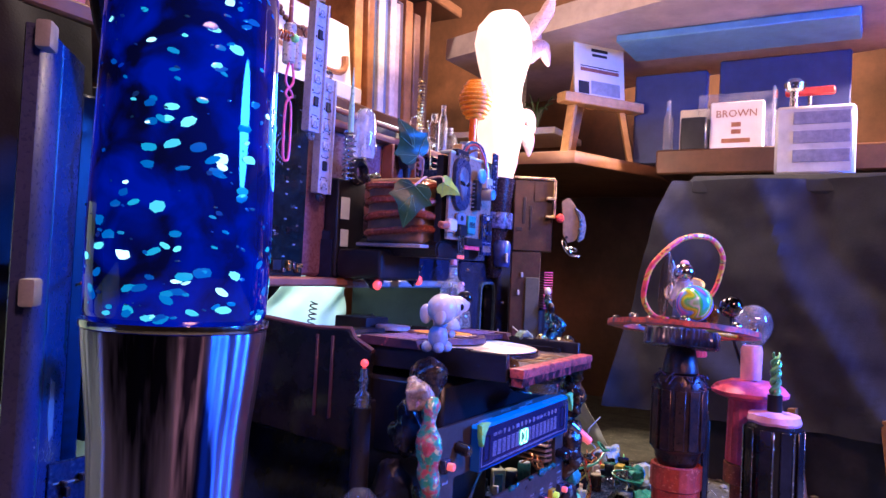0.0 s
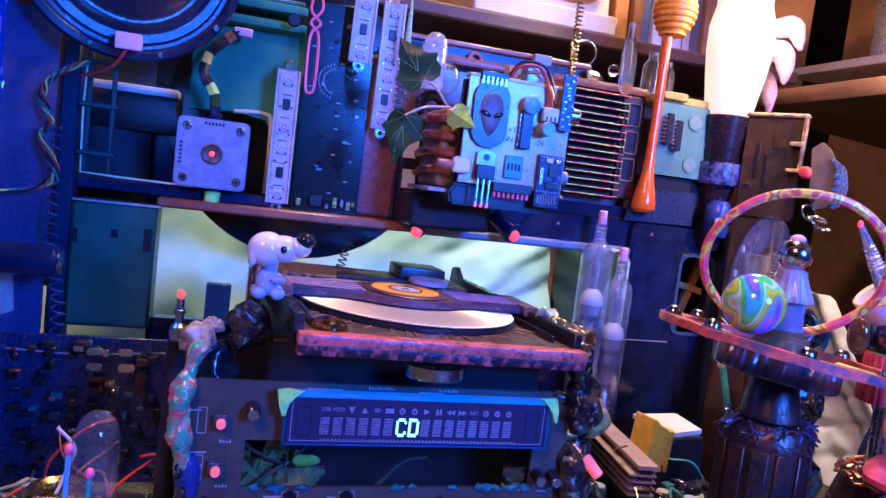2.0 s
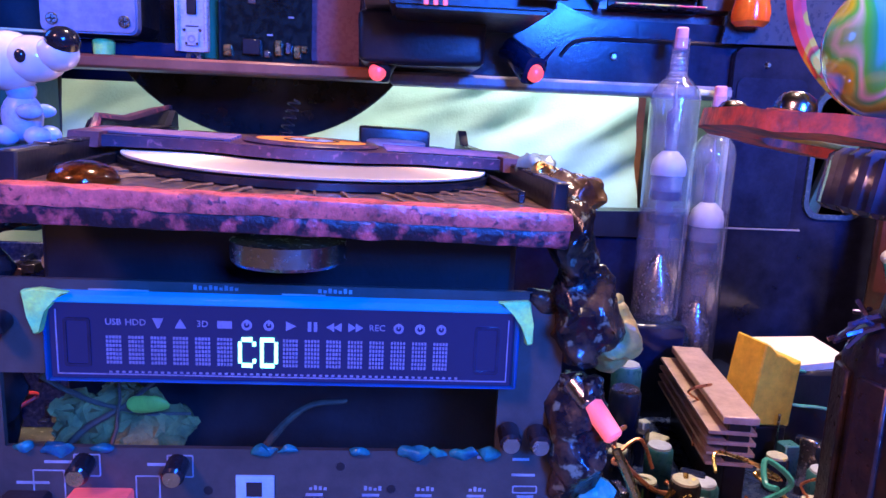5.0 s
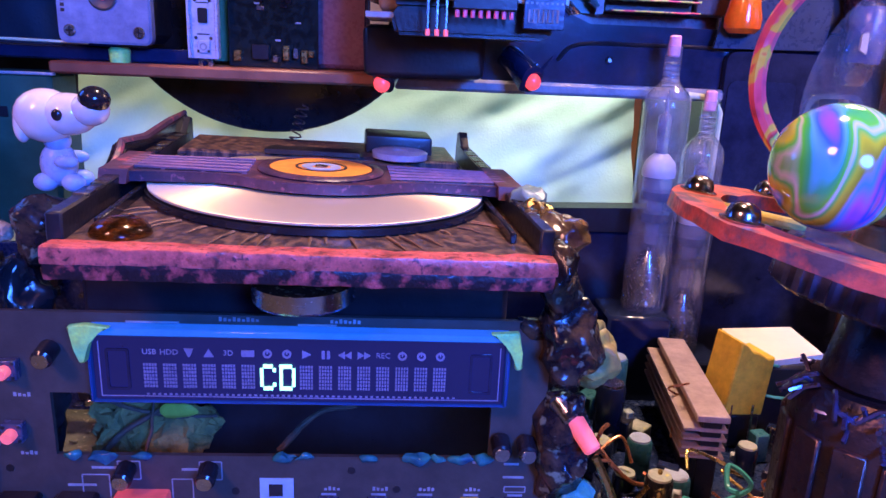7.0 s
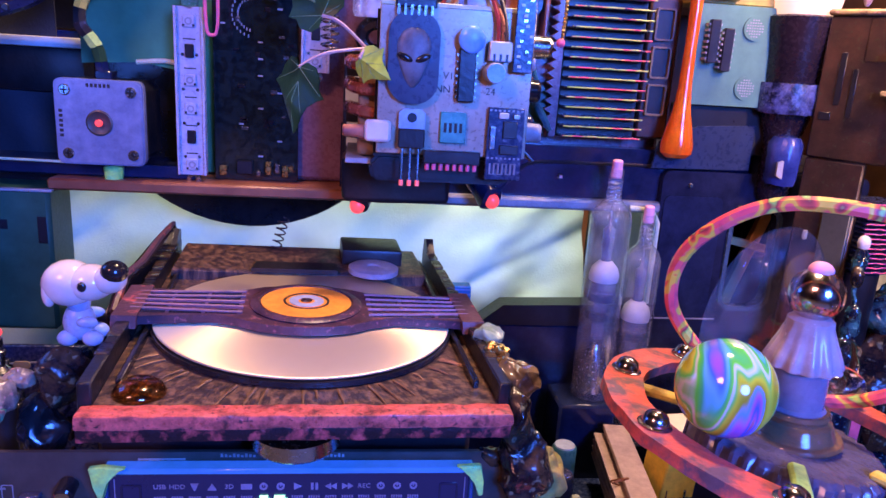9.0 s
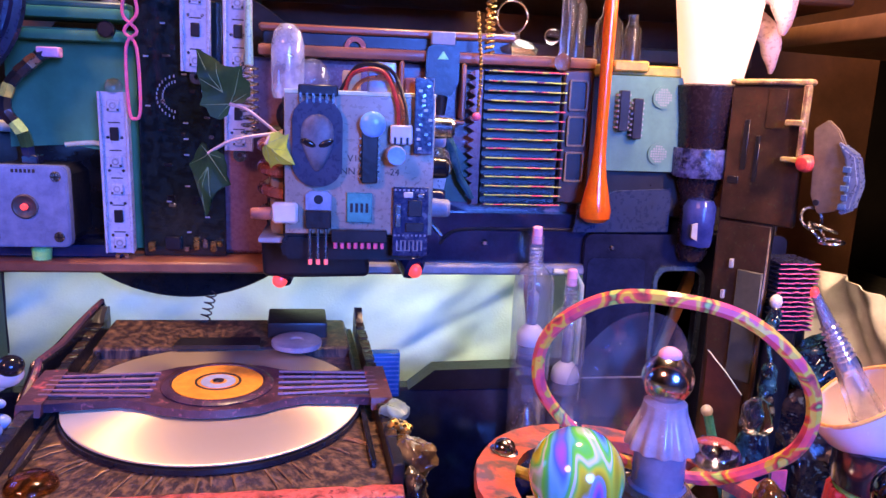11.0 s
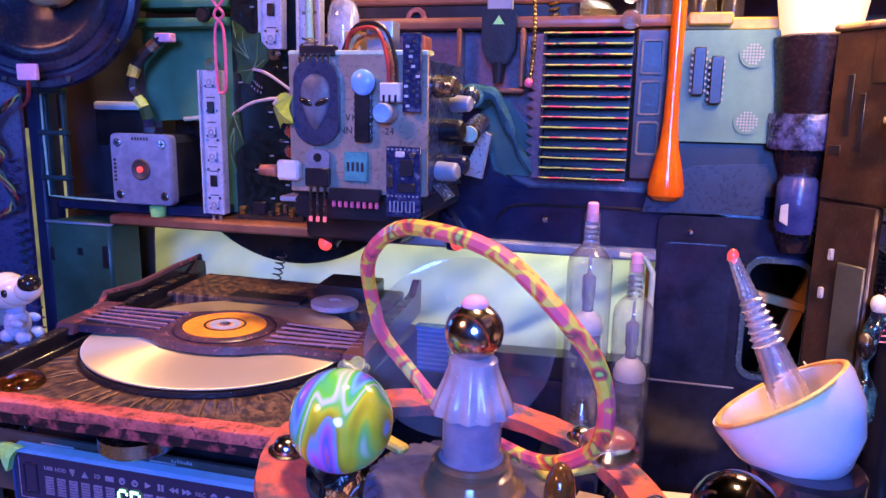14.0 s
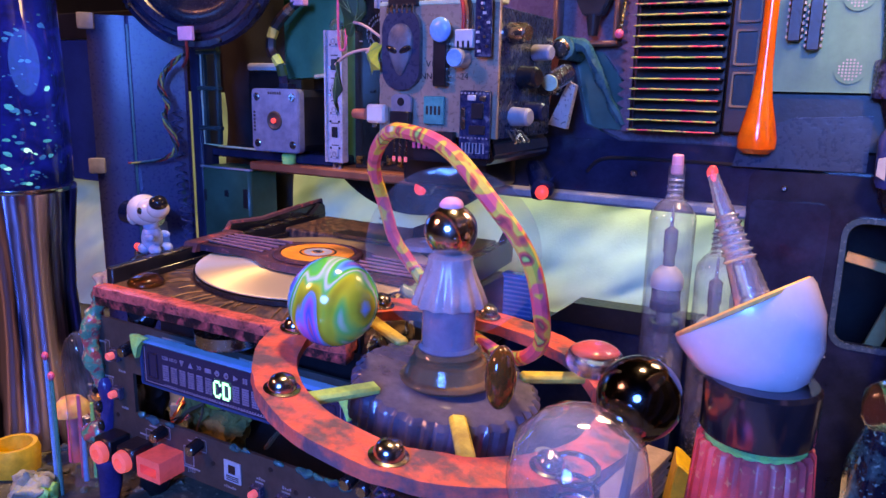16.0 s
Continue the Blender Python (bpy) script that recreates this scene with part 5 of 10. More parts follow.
        box(bm, (41.25, y - 0.075, 13.68 + 0.1 * k), (42.05, y - 0.06, 13.73 + 0.1 * k))
        part("print", bm, INK, stick)
    # added black backing that keeps the loading slot dark
    bm = bmesh.new()
    box(bm, (34.0, 24.0, 10.2), (49.6, 24.4, 20.8), 0.05)
    part("slot_dark_backing", bm, BLACK, t)
    # printed marks
    for x, z, w in ((32.4, 17.1, 1.4), (32.5, 16.5, 1.0), (35.4, 14.4, 0.9), (38.6, 13.5, 1.5), (43.35, 14.1, 0.5), (45.0, 14.1, 0.5), (46.55, 14.1, 0.5), (48.1, 14.1, 0.5), (49.6, 14.1, 0.5),
                    (39.0, 15.0, 0.8), (36.2, 15.05, 0.9), (32.3, 19.0, 0.9), (38.0, 20.12, 1.6), (43.0, 20.12, 1.2), (48.3, 15.35, 0.4), (49.4, 15.3, 0.5), (49.5, 14.8, 0.7)):
        bm = bmesh.new()
        box(bm, (x - w / 2, y - 0.02, z - 0.04), (x + w / 2, y, z + 0.04))
        part("print", bm, PRINT_WHITE, t)
    # printed outlines round the sockets and parts
    for xa, za, xb, zb in ((38.25, 13.6, 38.95, 14.65), (35.4, 13.5, 36.3, 14.8), (32.6, 17.95, 33.0, 19.15), (32.6, 15.8, 33.0, 17.0), (36.55, 14.6, 37.3, 15.3), (39.15, 14.6, 39.9, 15.3), (49.2, 14.2, 49.95, 14.45)):
        bm = bmesh.new()
        ring_plate(bm, round_rect(xa + 0.04, za + 0.04, xb - 0.04, zb - 0.04, 0.02, 1), round_rect(xa, za, xb, zb, 0.03, 1), y - 0.012, y)
        part("print", bm, PRINT_WHITE, t)
    for k, (x, z, n) in enumerate(((33.6, 17.55, 4), (33.6, 15.5, 4), (43.2, 14.25, 4), (44.8, 14.25, 4), (46.35, 14.25, 4), (47.9, 14.25, 4), (40.0, 20.2, 9), (43.4, 20.2, 7), (41.0, 13.2, 6), (45.4, 13.15, 5))):
        for i in range(n):
            bm = bmesh.new()
            box(bm, (x + 0.14 * i, y - 0.012, z), (x + 0.14 * i + 0.09, y, z + 0.14 - 0.03 * ((i * 7 + k) % 3)))
            part("print", bm, PRINT_WHITE, t)
    text_mesh("J310", 0.3, (38.75, y - 0.012, 13.35), PRINT_WHITE, t, "lettering")
    rnd = random.Random(8)
    for x in (35.2, 36.1, 37.4, 41.9, 42.6, 44.6, 46.2, 46.9, 47.7, 48.4):
        bm = bmesh.new()
        ball(bm, (x, y - 0.05, 15.5), rnd.uniform(0.16, 0.30), (1.6, 0.6, 0.7), 18)
        jitter(bm, 0.16, 2.8, x)
        part("glue_drip", bm, TEAL_GLUE, t, "turquoise dried glue")
    for x, z in ((33.2, 15.0), (40.3, 14.2), (44.1, 15.0), (48.85, 13.9), (45.6, 14.3)):
        bm = bmesh.new()
        rod(bm, (x, y + 0.01, z), (x, y - 0.015, z), 0.14, seg=12)
        part("drill_hole", bm, BLACK, t)
    t.location = (t.location.x + 0.5 * CM, t.location.y - 0.1 * CM, t.location.z + 0.45 * CM)


def slot_twigs():
    """Dry twigs and a wad of moss behind the loading slot."""
    t = thing("dry_twigs", "dry brown twigs with a yellow-green leaf lying behind the slot", "twigs", (37.5, 21.5, 13.0))
    for pts, r in ((((34.8, 20.4, 13.6), (36.2, 20.8, 15.2), (37.6, 21.2, 16.1), (39.0, 21.6, 17.4)), 0.13), (((35.2, 20.6, 17.2), (36.4, 21.0, 16.3), (37.8, 21.4, 15.7), (39.4, 21.8, 15.5)), 0.10),
                   (((36.8, 20.4, 13.4), (37.3, 20.9, 15.4), (37.4, 21.2, 17.4)), 0.08), (((41.8, 21.0, 14.6), (43.2, 21.0, 16.1), (44.6, 21.2, 16.3)), 0.14)):
        bm = bmesh.new()
        tube(bm, smooth_line(list(pts), 5), r, 7, taper=lambda u: 1 - 0.5 * u)
        jitter(bm, 0.05, 2.0, r)
        part("twig", bm, TWIG, t)
    bm = bmesh.new()
    ball(bm, (38.3, 20.9, 16.2), 0.5, (1.3, 0.25, 0.6), 16)
    jitter(bm, 0.1, 1.8, 3.0)
    part("leaf", bm, LEAF_LIGHT, t, "yellow-green leaf")
    bm = bmesh.new()
    ball(bm, (37.0, 22.4, 14.4), 1.6, (1.4, 0.7, 1.2), 64)
    jitter(bm, 0.7, 0.8, 6.0)
    jitter(bm, 0.4, 2.2, 8.0)
    jitter(bm, 0.2, 5.5, 3.0)
    thing("moss_wad", "wad of dry olive moss behind the loading slot", "moss", (37.2, 22.3, 12.6), bm, DRY_MOSS)


BUTTON_BLUE = mat("blue_grey_button_case", (0.06, 0.07, 0.13), (0.11, 0.12, 0.19), rough=0.25, metal=0.4, scale=70)
# unlit socket; glow added to hold its fluorescent salmon under blue light
SOCKET_PINK = mat("salmon_socket_glow", (0.95, 0.18, 0.15), rough=0.45, glow=(1.0, 0.10, 0.10), power=0.22)
GETTER = mat("dark_getter_mirror", (0.012, 0.014, 0.04), (0.02, 0.02, 0.06), rough=0.2, scale=60)
TWIG = mat("dry_twig_bark", (0.16, 0.085, 0.045), (0.09, 0.045, 0.025), rough=0.7, scale=140, bump=0.5)
DRY_MOSS = mat("dry_olive_moss", (0.40, 0.28, 0.07), (0.18, 0.14, 0.04), rough=0.85, scale=130, fine=700, bump=0.9)
TEAL_GLUE = mat("turquoise_glue", (0.01, 0.05, 0.12), (0.03, 0.22, 0.18), rough=0.2, scale=110, bump=0.4)
CARD_BLUE = mat("pale_sticker", (0.36, 0.50, 0.60), (0.30, 0.43, 0.55), rough=0.5, scale=40)
front_board()
slot_twigs()

# ---------------------------------------------------------------- the little planet stand
AX, AY = 57.3, 12.2


def wave_teeth(n, depth):
    return lambda a, z: depth * (1 if math.cos(a * n) > 0 else -1)


def planet_stand():
    t = thing("planet_stand", "small orrery on a ribbed black motor with a pink ring", "model stand", (AX, AY, GROUND))
    bm = bmesh.new()
    lathe(bm, [(0, 0), (2.5, 0), (2.6, 0.2), (2.6, 1.4), (2.75, 1.5), (2.75, 2.0), (2.3, 2.1), (2.2, 1.3), (0, 1.3)], (AX, AY, 10.6), 48, wave=wave_teeth(24, 0.012))
    part("base_cup", bm, RED_WORN, t, "worn red ribbed cup")
    bm = bmesh.new()
    lathe(bm, [(0, 0), (2.3, 0), (2.3, 1.2), (0, 1.2)], (AX, AY, 9.5), 32)
    part("foot", bm, NAVY, t)
    bm = bmesh.new()
    lathe(bm, [(0, 0), (1.65, 0), (1.65, 2.2), (1.78, 2.3), (1.78, 3.9), (1.6, 4.0), (1.4, 3.8), (0, 3.8)], (AX, AY, 12.0), 64, wave=wave_teeth(20, 0.012))
    part("ribbed_cap", bm, RED_WORN, t, "worn red ribbed bottle cap")
    bm = bmesh.new()
    lathe(bm, [(0, 0), (1.3, 0), (1.55, 0.5), (1.6, 0.9), (1.85, 1.2), (1.85, 5.6), (1.7, 6.2), (1.5, 6.5), (0, 6.5)], (AX, AY, 15.9), 40)
    motor = part("motor_body", bm, DARK_RUST, t, "rust-streaked dark motor armature")
    for k in range(12):
        a = 2 * math.pi * (k + 0.5) / 12
        m = Matrix.Translation((AX, AY, 0)) @ Matrix.Rotation(a, 4, "Z")
        bm = bmesh.new()
        box(bm, (1.80, -0.36, 17.2), (1.95, 0.36, 21.4), 0.05, m)
        part("lamination", bm, DARK_RUST, motor)
    bm = bmesh.new()
    for k in range(70):
        a, r, z = random.random() * 6.283, 1.5 + 0.3 * random.random(), 21.5 + 0.9 * random.random()
        c = Vector((AX + r * math.cos(a), AY + r * math.sin(a), z))
        d = Vector((random.uniform(-1, 1), random.uniform(-1, 1), random.uniform(-0.3, 0.8))).normalized() * 0.45
        tube(bm, [c - d, c + Vector((0, 0, 0.12)), c + d], 0.06, 5)
    part("winding", bm, COPPER_DARK, motor, "tangled dark winding wires")
    bm = bmesh.new()
    rod(bm, (AX, AY, 22.3), (AX, AY, 24.4), 1.3, 1.0, 20)
    part("shaft", bm, DARK_RUST, t)
    bm = bmesh.new()
    lathe(bm, [(0, 0), (2.45, 0), (2.6, 0.1), (2.6, 1.1), (2.45, 1.25), (1.9, 1.3), (0, 1.3)], (AX, AY, 24.3), 160, wave=wave_teeth(40, 0.02))
    gear = part("gear", bm, GEAR, t, "pale toothed plastic gear")
    bm = bmesh.new()
    ring_n = 64
    ring_plate(bm, [(AX + 4.15 * math.cos(2 * math.pi * k / ring_n), AY + 4.15 * math.sin(2 * math.pi * k / ring_n)) for k in range(ring_n)],
               [(AX + 5.3 * math.cos(2 * math.pi * k / ring_n), AY + 5.3 * math.sin(2 * math.pi * k / ring_n)) for k in range(ring_n)], 25.45, 25.8, "z")
    jitter(bm, 0.06, 1.2, 7.0)
    ring = part("orbit_ring", bm, PINKWORN, t, "flat ring painted worn fluorescent pink")
    for k in range(8):
        a = 2 * math.pi * (k + 0.3) / 8
        c = (AX + 4.72 * math.cos(a), AY + 4.72 * math.sin(a), 25.78)
        bm = bmesh.new()
        lathe(bm, [(0.44, 0), (0.46, 0.05), (0.36, 0.08), (0.35, 0.18), (0.29, 0.32), (0.16, 0.40), (0, 0.42)], c, 18)
        part("steel_stud", bm, STUD, ring, "domed steel stud")
    for k, mm in ((0.5, YELLOWWORN), (1.75, YELLOWWORN), (2.7, LIMEWORN), (3.4, YELLOWWORN)):
        a = 2 * math.pi * k / 4
        bm = bmesh.new()
        box(bm, (2.2, -0.22, 25.5), (4.4, 0.22, 25.75), 0.08, Matrix.Translation((AX, AY, 0)) @ Matrix.Rotation(a, 4, "Z"))
        part("spoke", bm, mm, ring)
    lean = Matrix.Translation((0, 0, (25.6 - GROUND) * CM)) @ Matrix.Rotation(radians(8.5), 4, "Y") @ Matrix.Translation((0, 0, -(25.6 - GROUND) * CM))
    gear.matrix_local, ring.matrix_local = lean, lean
    # hub with the glass cone and steel ball
    bm = bmesh.new()
    lathe(bm, [(0, 0), (1.35, 0), (1.4, 0.08), (1.35, 0.16), (1.2, 0.2), (1.05, 0.55), (0.9, 0.62), (0.92, 0.72), (0.98, 0.8), (0.92, 0.9), (0, 0.9)], (AX, AY, 25.6), 36)
    part("hub", bm, HUB, t, "stepped clear amber hub")
    bm = bmesh.new()
    lathe(bm, [(0, 0), (0.8, 0), (0.82, 0.08), (0.74, 0.16), (0.74, 1.3), (0.66, 1.4), (0, 1.4)], (AX, AY, 26.45), 40)
    part("drum", bm, DRUM, t, "blue-grey clear drum")
    bm = bmesh.new()
    lathe(bm, [(0.7, 0.05), (0.98, 0.0), (1.0, 0.06), (0.9, 0.35), (0.74, 0.75), (0.62, 1.1), (0.6, 1.3), (0.45, 1.4), (0, 1.4)], (AX, AY, 27.75), 120, wave=lambda a, z: 0.055 * math.cos(a * 13) * max(0.0, 1 - 0.7 * z))
    part("fluted_skirt", bm, SKIRT, t, "pale fluted plastic skirt")
    bm = bmesh.new()
    ball(bm, (AX, AY, 29.75), 0.72, seg=32)
    part("steel_ball", bm, BALL_STEEL, t, "polished steel ball")
    bm = bmesh.new()
    ball(bm, (AX, AY, 30.42), 0.3, (1.1, 1.1, 0.8), 14)
    part("tip", bm, HOTPINK_PALE, t)
    # marbled ball and pebbles on the spokes
    a = radians(BALL_ANGLE)
    bm = bmesh.new()
    ball(bm, (0, 0, 0), 1.25, seg=36)
    c = Vector((AX + 3.2 * math.cos(a), AY + 3.2 * math.sin(a), 27.15))
    b = thing("marbled_ball", "glossy ball marbled in green, yellow, blue and violet", "ball", tuple(c), None)
    me = bpy.data.meshes.new("sphere")
    bmesh.ops.transform(bm, matrix=Matrix.Diagonal((CM, CM, CM, 1)), verts=bm.verts)
    bm.to_mesh(me)
    bm.free()
    me.materials.append(MARBLE)
    me.shade_smooth()
    s = new("sphere", me)
    s.parent = b
    for ang, mm, sc, z, label in ((BALL_ANGLE + 195, VIOLET_GLASS, (1.0, 1.0, 0.62), 25.4, "clear violet glass pebble"), (BALL_ANGLE + 120, AMBER_SOLID, (0.42, 0.6, 0.95), 26.2, "brown amber glass egg")):
        r = 4.3 if mm is VIOLET_GLASS else 2.9
        aa = radians(ang)
        bm = bmesh.new()
        c = (AX + r * math.cos(aa), AY + r * math.sin(aa), z)
        ball(bm, c, 0.85, sc, 24)
        thing("glass_pebble", label + " on the ring of the stand", "pebble", (c[0], c[1], c[2] - 0.5), bm, mm)
    # tilted cord hoop
    hoop_m = Matrix.Translation((AX, AY, 29.3)) @ Matrix.Rotation(radians(HOOP_TURN), 4, "Z") @ Matrix.Rotation(radians(66), 4, "X")
    bm = bmesh.new()
    n = 96
    tube(bm, [hoop_m @ Vector((3.7 * math.cos(2 * math.pi * k / n), 3.4 * math.sin(2 * math.pi * k / n), 0.05 * math.sin(k * 0.45))) for k in range(n)], 0.20, 8, closed=True)
    part("hoop", bm, HOOP, t, "cord hoop painted pink and yellow")
    # thin clear lens standing on edge
    lens_m = Matrix.Translation((AX - 0.6, AY + 1.2, 28.8)) @ Matrix.Rotation(radians(202), 4, "Z") @ Matrix.Rotation(radians(86), 4, "X")
    bm = bmesh.new()
    lathe(bm, [(0, -0.08), (2.4, -0.06), (2.55, 0), (2.4, 0.06), (0, 0.08)], seg=64, m=lens_m)
    part("lens", bm, FILM, t, "clear glass lens standing on edge")
    t.location.z -= 0.5 * CM


BALL_ANGLE, HOOP_TURN = -155.0, 150.0
BALL_STEEL = mat("polished_ball_steel", (0.62, 0.54, 0.52), (0.50, 0.42, 0.42), rough=0.17, metal=1.0, scale=50, bump=0.03)
STUD = mat("dark_domed_steel", (0.40, 0.36, 0.37), (0.30, 0.27, 0.28), rough=0.2, metal=1.0, scale=60, bump=0.03)
HOTPINK_PALE = mat("pale_pink_paper", (0.90, 0.42, 0.55), (0.8, 0.35, 0.5), rough=0.6, scale=40)
RED_WORN = mat("worn_red_plastic", (0.62, 0.09, 0.06), (0.34, 0.05, 0.04), rough=0.45, scale=90, fine=400, c=(0.75, 0.25, 0.16))
DARK_RUST = mat("rusty_motor_iron", (0.035, 0.030, 0.036), (0.12, 0.06, 0.045), rough=0.32, metal=0.65, scale=80, edge=(0.4, 0.68), bump=0.4)
COPPER_DARK = mat("dark_winding", (0.10, 0.13, 0.34), (0.16, 0.10, 0.12), rough=0.22, metal=0.7, scale=150)
GEAR = mat("smoky_gear_plastic", (0.17, 0.15, 0.22), (0.08, 0.07, 0.12), rough=0.12, scale=60, bump=0.2, clear=0.3)
PINKWORN = mat("worn_pink_ring", (0.74, 0.12, 0.075), (0.14, 0.08, 0.095), rough=0.42, scale=110, edge=(0.43, 0.60), fine=500, bump=0.35)
YELLOWWORN = mat("worn_yellow_paint", (0.75, 0.58, 0.10), (0.4, 0.28, 0.06), rough=0.5, scale=120, bump=0.3)
LIMEWORN = mat("worn_lime_paint", (0.55, 0.70, 0.15), (0.2, 0.4, 0.1), rough=0.5, scale=120, bump=0.3)
HUB = mat("amber_clear_hub", (0.42, 0.25, 0.13), (0.24, 0.13, 0.08), rough=0.12, scale=40, clear=0.6, bump=0.03)
DRUM = mat("blue_grey_drum", (0.28, 0.30, 0.42), (0.20, 0.22, 0.34), rough=0.16, scale=40, clear=0.4, bump=0.04)
SKIRT = mat("pale_fluted_plastic", (0.52, 0.42, 0.44), (0.40, 0.31, 0.34), rough=0.22, scale=50, clear=0.15, bump=0.05)
FROSTED_PLASTIC = mat("frosted_plastic", (0.70, 0.68, 0.66), (0.6, 0.56, 0.55), rough=0.3, scale=40, clear=0.45, bump=0.05)
AMBER_SOLID = mat("brown_amber", (0.22, 0.085, 0.018), (0.14, 0.05, 0.012), rough=0.1, scale=50, clear=0.5, bump=0.0, coat=0.6)
planet_stand()

# ---------------------------------------------------------------- lamps
def glitter_lamp():
    x, y, z = 20.6, 22.0, GROUND
    t = thing("glitter_lamp", "tall glitter lamp with deep blue liquid and mirror-bright metal foot", "lamp", (x, y, z))
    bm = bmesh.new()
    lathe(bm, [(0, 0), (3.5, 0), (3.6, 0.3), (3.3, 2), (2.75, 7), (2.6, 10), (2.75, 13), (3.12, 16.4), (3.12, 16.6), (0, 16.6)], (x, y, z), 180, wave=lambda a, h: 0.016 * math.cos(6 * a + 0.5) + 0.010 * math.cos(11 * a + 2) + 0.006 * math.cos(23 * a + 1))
    part("foot", bm, LAMP_METAL, t, "polished metal foot with upright reflection streaks painted in")
    bm = bmesh.new()
    lathe(bm, [(2.95, 0), (3.2, 0), (3.22, 0.12), (3.2, 0.25), (2.95, 0.25), (2.95, 0)], (x, y, 26.15), 64)
    part("collar", bm, CHROME, t)
    bm = bmesh.new()
    lathe(bm, [(0, 0), (2.98, 0), (3.11, 0.3), (3.15, 3), (3.02, 10), (2.69, 18), (2.1, 26), (1.93, 27), (0, 27)], (x, y, 26.4), 64)
    part("liquid", bm, LAMP_BLUE, t, "deep blue liquid")
    bm = bmesh.new()
    flakes = random.Random(4)
    for k in range(620):
        bright = k < 190
        a = flakes.gauss(-2.3, 0.5) if bright and k % 3 else flakes.gauss(-0.55, 0.4) if bright else flakes.random() * 6.283
        h = 13.5 * flakes.random() ** 1.6 if bright else 23.5 * flakes.random()
        r = 0.012 + (3.11 + 0.013 * h if h < 3 else 3.15 - 0.0186 * (h - 3) if h < 10 else 3.02 - 0.0413 * (h - 10) if h < 18 else 2.69 - 0.0738 * (h - 18))
        s = flakes.uniform(0.10, 0.30) if bright else flakes.uniform(0.03, 0.14)
        m = Matrix.Translation((x + r * math.cos(a), y + r * math.sin(a), 26.55 + h)) @ Matrix.Rotation(a, 4, "Z") @ Matrix.Rotation(flakes.uniform(-0.2, 0.2), 4, "Y") @ Matrix.Rotation(flakes.uniform(-0.5, 0.5), 4, "X")
        n = flakes.randint(7, 10)
        flat = flakes.uniform(0.35, 0.7)
        top = bm.verts.new(m @ Vector((0.02, 0, 0)))
        vs = [bm.verts.new(m @ Vector((0, s * q * math.cos(6.283 * i / n), s * flat * q * math.sin(6.283 * i / n)))) for i in range(n) for q in (flakes.uniform(0.85, 1.15),)]
        for i in range(n):
            bm.faces.new((top, vs[i], vs[(i + 1) % n])).material_index = 1 if bright else 0
    part("glitter", bm, [GLITTER, GLITTER_BRIGHT], t, "shining cyan glitter flakes")
    lamp = bpy.data.lights.new("glitter_lamp_light", "POINT")
    lamp.energy, lamp.color, lamp.shadow_soft_size = 0.3, (0.04, 0.2, 1.0), 0.03
    new("glitter_lamp_light", lamp).location = ((x + 4.8) * CM, (y - 0.5) * CM, 0.34)


def painted_streak_metal(name, colour, dark, rough, stretch):
    """Polished metal with upright reflection streaks painted into its colour; lights also stretch lengthwise."""
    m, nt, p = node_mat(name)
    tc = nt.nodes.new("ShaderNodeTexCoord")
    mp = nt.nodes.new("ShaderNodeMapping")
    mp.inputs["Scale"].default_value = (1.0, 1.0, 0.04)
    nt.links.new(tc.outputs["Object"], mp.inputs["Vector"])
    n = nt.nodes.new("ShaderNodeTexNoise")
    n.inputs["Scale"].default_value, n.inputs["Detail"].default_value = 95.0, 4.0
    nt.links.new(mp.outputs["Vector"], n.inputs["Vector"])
    # dark and pale stripes stand in for upright reflections
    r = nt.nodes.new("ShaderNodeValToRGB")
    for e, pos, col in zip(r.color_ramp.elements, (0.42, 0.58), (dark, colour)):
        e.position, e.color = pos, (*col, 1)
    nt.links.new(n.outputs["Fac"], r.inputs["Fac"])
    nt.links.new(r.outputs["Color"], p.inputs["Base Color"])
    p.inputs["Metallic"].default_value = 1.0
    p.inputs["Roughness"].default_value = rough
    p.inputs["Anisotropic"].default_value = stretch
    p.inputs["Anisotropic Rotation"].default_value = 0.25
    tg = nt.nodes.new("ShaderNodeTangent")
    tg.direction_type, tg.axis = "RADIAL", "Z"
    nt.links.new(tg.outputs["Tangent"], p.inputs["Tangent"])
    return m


LAMP_METAL = painted_streak_metal("metal_painted_reflections", (0.44, 0.38, 0.62), (0.012, 0.012, 0.03), 0.30, 0.95)


def liquid_material():
    """Lit blue liquid, uneven in its glow."""
    m, nt, p = node_mat("glowing_blue_liquid")
    p.inputs["Base Color"].default_value = (0.003, 0.008, 0.06, 1)
    p.inputs["Roughness"].default_value = 0.04
    tc = nt.nodes.new("ShaderNodeTexCoord")
    n = nt.nodes.new("ShaderNodeTexNoise")
    n.inputs["Scale"].default_value, n.inputs["Detail"].default_value, n.inputs["Distortion"].default_value = 55.0, 4.0, 0.6
    nt.links.new(tc.outputs["Object"], n.inputs["Vector"])
    r = nt.nodes.new("ShaderNodeValToRGB")
    for e, pos, col in zip(r.color_ramp.elements, (0.40, 0.66), ((0.0, 0.0, 0.012), (0.0, 0.008, 0.34))):
        e.position, e.color = pos, (*col, 1)
    nt.links.new(n.outputs["Fac"], r.inputs["Fac"])
    nt.links.new(r.outputs["Color"], p.inputs["Emission Color"])
    p.inputs["Emission Strength"].default_value = 0.6
    return m


LAMP_BLUE = liquid_material()


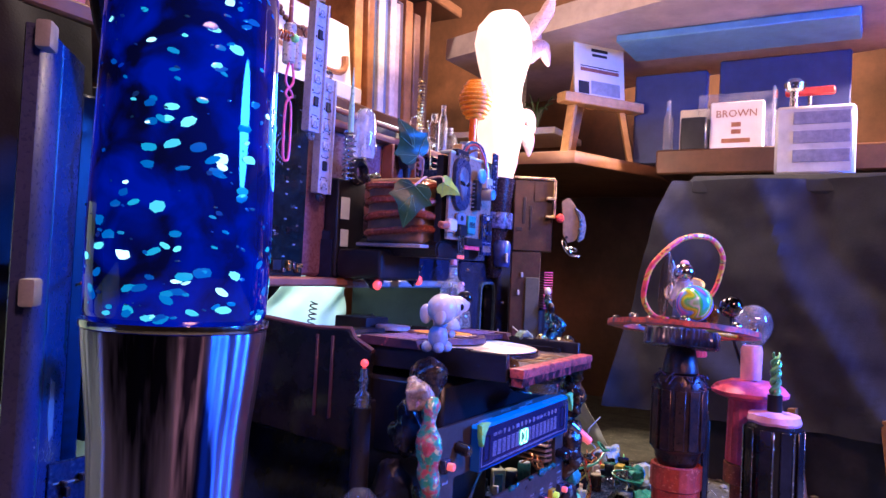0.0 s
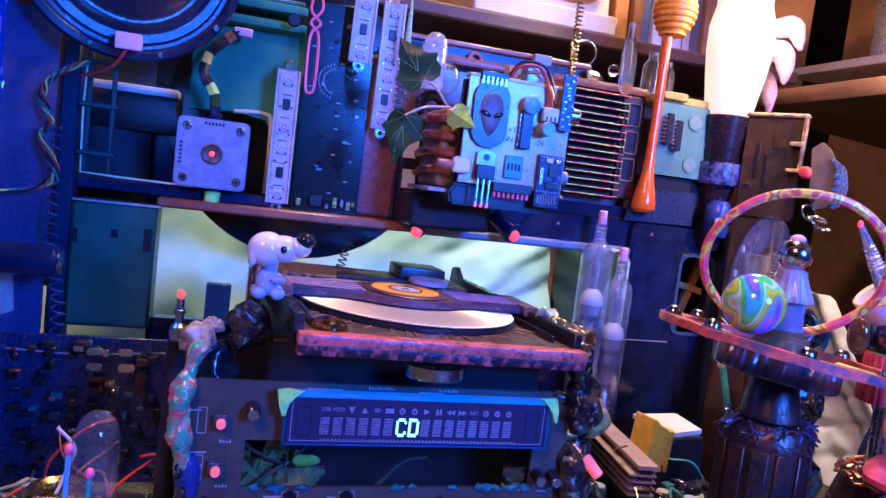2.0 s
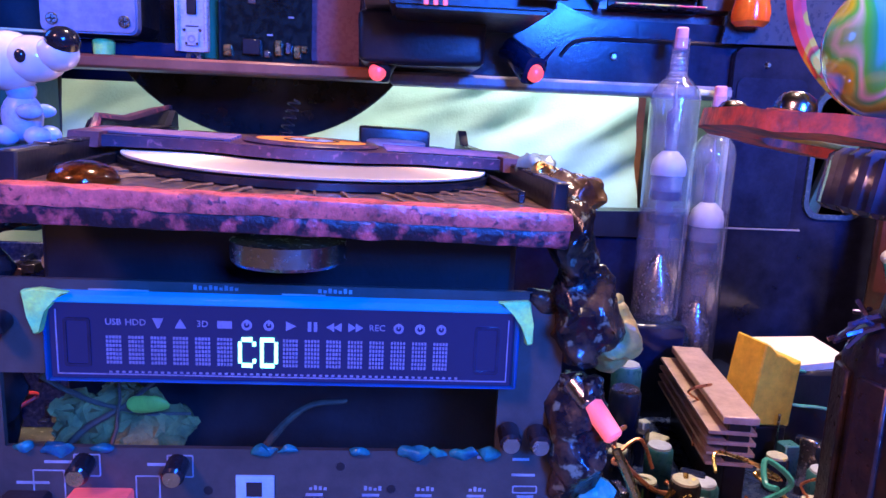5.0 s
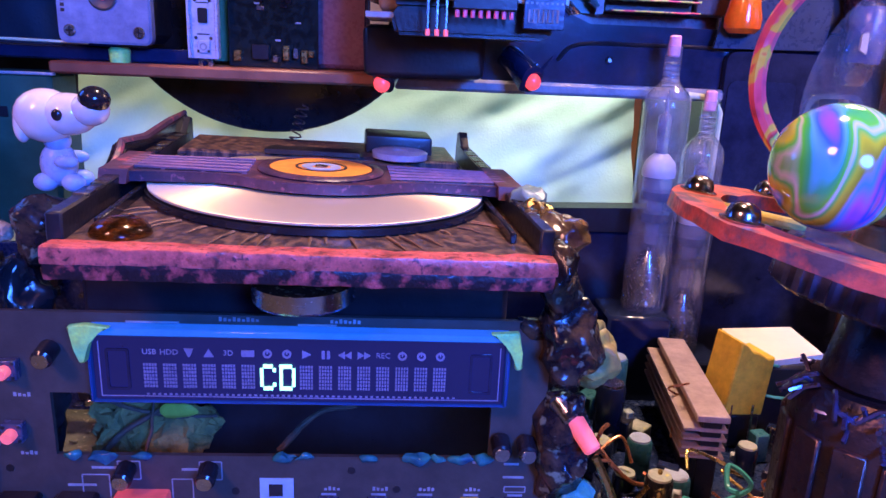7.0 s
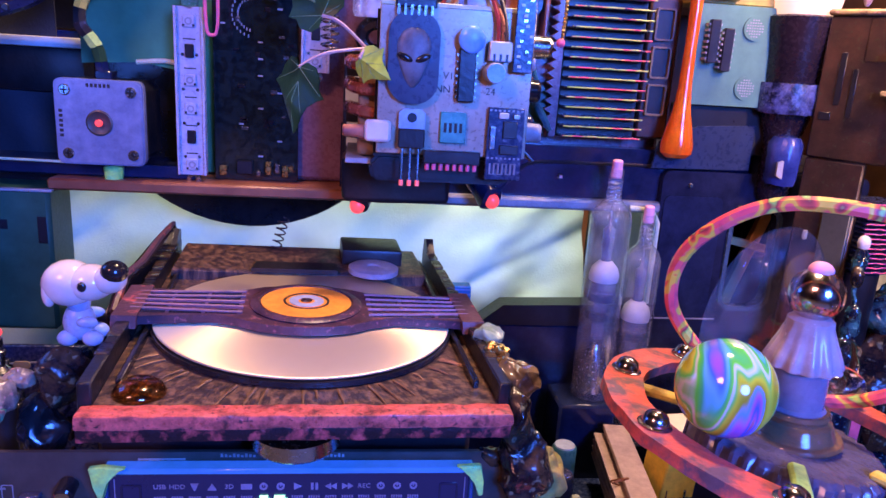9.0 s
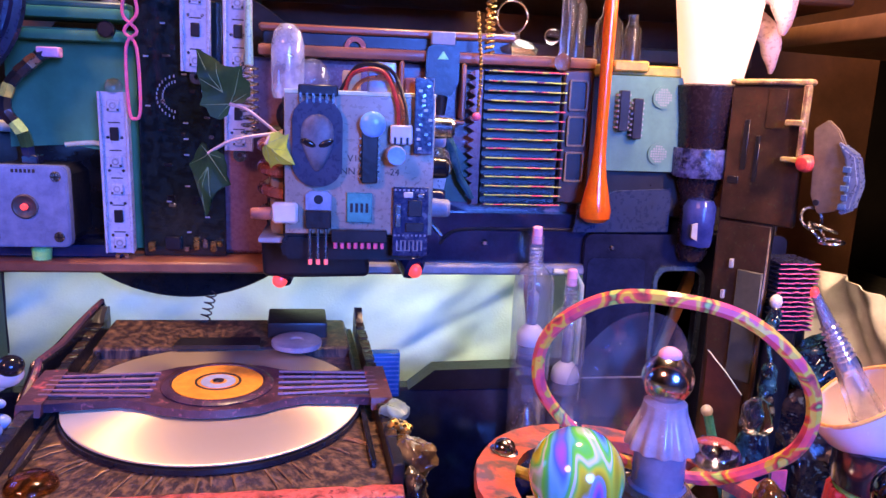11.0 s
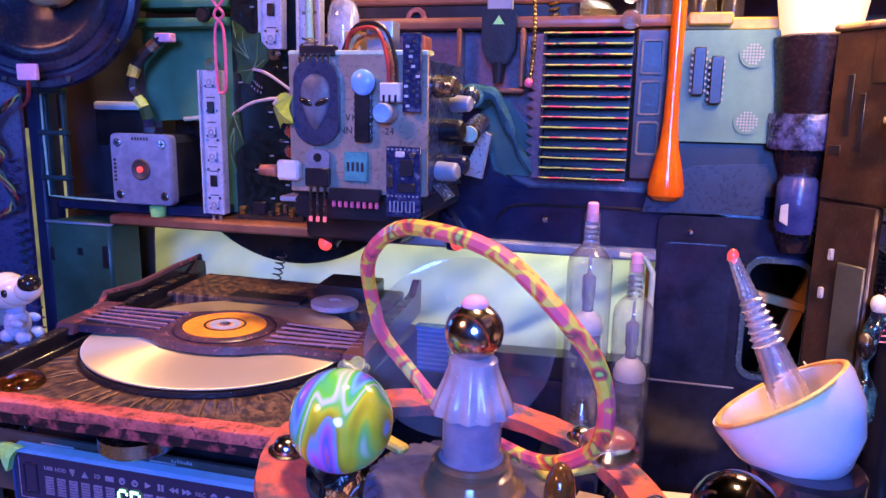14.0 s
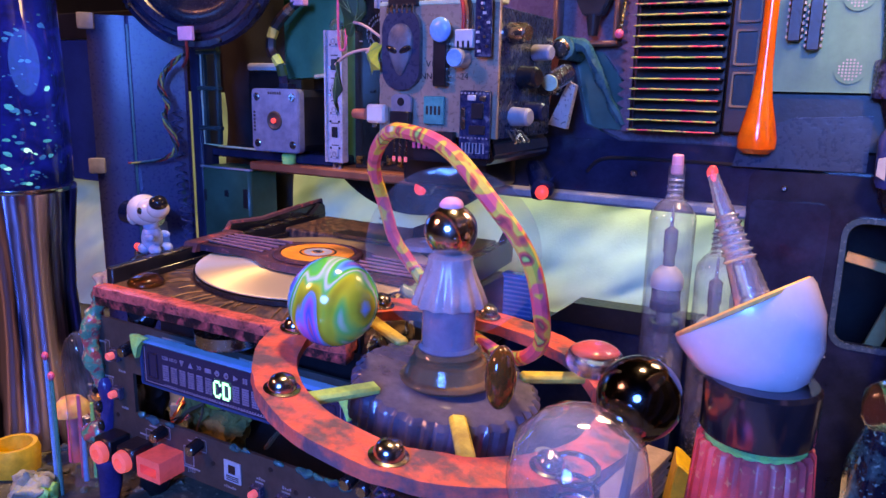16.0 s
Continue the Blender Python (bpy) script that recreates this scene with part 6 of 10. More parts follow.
def glitter_material(name, stops):
    """Foil flakes in the lamp's own light, each one catching it differently."""
    m, nt, p = node_mat(name)
    p.inputs["Roughness"].default_value = 0.2
    geo = nt.nodes.new("ShaderNodeNewGeometry")
    r = nt.nodes.new("ShaderNodeValToRGB")
    while len(r.color_ramp.elements) < len(stops):
        r.color_ramp.elements.new(0.5)
    for e, (pos, col) in zip(r.color_ramp.elements, stops):
        e.position, e.color = pos, (*col, 1)
    nt.links.new(geo.outputs["Random Per Island"], r.inputs["Fac"])
    nt.links.new(r.outputs["Color"], p.inputs["Emission Color"])
    p.inputs["Base Color"].default_value = (0.015, 0.09, 0.14, 1)
    p.inputs["Emission Strength"].default_value = 1.0
    return m


GLITTER = glitter_material("glitter_flakes", ((0.0, (0.0, 0.001, 0.02)), (0.5, (0.0, 0.002, 0.10)), (0.85, (0.0, 0.008, 0.24)), (0.96, (0.0, 0.05, 0.30)), (1.0, (0.02, 0.25, 0.42))))
GLITTER_BRIGHT = glitter_material("bright_glitter_flakes", ((0.0, (0.0, 0.03, 0.24)), (0.45, (0.0, 0.10, 0.34)), (0.72, (0.02, 0.34, 0.48)), (0.88, (0.2, 0.85, 0.95)), (1.0, (0.9, 1.6, 1.6))))
glitter_lamp()


def torch_lamp():
    x, y = 68.3, 33.2
    t = thing("torch_lamp", "glowing white glass lamp in a dark holder clamped to the panel", "lamp", (x, y, 28.0))
    bm = bmesh.new()
    lathe(bm, [(0, 0), (0.6, 0), (0.85, 0.5), (0.95, 3.6), (1.2, 4.4), (1.4, 5.2), (1.6, 8.0), (1.85, 9.9), (1.65, 10.0), (0, 9.8)], (x, y, 28.0), 32)
    part("holder", bm, HOLDER, t, "dark tapered holder")
    bm = bmesh.new()
    lathe(bm, [(1.45, 0), (1.7, 0), (1.72, 0.1), (1.72, 1.5), (1.7, 1.6), (1.45, 1.6), (1.45, 0)], (x, y, 32.9), 32)
    jitter(bm, 0.06, 1.8, 3.0)
    part("clamp_band", bm, BAND, t, "crinkled blue-black clamp band")
    bm = bmesh.new()
    box(bm, (x + 1.0, y - 1.9, 33.2), (x + 1.9, y - 1.2, 34.3), 0.1)
    part("clamp_screw", bm, BAND, t)
    bm = bmesh.new()
    lathe(bm, [(0, 0), (0.75, 0), (0.85, 0.3), (0.9, 2.2), (0.7, 2.6), (0, 2.7)], (x - 0.3, y - 1.0, 29.1), 24)
    jitter(bm, 0.08, 1.4, 6.0)
    foot = part("lamp_foot", bm, FOOT_BLUE, t, "glossy dark blue lamp foot")
    bm = bmesh.new()
    slab(bm, [(x - 1.1, 29.7), (x - 0.75, 29.5), (x - 0.8, 30.5), (x - 1.1, 30.4)], y - 1.95, y - 1.8)
    part("pale_patch", bm, GREY, foot)
    bm = bmesh.new()
    prof = [(0, 0), (1.55, 0), (1.7, 0.5), (2.1, 3.0), (2.35, 5.0), (2.3, 6.6), (1.9, 8.2), (2.0, 9.5), (2.6, 11.8), (2.9, 13.6), (2.6, 15.4), (1.6, 16.8), (0, 17.2)]
    lathe(bm, prof, (x, y, 37.9), 40, wave=lambda a, z: 0.05 * math.cos(3 * a + z * 0.4))
    part("glass_shade", bm, SHADE_WHITE, t, "glowing white glass shade")
    arms = (((-30, 2.0, 43.2), (-35, 3.2, 42.6), (-38, 3.4, 40.6), 0.75), ((-20, 2.2, 44.6), (-25, 3.6, 44.9), (-30, 4.3, 43.2), 0.7), ((-45, 2.4, 50.4), (-40, 4.2, 52.0), (-38, 5.2, 50.2), 0.8),
            ((-20, 2.6, 52.0), (-15, 4.4, 54.2), (-12, 6.2, 53.4), 0.8), ((-60, 2.6, 52.6), (-60, 4.2, 55.2), (-58, 4.8, 57.0), 0.7), ((0, 2.0, 41.8), (0, 3.2, 40.6), (2, 3.6, 38.8), 0.6))
    for pts in arms:
        line = smooth_line([(x + r * math.cos(radians(a)), y + r * math.sin(radians(a)), zz) for a, r, zz in pts[:3]], 6)
        bm = bmesh.new()
        tube(bm, line, pts[3], 10, taper=lambda u: 0.55 + 0.75 * math.sin(math.pi * min(1.0, 0.15 + 0.8 * u)) - 0.5 * u)
        jitter(bm, 0.12, 1.4, pts[3])
        part("coral_arm", bm, PETAL, t, "pale pink coral-like arm")
    lamp = bpy.data.lights.new("torch_lamp_light", "POINT")
    lamp.energy, lamp.color, lamp.shadow_soft_size = 1.0, (1.0, 0.70, 0.48), 0.03
    new("torch_lamp_light", lamp).location = ((x - 0.2) * CM, (y - 4.2) * CM, 0.45)
    # added fill spot behind the casing, brightens the backdrop cloth; not the torch lamp
    back = bpy.data.lights.new("backdrop_fill_spot", "SPOT")
    back.energy, back.color, back.shadow_soft_size = 3.0, (0.82, 1.0, 0.95), 0.06
    back.spot_size, back.spot_blend = radians(120), 0.6
    new("backdrop_fill_spot", back).matrix_world = look(((x - 6.0) * CM, (y + 8.0) * CM, 0.45), (0.52, 0.46, 0.20))


HOLDER = mat("dark_lamp_holder", (0.010, 0.006, 0.012), (0.020, 0.011, 0.016), rough=0.26, scale=20)
BAND = mat("crinkled_band", (0.006, 0.008, 0.03), (0.07, 0.09, 0.26), rough=0.25, scale=160, edge=(0.4, 0.6), bump=0.5)
FOOT_BLUE = mat("dark_blue_lacquer", (0.01, 0.02, 0.12), (0.03, 0.05, 0.22), rough=0.2, scale=60, bump=0.3)
PETAL = mat("pale_pink_petal", (0.62, 0.42, 0.42), (0.5, 0.32, 0.34), rough=0.3, scale=60, clear=0.2)
torch_lamp()

# ---------------------------------------------------------------- things on the back panel
def stepper_motor():
    x, z, y = 32.2, 30.55, 32.8
    t = thing("stepper_motor", "square stepper motor with a silver-blue face and red shaft", "motor", (x, y + 1.5, 28.3))
    bm = bmesh.new()
    slab(bm, [(x - 2.05, z - 1.6), (x - 1.6, z - 2.05), (x + 1.6, z - 2.05), (x + 2.05, z - 1.6), (x + 2.05, z + 1.6), (x + 1.6, z + 2.05), (x - 1.6, z + 2.05), (x - 2.05, z + 1.6)], y + 0.55, y + 3.3)
    part("body", bm, BLACK, t, "black laminated body")
    bm = bmesh.new()
    slab(bm, round_rect(x - 2.1, z - 2.1, x + 2.1, z + 2.1, 0.35, 4), y, y + 0.55)
    bmesh.ops.bevel(bm, geom=[e for e in bm.edges if all(v.co.y < y + 0.01 for v in e.verts)], offset=0.08, segments=2, affect="EDGES")
    face = part("face_plate", bm, MOTOR_FACE, t, "worn silver-blue face plate")
    bm = bmesh.new()
    lathe(bm, [(0.0, 0), (0.64, 0), (0.64, 0.06), (0.56, 0.09), (0.5, 0.05), (0, 0.05)], seg=28, m=frame_to((x, y, z), (x, y - 0.1, z)))
    part("shaft_ring", bm, PCB_GREY, face)
    # shaft tip is no lamp, its red glow is added
    bm = bmesh.new()
    rod(bm, (x, y, z), (x, y - 0.24, z), 0.17, seg=16)
    part("shaft", bm, RED_GLOW, face, "red shaft tip")
    for dx in (-1.55, 1.55):
        for dz in (-1.55, 1.55):
            bm = bmesh.new()
            lathe(bm, [(0, 0), (0.27, 0), (0.27, 0.06), (0.22, 0.1), (0, 0.1)], seg=14, m=frame_to((x + dx, y, z + dz), (x + dx, y - 0.1, z + dz)))
            box(bm, (x + dx - 0.17, y - 0.115, z + dz - 0.03), (x + dx + 0.17, y - 0.1, z + dz + 0.03), mi=1)
            box(bm, (x + dx - 0.03, y - 0.115, z + dz - 0.17), (x + dx + 0.03, y - 0.1, z + dz + 0.17), mi=1)
            part("screw", bm, [STEEL, BLACK], face)
    bm = bmesh.new()
    for k in range(6):
        box(bm, (x - 0.55 + 0.2 * k, y - 0.01, z + 1.72), (x - 0.42 + 0.2 * k, y, z + 1.9))
        box(bm, (x - 1.9, y - 0.01, z - 0.75 + 0.24 * k), (x - 1.72, y, z - 0.6 + 0.24 * k))
    part("print", bm, INK, face)
    bm = bmesh.new()
    box(bm, (x - 0.4, y + 0.9, z + 2.05), (x + 0.4, y + 1.8, z + 2.5), 0.05)
    part("plug", bm, NAVY, t)
    bm = bmesh.new()
    rod(bm, (32.4, 33.9, 28.3), (32.4, 33.9, 27.4), 0.5, 0.45, 16)
    part("foot", bm, LIME, t, "pale green foot")
    c = thing("ribbon_cable", "flat cable wrapped in coloured tape with a pink plug", "cable", (32.0, 34.0, 33.1))
    line = smooth_line([(32.1, 34.0, 33.0), (32.0, 33.7, 34.2), (31.3, 33.6, 35.3), (31.5, 33.8, 36.6), (32.4, 34.0, 37.6), (33.1, 34.2, 38.2)], 6)
    cols = [NAVY, LEAF, LIMEWORN, DARK_RUST, BLACK, YELLOWWORN, BLACK, DARK_RUST, COPPER, BLACK]
    n = len(line)
    for k, mm in enumerate(cols):
        a, b = int(k * (n - 1) / len(cols)), int((k + 1) * (n - 1) / len(cols))
        bm = bmesh.new()
        tube(bm, line[a:b + 1], 0.33, 6)
        jitter(bm, 0.05, 2.5, k)
        part("tape_band", bm, mm, c)
    bm = bmesh.new()
    box(bm, (32.8, 33.9, 38.0), (33.9, 34.5, 38.5), 0.06)
    part("plug", bm, HOTPINK_PALE, c)


MOTOR_FACE = mat("motor_face", (0.25, 0.28, 0.40), (0.18, 0.21, 0.32), rough=0.4, metal=0.3, scale=70, fine=420, bump=0.12)
stepper_motor()


def led_strip(x, z0, z1, y, lean=0.0, dark=True):
    t = thing("led_strip", "white light strip with square chips in a clear channel", "light strip", (x, y + 0.3, z0), group="light strips on the panel")
    m = Matrix.Translation((x, y, z0)) @ Matrix.Rotation(radians(lean), 4, "Y")
    h = z1 - z0
    bm = bmesh.new()
    slab(bm, round_rect(-0.68, 0.35, 0.68, h - 0.5, 0.1, 2), 0.0, 0.5, "y", m)
    part("channel", bm, STRIP_WHITE, t)
    for dx in (-0.66, 0.66):
        bm = bmesh.new()
        box(bm, (dx - 0.07, -0.2, 0.35), (dx + 0.07, 0.02, h - 0.5), 0.03, m)
        part("lip", bm, STRIP_WHITE, t)
    n = 6
    for k in range(n):
        z = 0.9 + (h - 2.1) * k / (n - 1)
        bm = bmesh.new()
        if k % 3 == 1:
            box(bm, (-0.22, -0.14, z - 0.34), (0.22, 0.0, z + 0.34), 0.04, m)
            part("resistor", bm, BLACK, t)
        else:
            box(bm, (-0.30, -0.12, z - 0.30), (0.30, 0.0, z + 0.30), 0.04, m)
            chip = part("chip", bm, STRIP_WHITE, t)
            bm = bmesh.new()
            lathe(bm, [(0.10, 0), (0.19, 0), (0.19, 0.03), (0.10, 0.03), (0.10, 0)], seg=14, m=m @ frame_to((0, -0.12, z), (0, -0.16, z)))
            part("die", bm, GREY, chip)
            bm = bmesh.new()
            for dx in (-0.24, 0.24):
                box(bm, (dx - 0.05, -0.14, z - 0.26), (dx + 0.05, -0.115, z - 0.14), 0.0, m)
            part("contact", bm, INK, chip)
    for k in range(4):
        z = 1.3 + (h - 2.4) * k / 4
        for dx in (-0.36, 0.34):
            bm = bmesh.new()
            rod(bm, m @ Vector((dx, 0.02, z)), m @ Vector((dx, -0.05, z)), 0.10, 0.08, 10)
            part("solder_dot", bm, STEEL, t)
    bm = bmesh.new()
    for k in range(5):
        z = 1.45 + (h - 2.1) * k / 5
        box(bm, (-0.3, -0.01, z), (0.3, 0.0, z + 0.06), 0.0, m)
    part("print", bm, INK, t)
    bm = bmesh.new()
    lathe(bm, [(0.14, 0), (0.36, 0), (0.36, 0.2), (0.14, 0.2), (0.14, 0)], seg=16, m=m @ frame_to((0, 0.35, 0.1), (0, 0.1, 0.1)))
    part("end_lug", bm, STEEL, t)
    bm = bmesh.new()
    ball(bm, m @ Vector((0, 0.25, h - 0.25)), 0.45, seg=16)
    part("end_bead", bm, FROST, t, "clear round end bead")


STRIP_WHITE = mat("strip_plastic", (0.56, 0.56, 0.62), (0.44, 0.44, 0.52), rough=0.3, scale=50, clear=0.1, bump=0.05)
led_strip(36.35, 27.6, 36.9, 34.0)
led_strip(40.6, 37.2, 47.0, 33.6, 1.0)
led_strip(42.6, 33.2, 42.3, 34.2, 0.5)


def black_board():
    t = thing("black_circuit_board", "tall glossy black circuit board standing on the ledge", "circuit board", (39.5, 34.8, 27.6))
    bm = bmesh.new()
    box(bm, (37.3, 34.9, 27.6), (41.7, 35.1, 41.2), 0.04)
    part("board", bm, PCB_DARK, t)
    rnd = random.Random(3)
    for k in range(26):
        x, z = rnd.uniform(37.6, 41.3), rnd.uniform(30, 40.8)
        bm = bmesh.new()
        box(bm, (x, 34.83, z), (x + rnd.uniform(0.15, 0.4), 34.9, z + rnd.uniform(0.1, 0.3)), 0.02)
        part("chip", bm, BLACK_GLOSS if k % 3 else STEEL, t)
    for x, z, w, h, mm in ((37.6, 27.9, 0.35, 0.5, GOLD), (38.5, 28.0, 0.8, 0.7, BLACK), (40.0, 28.0, 0.3, 0.7, GOLD), (40.5, 28.1, 0.25, 0.5, STEEL), (40.9, 27.9, 0.3, 0.6, GOLD), (41.25, 28.2, 0.25, 0.3, GOLD), (39.5, 27.9, 0.25, 0.3, STEEL)):
        bm = bmesh.new()
        box(bm, (x, 34.6, z), (x + w, 34.9, z + h), 0.03)
        part("component", bm, mm, t)
    bm = bmesh.new()
    for k in range(14):
        x, z = rnd.choice((37.7, 38.6, 39.6, 40.6)), 28.9 + 0.85 * k
        box(bm, (x, 34.885, z), (x + 0.26, 34.9, z + 0.09))
    for k in range(14):
        a = radians(100 + 12 * k)
        for r in (0.8, 1.1):
            c, s = math.cos(a), math.sin(a)
            box(bm, (39.4 + r * c - 0.03, 34.885, 36.2 + r * s - 0.03), (39.4 + r * c + 0.03, 34.9, 36.2 + r * s + 0.12))
    part("print", bm, PRINT_WHITE, t)
    # bent pink wire clip in front of it
    c = thing("wire_clip", "bent pink wire loop hanging from a clear clamp", "clip", (37.6, 33.2, 35.0))
    bm = bmesh.new()
    tube(bm, smooth_line([(37.5, 33.2, 41.6), (37.25, 33.2, 40.2), (37.9, 33.2, 39.4), (37.35, 33.2, 38.6), (37.35, 33.2, 35.6), (37.6, 33.2, 35.1), (37.9, 33.2, 35.6),
                          (37.85, 33.2, 38.6), (37.3, 33.2, 39.4), (37.95, 33.2, 40.3), (37.7, 33.2, 41.6)], 5), 0.09, 6)
    part("loop", bm, HOTPINK, c)
    bm = bmesh.new()
    rod(bm, (37.6, 33.4, 41.4), (37.6, 33.4, 44.0), 0.42, 0.42, 16)
    rod(bm, (38.4, 33.4, 41.2), (38.4, 33.4, 43.4), 0.3, 0.3, 14)
    part("clear_tube", bm, FROSTED_PLASTIC, c)
    bm = bmesh.new()
    rod(bm, (37.6, 33.4, 44.0), (37.6, 33.4, 47.5), 0.16, 0.1, 10)
    part("rod", bm, RUST, c)


black_board()


def speaker_drum():
    """The big round part at the top left: a dark speaker with a toy nose pushed through its middle."""
    c = Vector((27.2, 30.8, 41.3))
    n = Vector((0.30, -1.0, -0.06)).normalized()
    t = thing("speaker", "round dark speaker with a blue sheen and a pink tag", "speaker", (27.2, 32.5, 35.0))
    m = frame_to(c - n * 0.0, c + n)
    bm = bmesh.new()
    lathe(bm, [(0, -1.6), (4.0, -1.6), (5.7, -0.9), (6.1, -0.4), (6.2, 0.0), (6.05, 0.3), (5.7, 0.38), (5.5, 0.2), (5.3, 0.2), (5.15, 0.34), (4.7, 0.3), (4.5, 0.0)], seg=72, m=m)
    part("rim", bm, SPEAKER_RIM, t)
    bm = bmesh.new()
    lathe(bm, [(4.5, 0.0), (4.3, 0.14), (4.0, 0.2), (3.7, 0.1), (3.4, -0.1), (2.6, -0.6), (1.6, -1.0), (0, -1.1)], seg=72, m=m)
    part("cone", bm, SPEAKER_CONE, t)
    for k in range(10):
        a = 2 * math.pi * k / 10
        bm = bmesh.new()
        rod(bm, m @ Vector((5.85 * math.cos(a), 5.85 * math.sin(a), 0.3)), m @ Vector((5.85 * math.cos(a), 5.85 * math.sin(a), 0.5)), 0.18, seg=8)
        part("rim_stud", bm, BLACK, t)
    bm = bmesh.new()
    lathe(bm, [(1.7, -0.9), (1.7, -0.2), (1.5, 0.2), (1.1, 0.5), (0.7, 0.6), (0.6, 0.5), (0, 0.5)], seg=32, m=Matrix.Translation((1.3, -0.4, 0)) @ m)
    part("centre_cap", bm, HUBGOLD, t, "tan centre cap splashed with pink")
    o = thing("nose_cone", "tapered orange-pink screw tip poking out of the speaker", "cone", tuple(c + n * 0.6))
    tip = Vector((32.3, 28.0, 40.8))
    base = c + n * 0.6 + Vector((1.3, -0.4, 0))
    mm = frame_to(base, tip)
    ln = (tip - base).length
    bm = bmesh.new()
    lathe(bm, [(0, 0), (0.85, 0.0), (0.8, ln * 0.3), (0.6, ln * 0.55), (0.5, ln * 0.72), (0, ln * 0.72)], seg=20, m=mm)
    part("body", bm, SPLASHTAN, o)
    for k in range(3):
        f = ln * (0.35 + 0.08 * k)
        bm = bmesh.new()
        lathe(bm, [(0.7, f), (0.86, f + 0.05), (0.86, f + 0.14), (0.7, f + 0.18)], seg=20, m=mm)
        part("wire_turn", bm, GOLD, o)
    bm = bmesh.new()
    tube(bm, [mm @ p for p in coil((0, 0, ln * 0.72), (0, 0, ln * 0.95), 0.24, 5)], 0.07, 5)
    part("spring", bm, COPPER, o)
    bm = bmesh.new()
    ball(bm, tip, 0.24, seg=12)
    part("tip", bm, LIME, o)
    g = thing("paper_tag", "small pink folded paper tag on the speaker rim", "tag", (27.3, 29.6, 35.6))
    bm = bmesh.new()
    box(bm, (26.8, 29.7, 35.6), (28.2, 29.95, 36.5), 0.06)
    part("paper", bm, HOTPINK_PALE, g)


SPEAKER_RIM = mat("speaker_rubber", (0.005, 0.006, 0.02), (0.014, 0.016, 0.05), rough=0.30, scale=60, bump=0.25, worn=0.4)
SPEAKER_CONE = mat("speaker_cone", (0.012, 0.012, 0.025), (0.04, 0.03, 0.035), rough=0.25, scale=25, bump=0.15)
HUBGOLD = mat("tan_splashed_cap", (0.42, 0.26, 0.12), (0.02, 0.014, 0.02), rough=0.4, scale=75, edge=(0.48, 0.54), c=(0.5, 0.12, 0.2))
SPLASHTAN = mat("tan_pink_cone", (0.72, 0.38, 0.26), (0.75, 0.22, 0.22), rough=0.45, scale=90, bump=0.25)
speaker_drum()


def leaf(x, y, z, size, turn, tilt, pitch, fold, material, label, stem):
    """A broad pointed ivy leaf, folded along its middle vein, on a thin stalk."""
    out = [(0.0, 0.0), (0.22, -0.14), (0.46, -0.10), (0.62, 0.10), (0.60, 0.30), (0.74, 0.46), (0.54, 0.56), (0.36, 0.74), (0.26, 0.98), (0.10, 1.24), (0.0, 1.42)]
    spine = [0.0, 0.06, 0.14, 0.24, 0.36, 0.50, 0.64, 0.80, 1.00, 1.24, 1.42]
    m = Matrix.Translation((x, y, z)) @ Matrix.Rotation(radians(turn), 4, "Z") @ Matrix.Rotation(radians(pitch), 4, "X") @ Matrix.Rotation(radians(tilt), 4, "Y") @ Matrix.Diagonal((size, size, size, 1))
    bm = bmesh.new()
    def at(u, v, off):
        return (u, off + fold * abs(u) + 0.10 * (v - 0.6) ** 2 + 0.05 * math.sin(6 * v + 3 * u), v)
    for off in (0.0, 0.03):
        for side in (-1, 1):
            rows = []
            for (e, f), c in zip(out, spine):
                rows.append([bm.verts.new(at(side * e * q, c + (f - c) * q, off)) for q in (0.0, 0.33, 0.67, 1.0)])
            for p0, p1 in zip(rows, rows[1:]):
                for i in range(3):
                    quad = (p0[i], p0[i + 1], p1[i + 1], p1[i])
                    bm.faces.new(quad)
    bmesh.ops.remove_doubles(bm, verts=bm.verts, dist=1e-4)
    bmesh.ops.transform(bm, matrix=m, verts=bm.verts)
    t = thing("ivy_leaf", label, "leaf", (x, y, z), group="leaves beside the board")
    blade = part("blade", bm, material, t)
    bm = bmesh.new()
    a = m @ Vector((0, 0.02, 0.0))
    tube(bm, smooth_line([a, a.lerp(Vector(stem), 0.4) + Vector((0, -0.3, 0.25)), Vector(stem)], 6), 0.075, 6)
    part("stalk", bm, STALK, t, "pale pink stalk")
    ends = [(0.0, 1.36)] + [(s * e, f) for s in (-1, 1) for e, f in ((0.44, -0.04), (0.66, 0.42), (0.28, 0.86))]
    for e, f in ends:
        bm = bmesh.new()
        base = 0.0 if f < 0.5 else 0.3
        tube(bm, [m @ Vector(at(e * q, base * (1 - q) + f * q, -0.012)) for q in (0.0, 0.33, 0.67, 1.0)], 0.012 * size, 4, taper=lambda u: 1 - 0.6 * u)
        part("vein", bm, VEIN, blade)


STALK = mat("pale_pink_stalk", (0.62, 0.40, 0.36), (0.5, 0.3, 0.26), rough=0.45)
leaf(43.3, 26.7, 36.1, 2.0, -27, -36, 4, 0.14, LEAF, "dark green ivy leaf with pale veins beside the board", (45.2, 27.6, 34.9))
leaf(42.4, 26.3, 34.0, 2.05, -48, 192, 0, 0.14, LEAF, "dark green ivy leaf with pale veins hanging before the bobbin", (45.2, 27.2, 34.9))
leaf(44.9, 25.6, 34.5, 1.15, -30, 118, -4, 0.5, LEAF_LIGHT, "small yellow-green leaf at the edge of the board", (45.6, 27.2, 34.9))


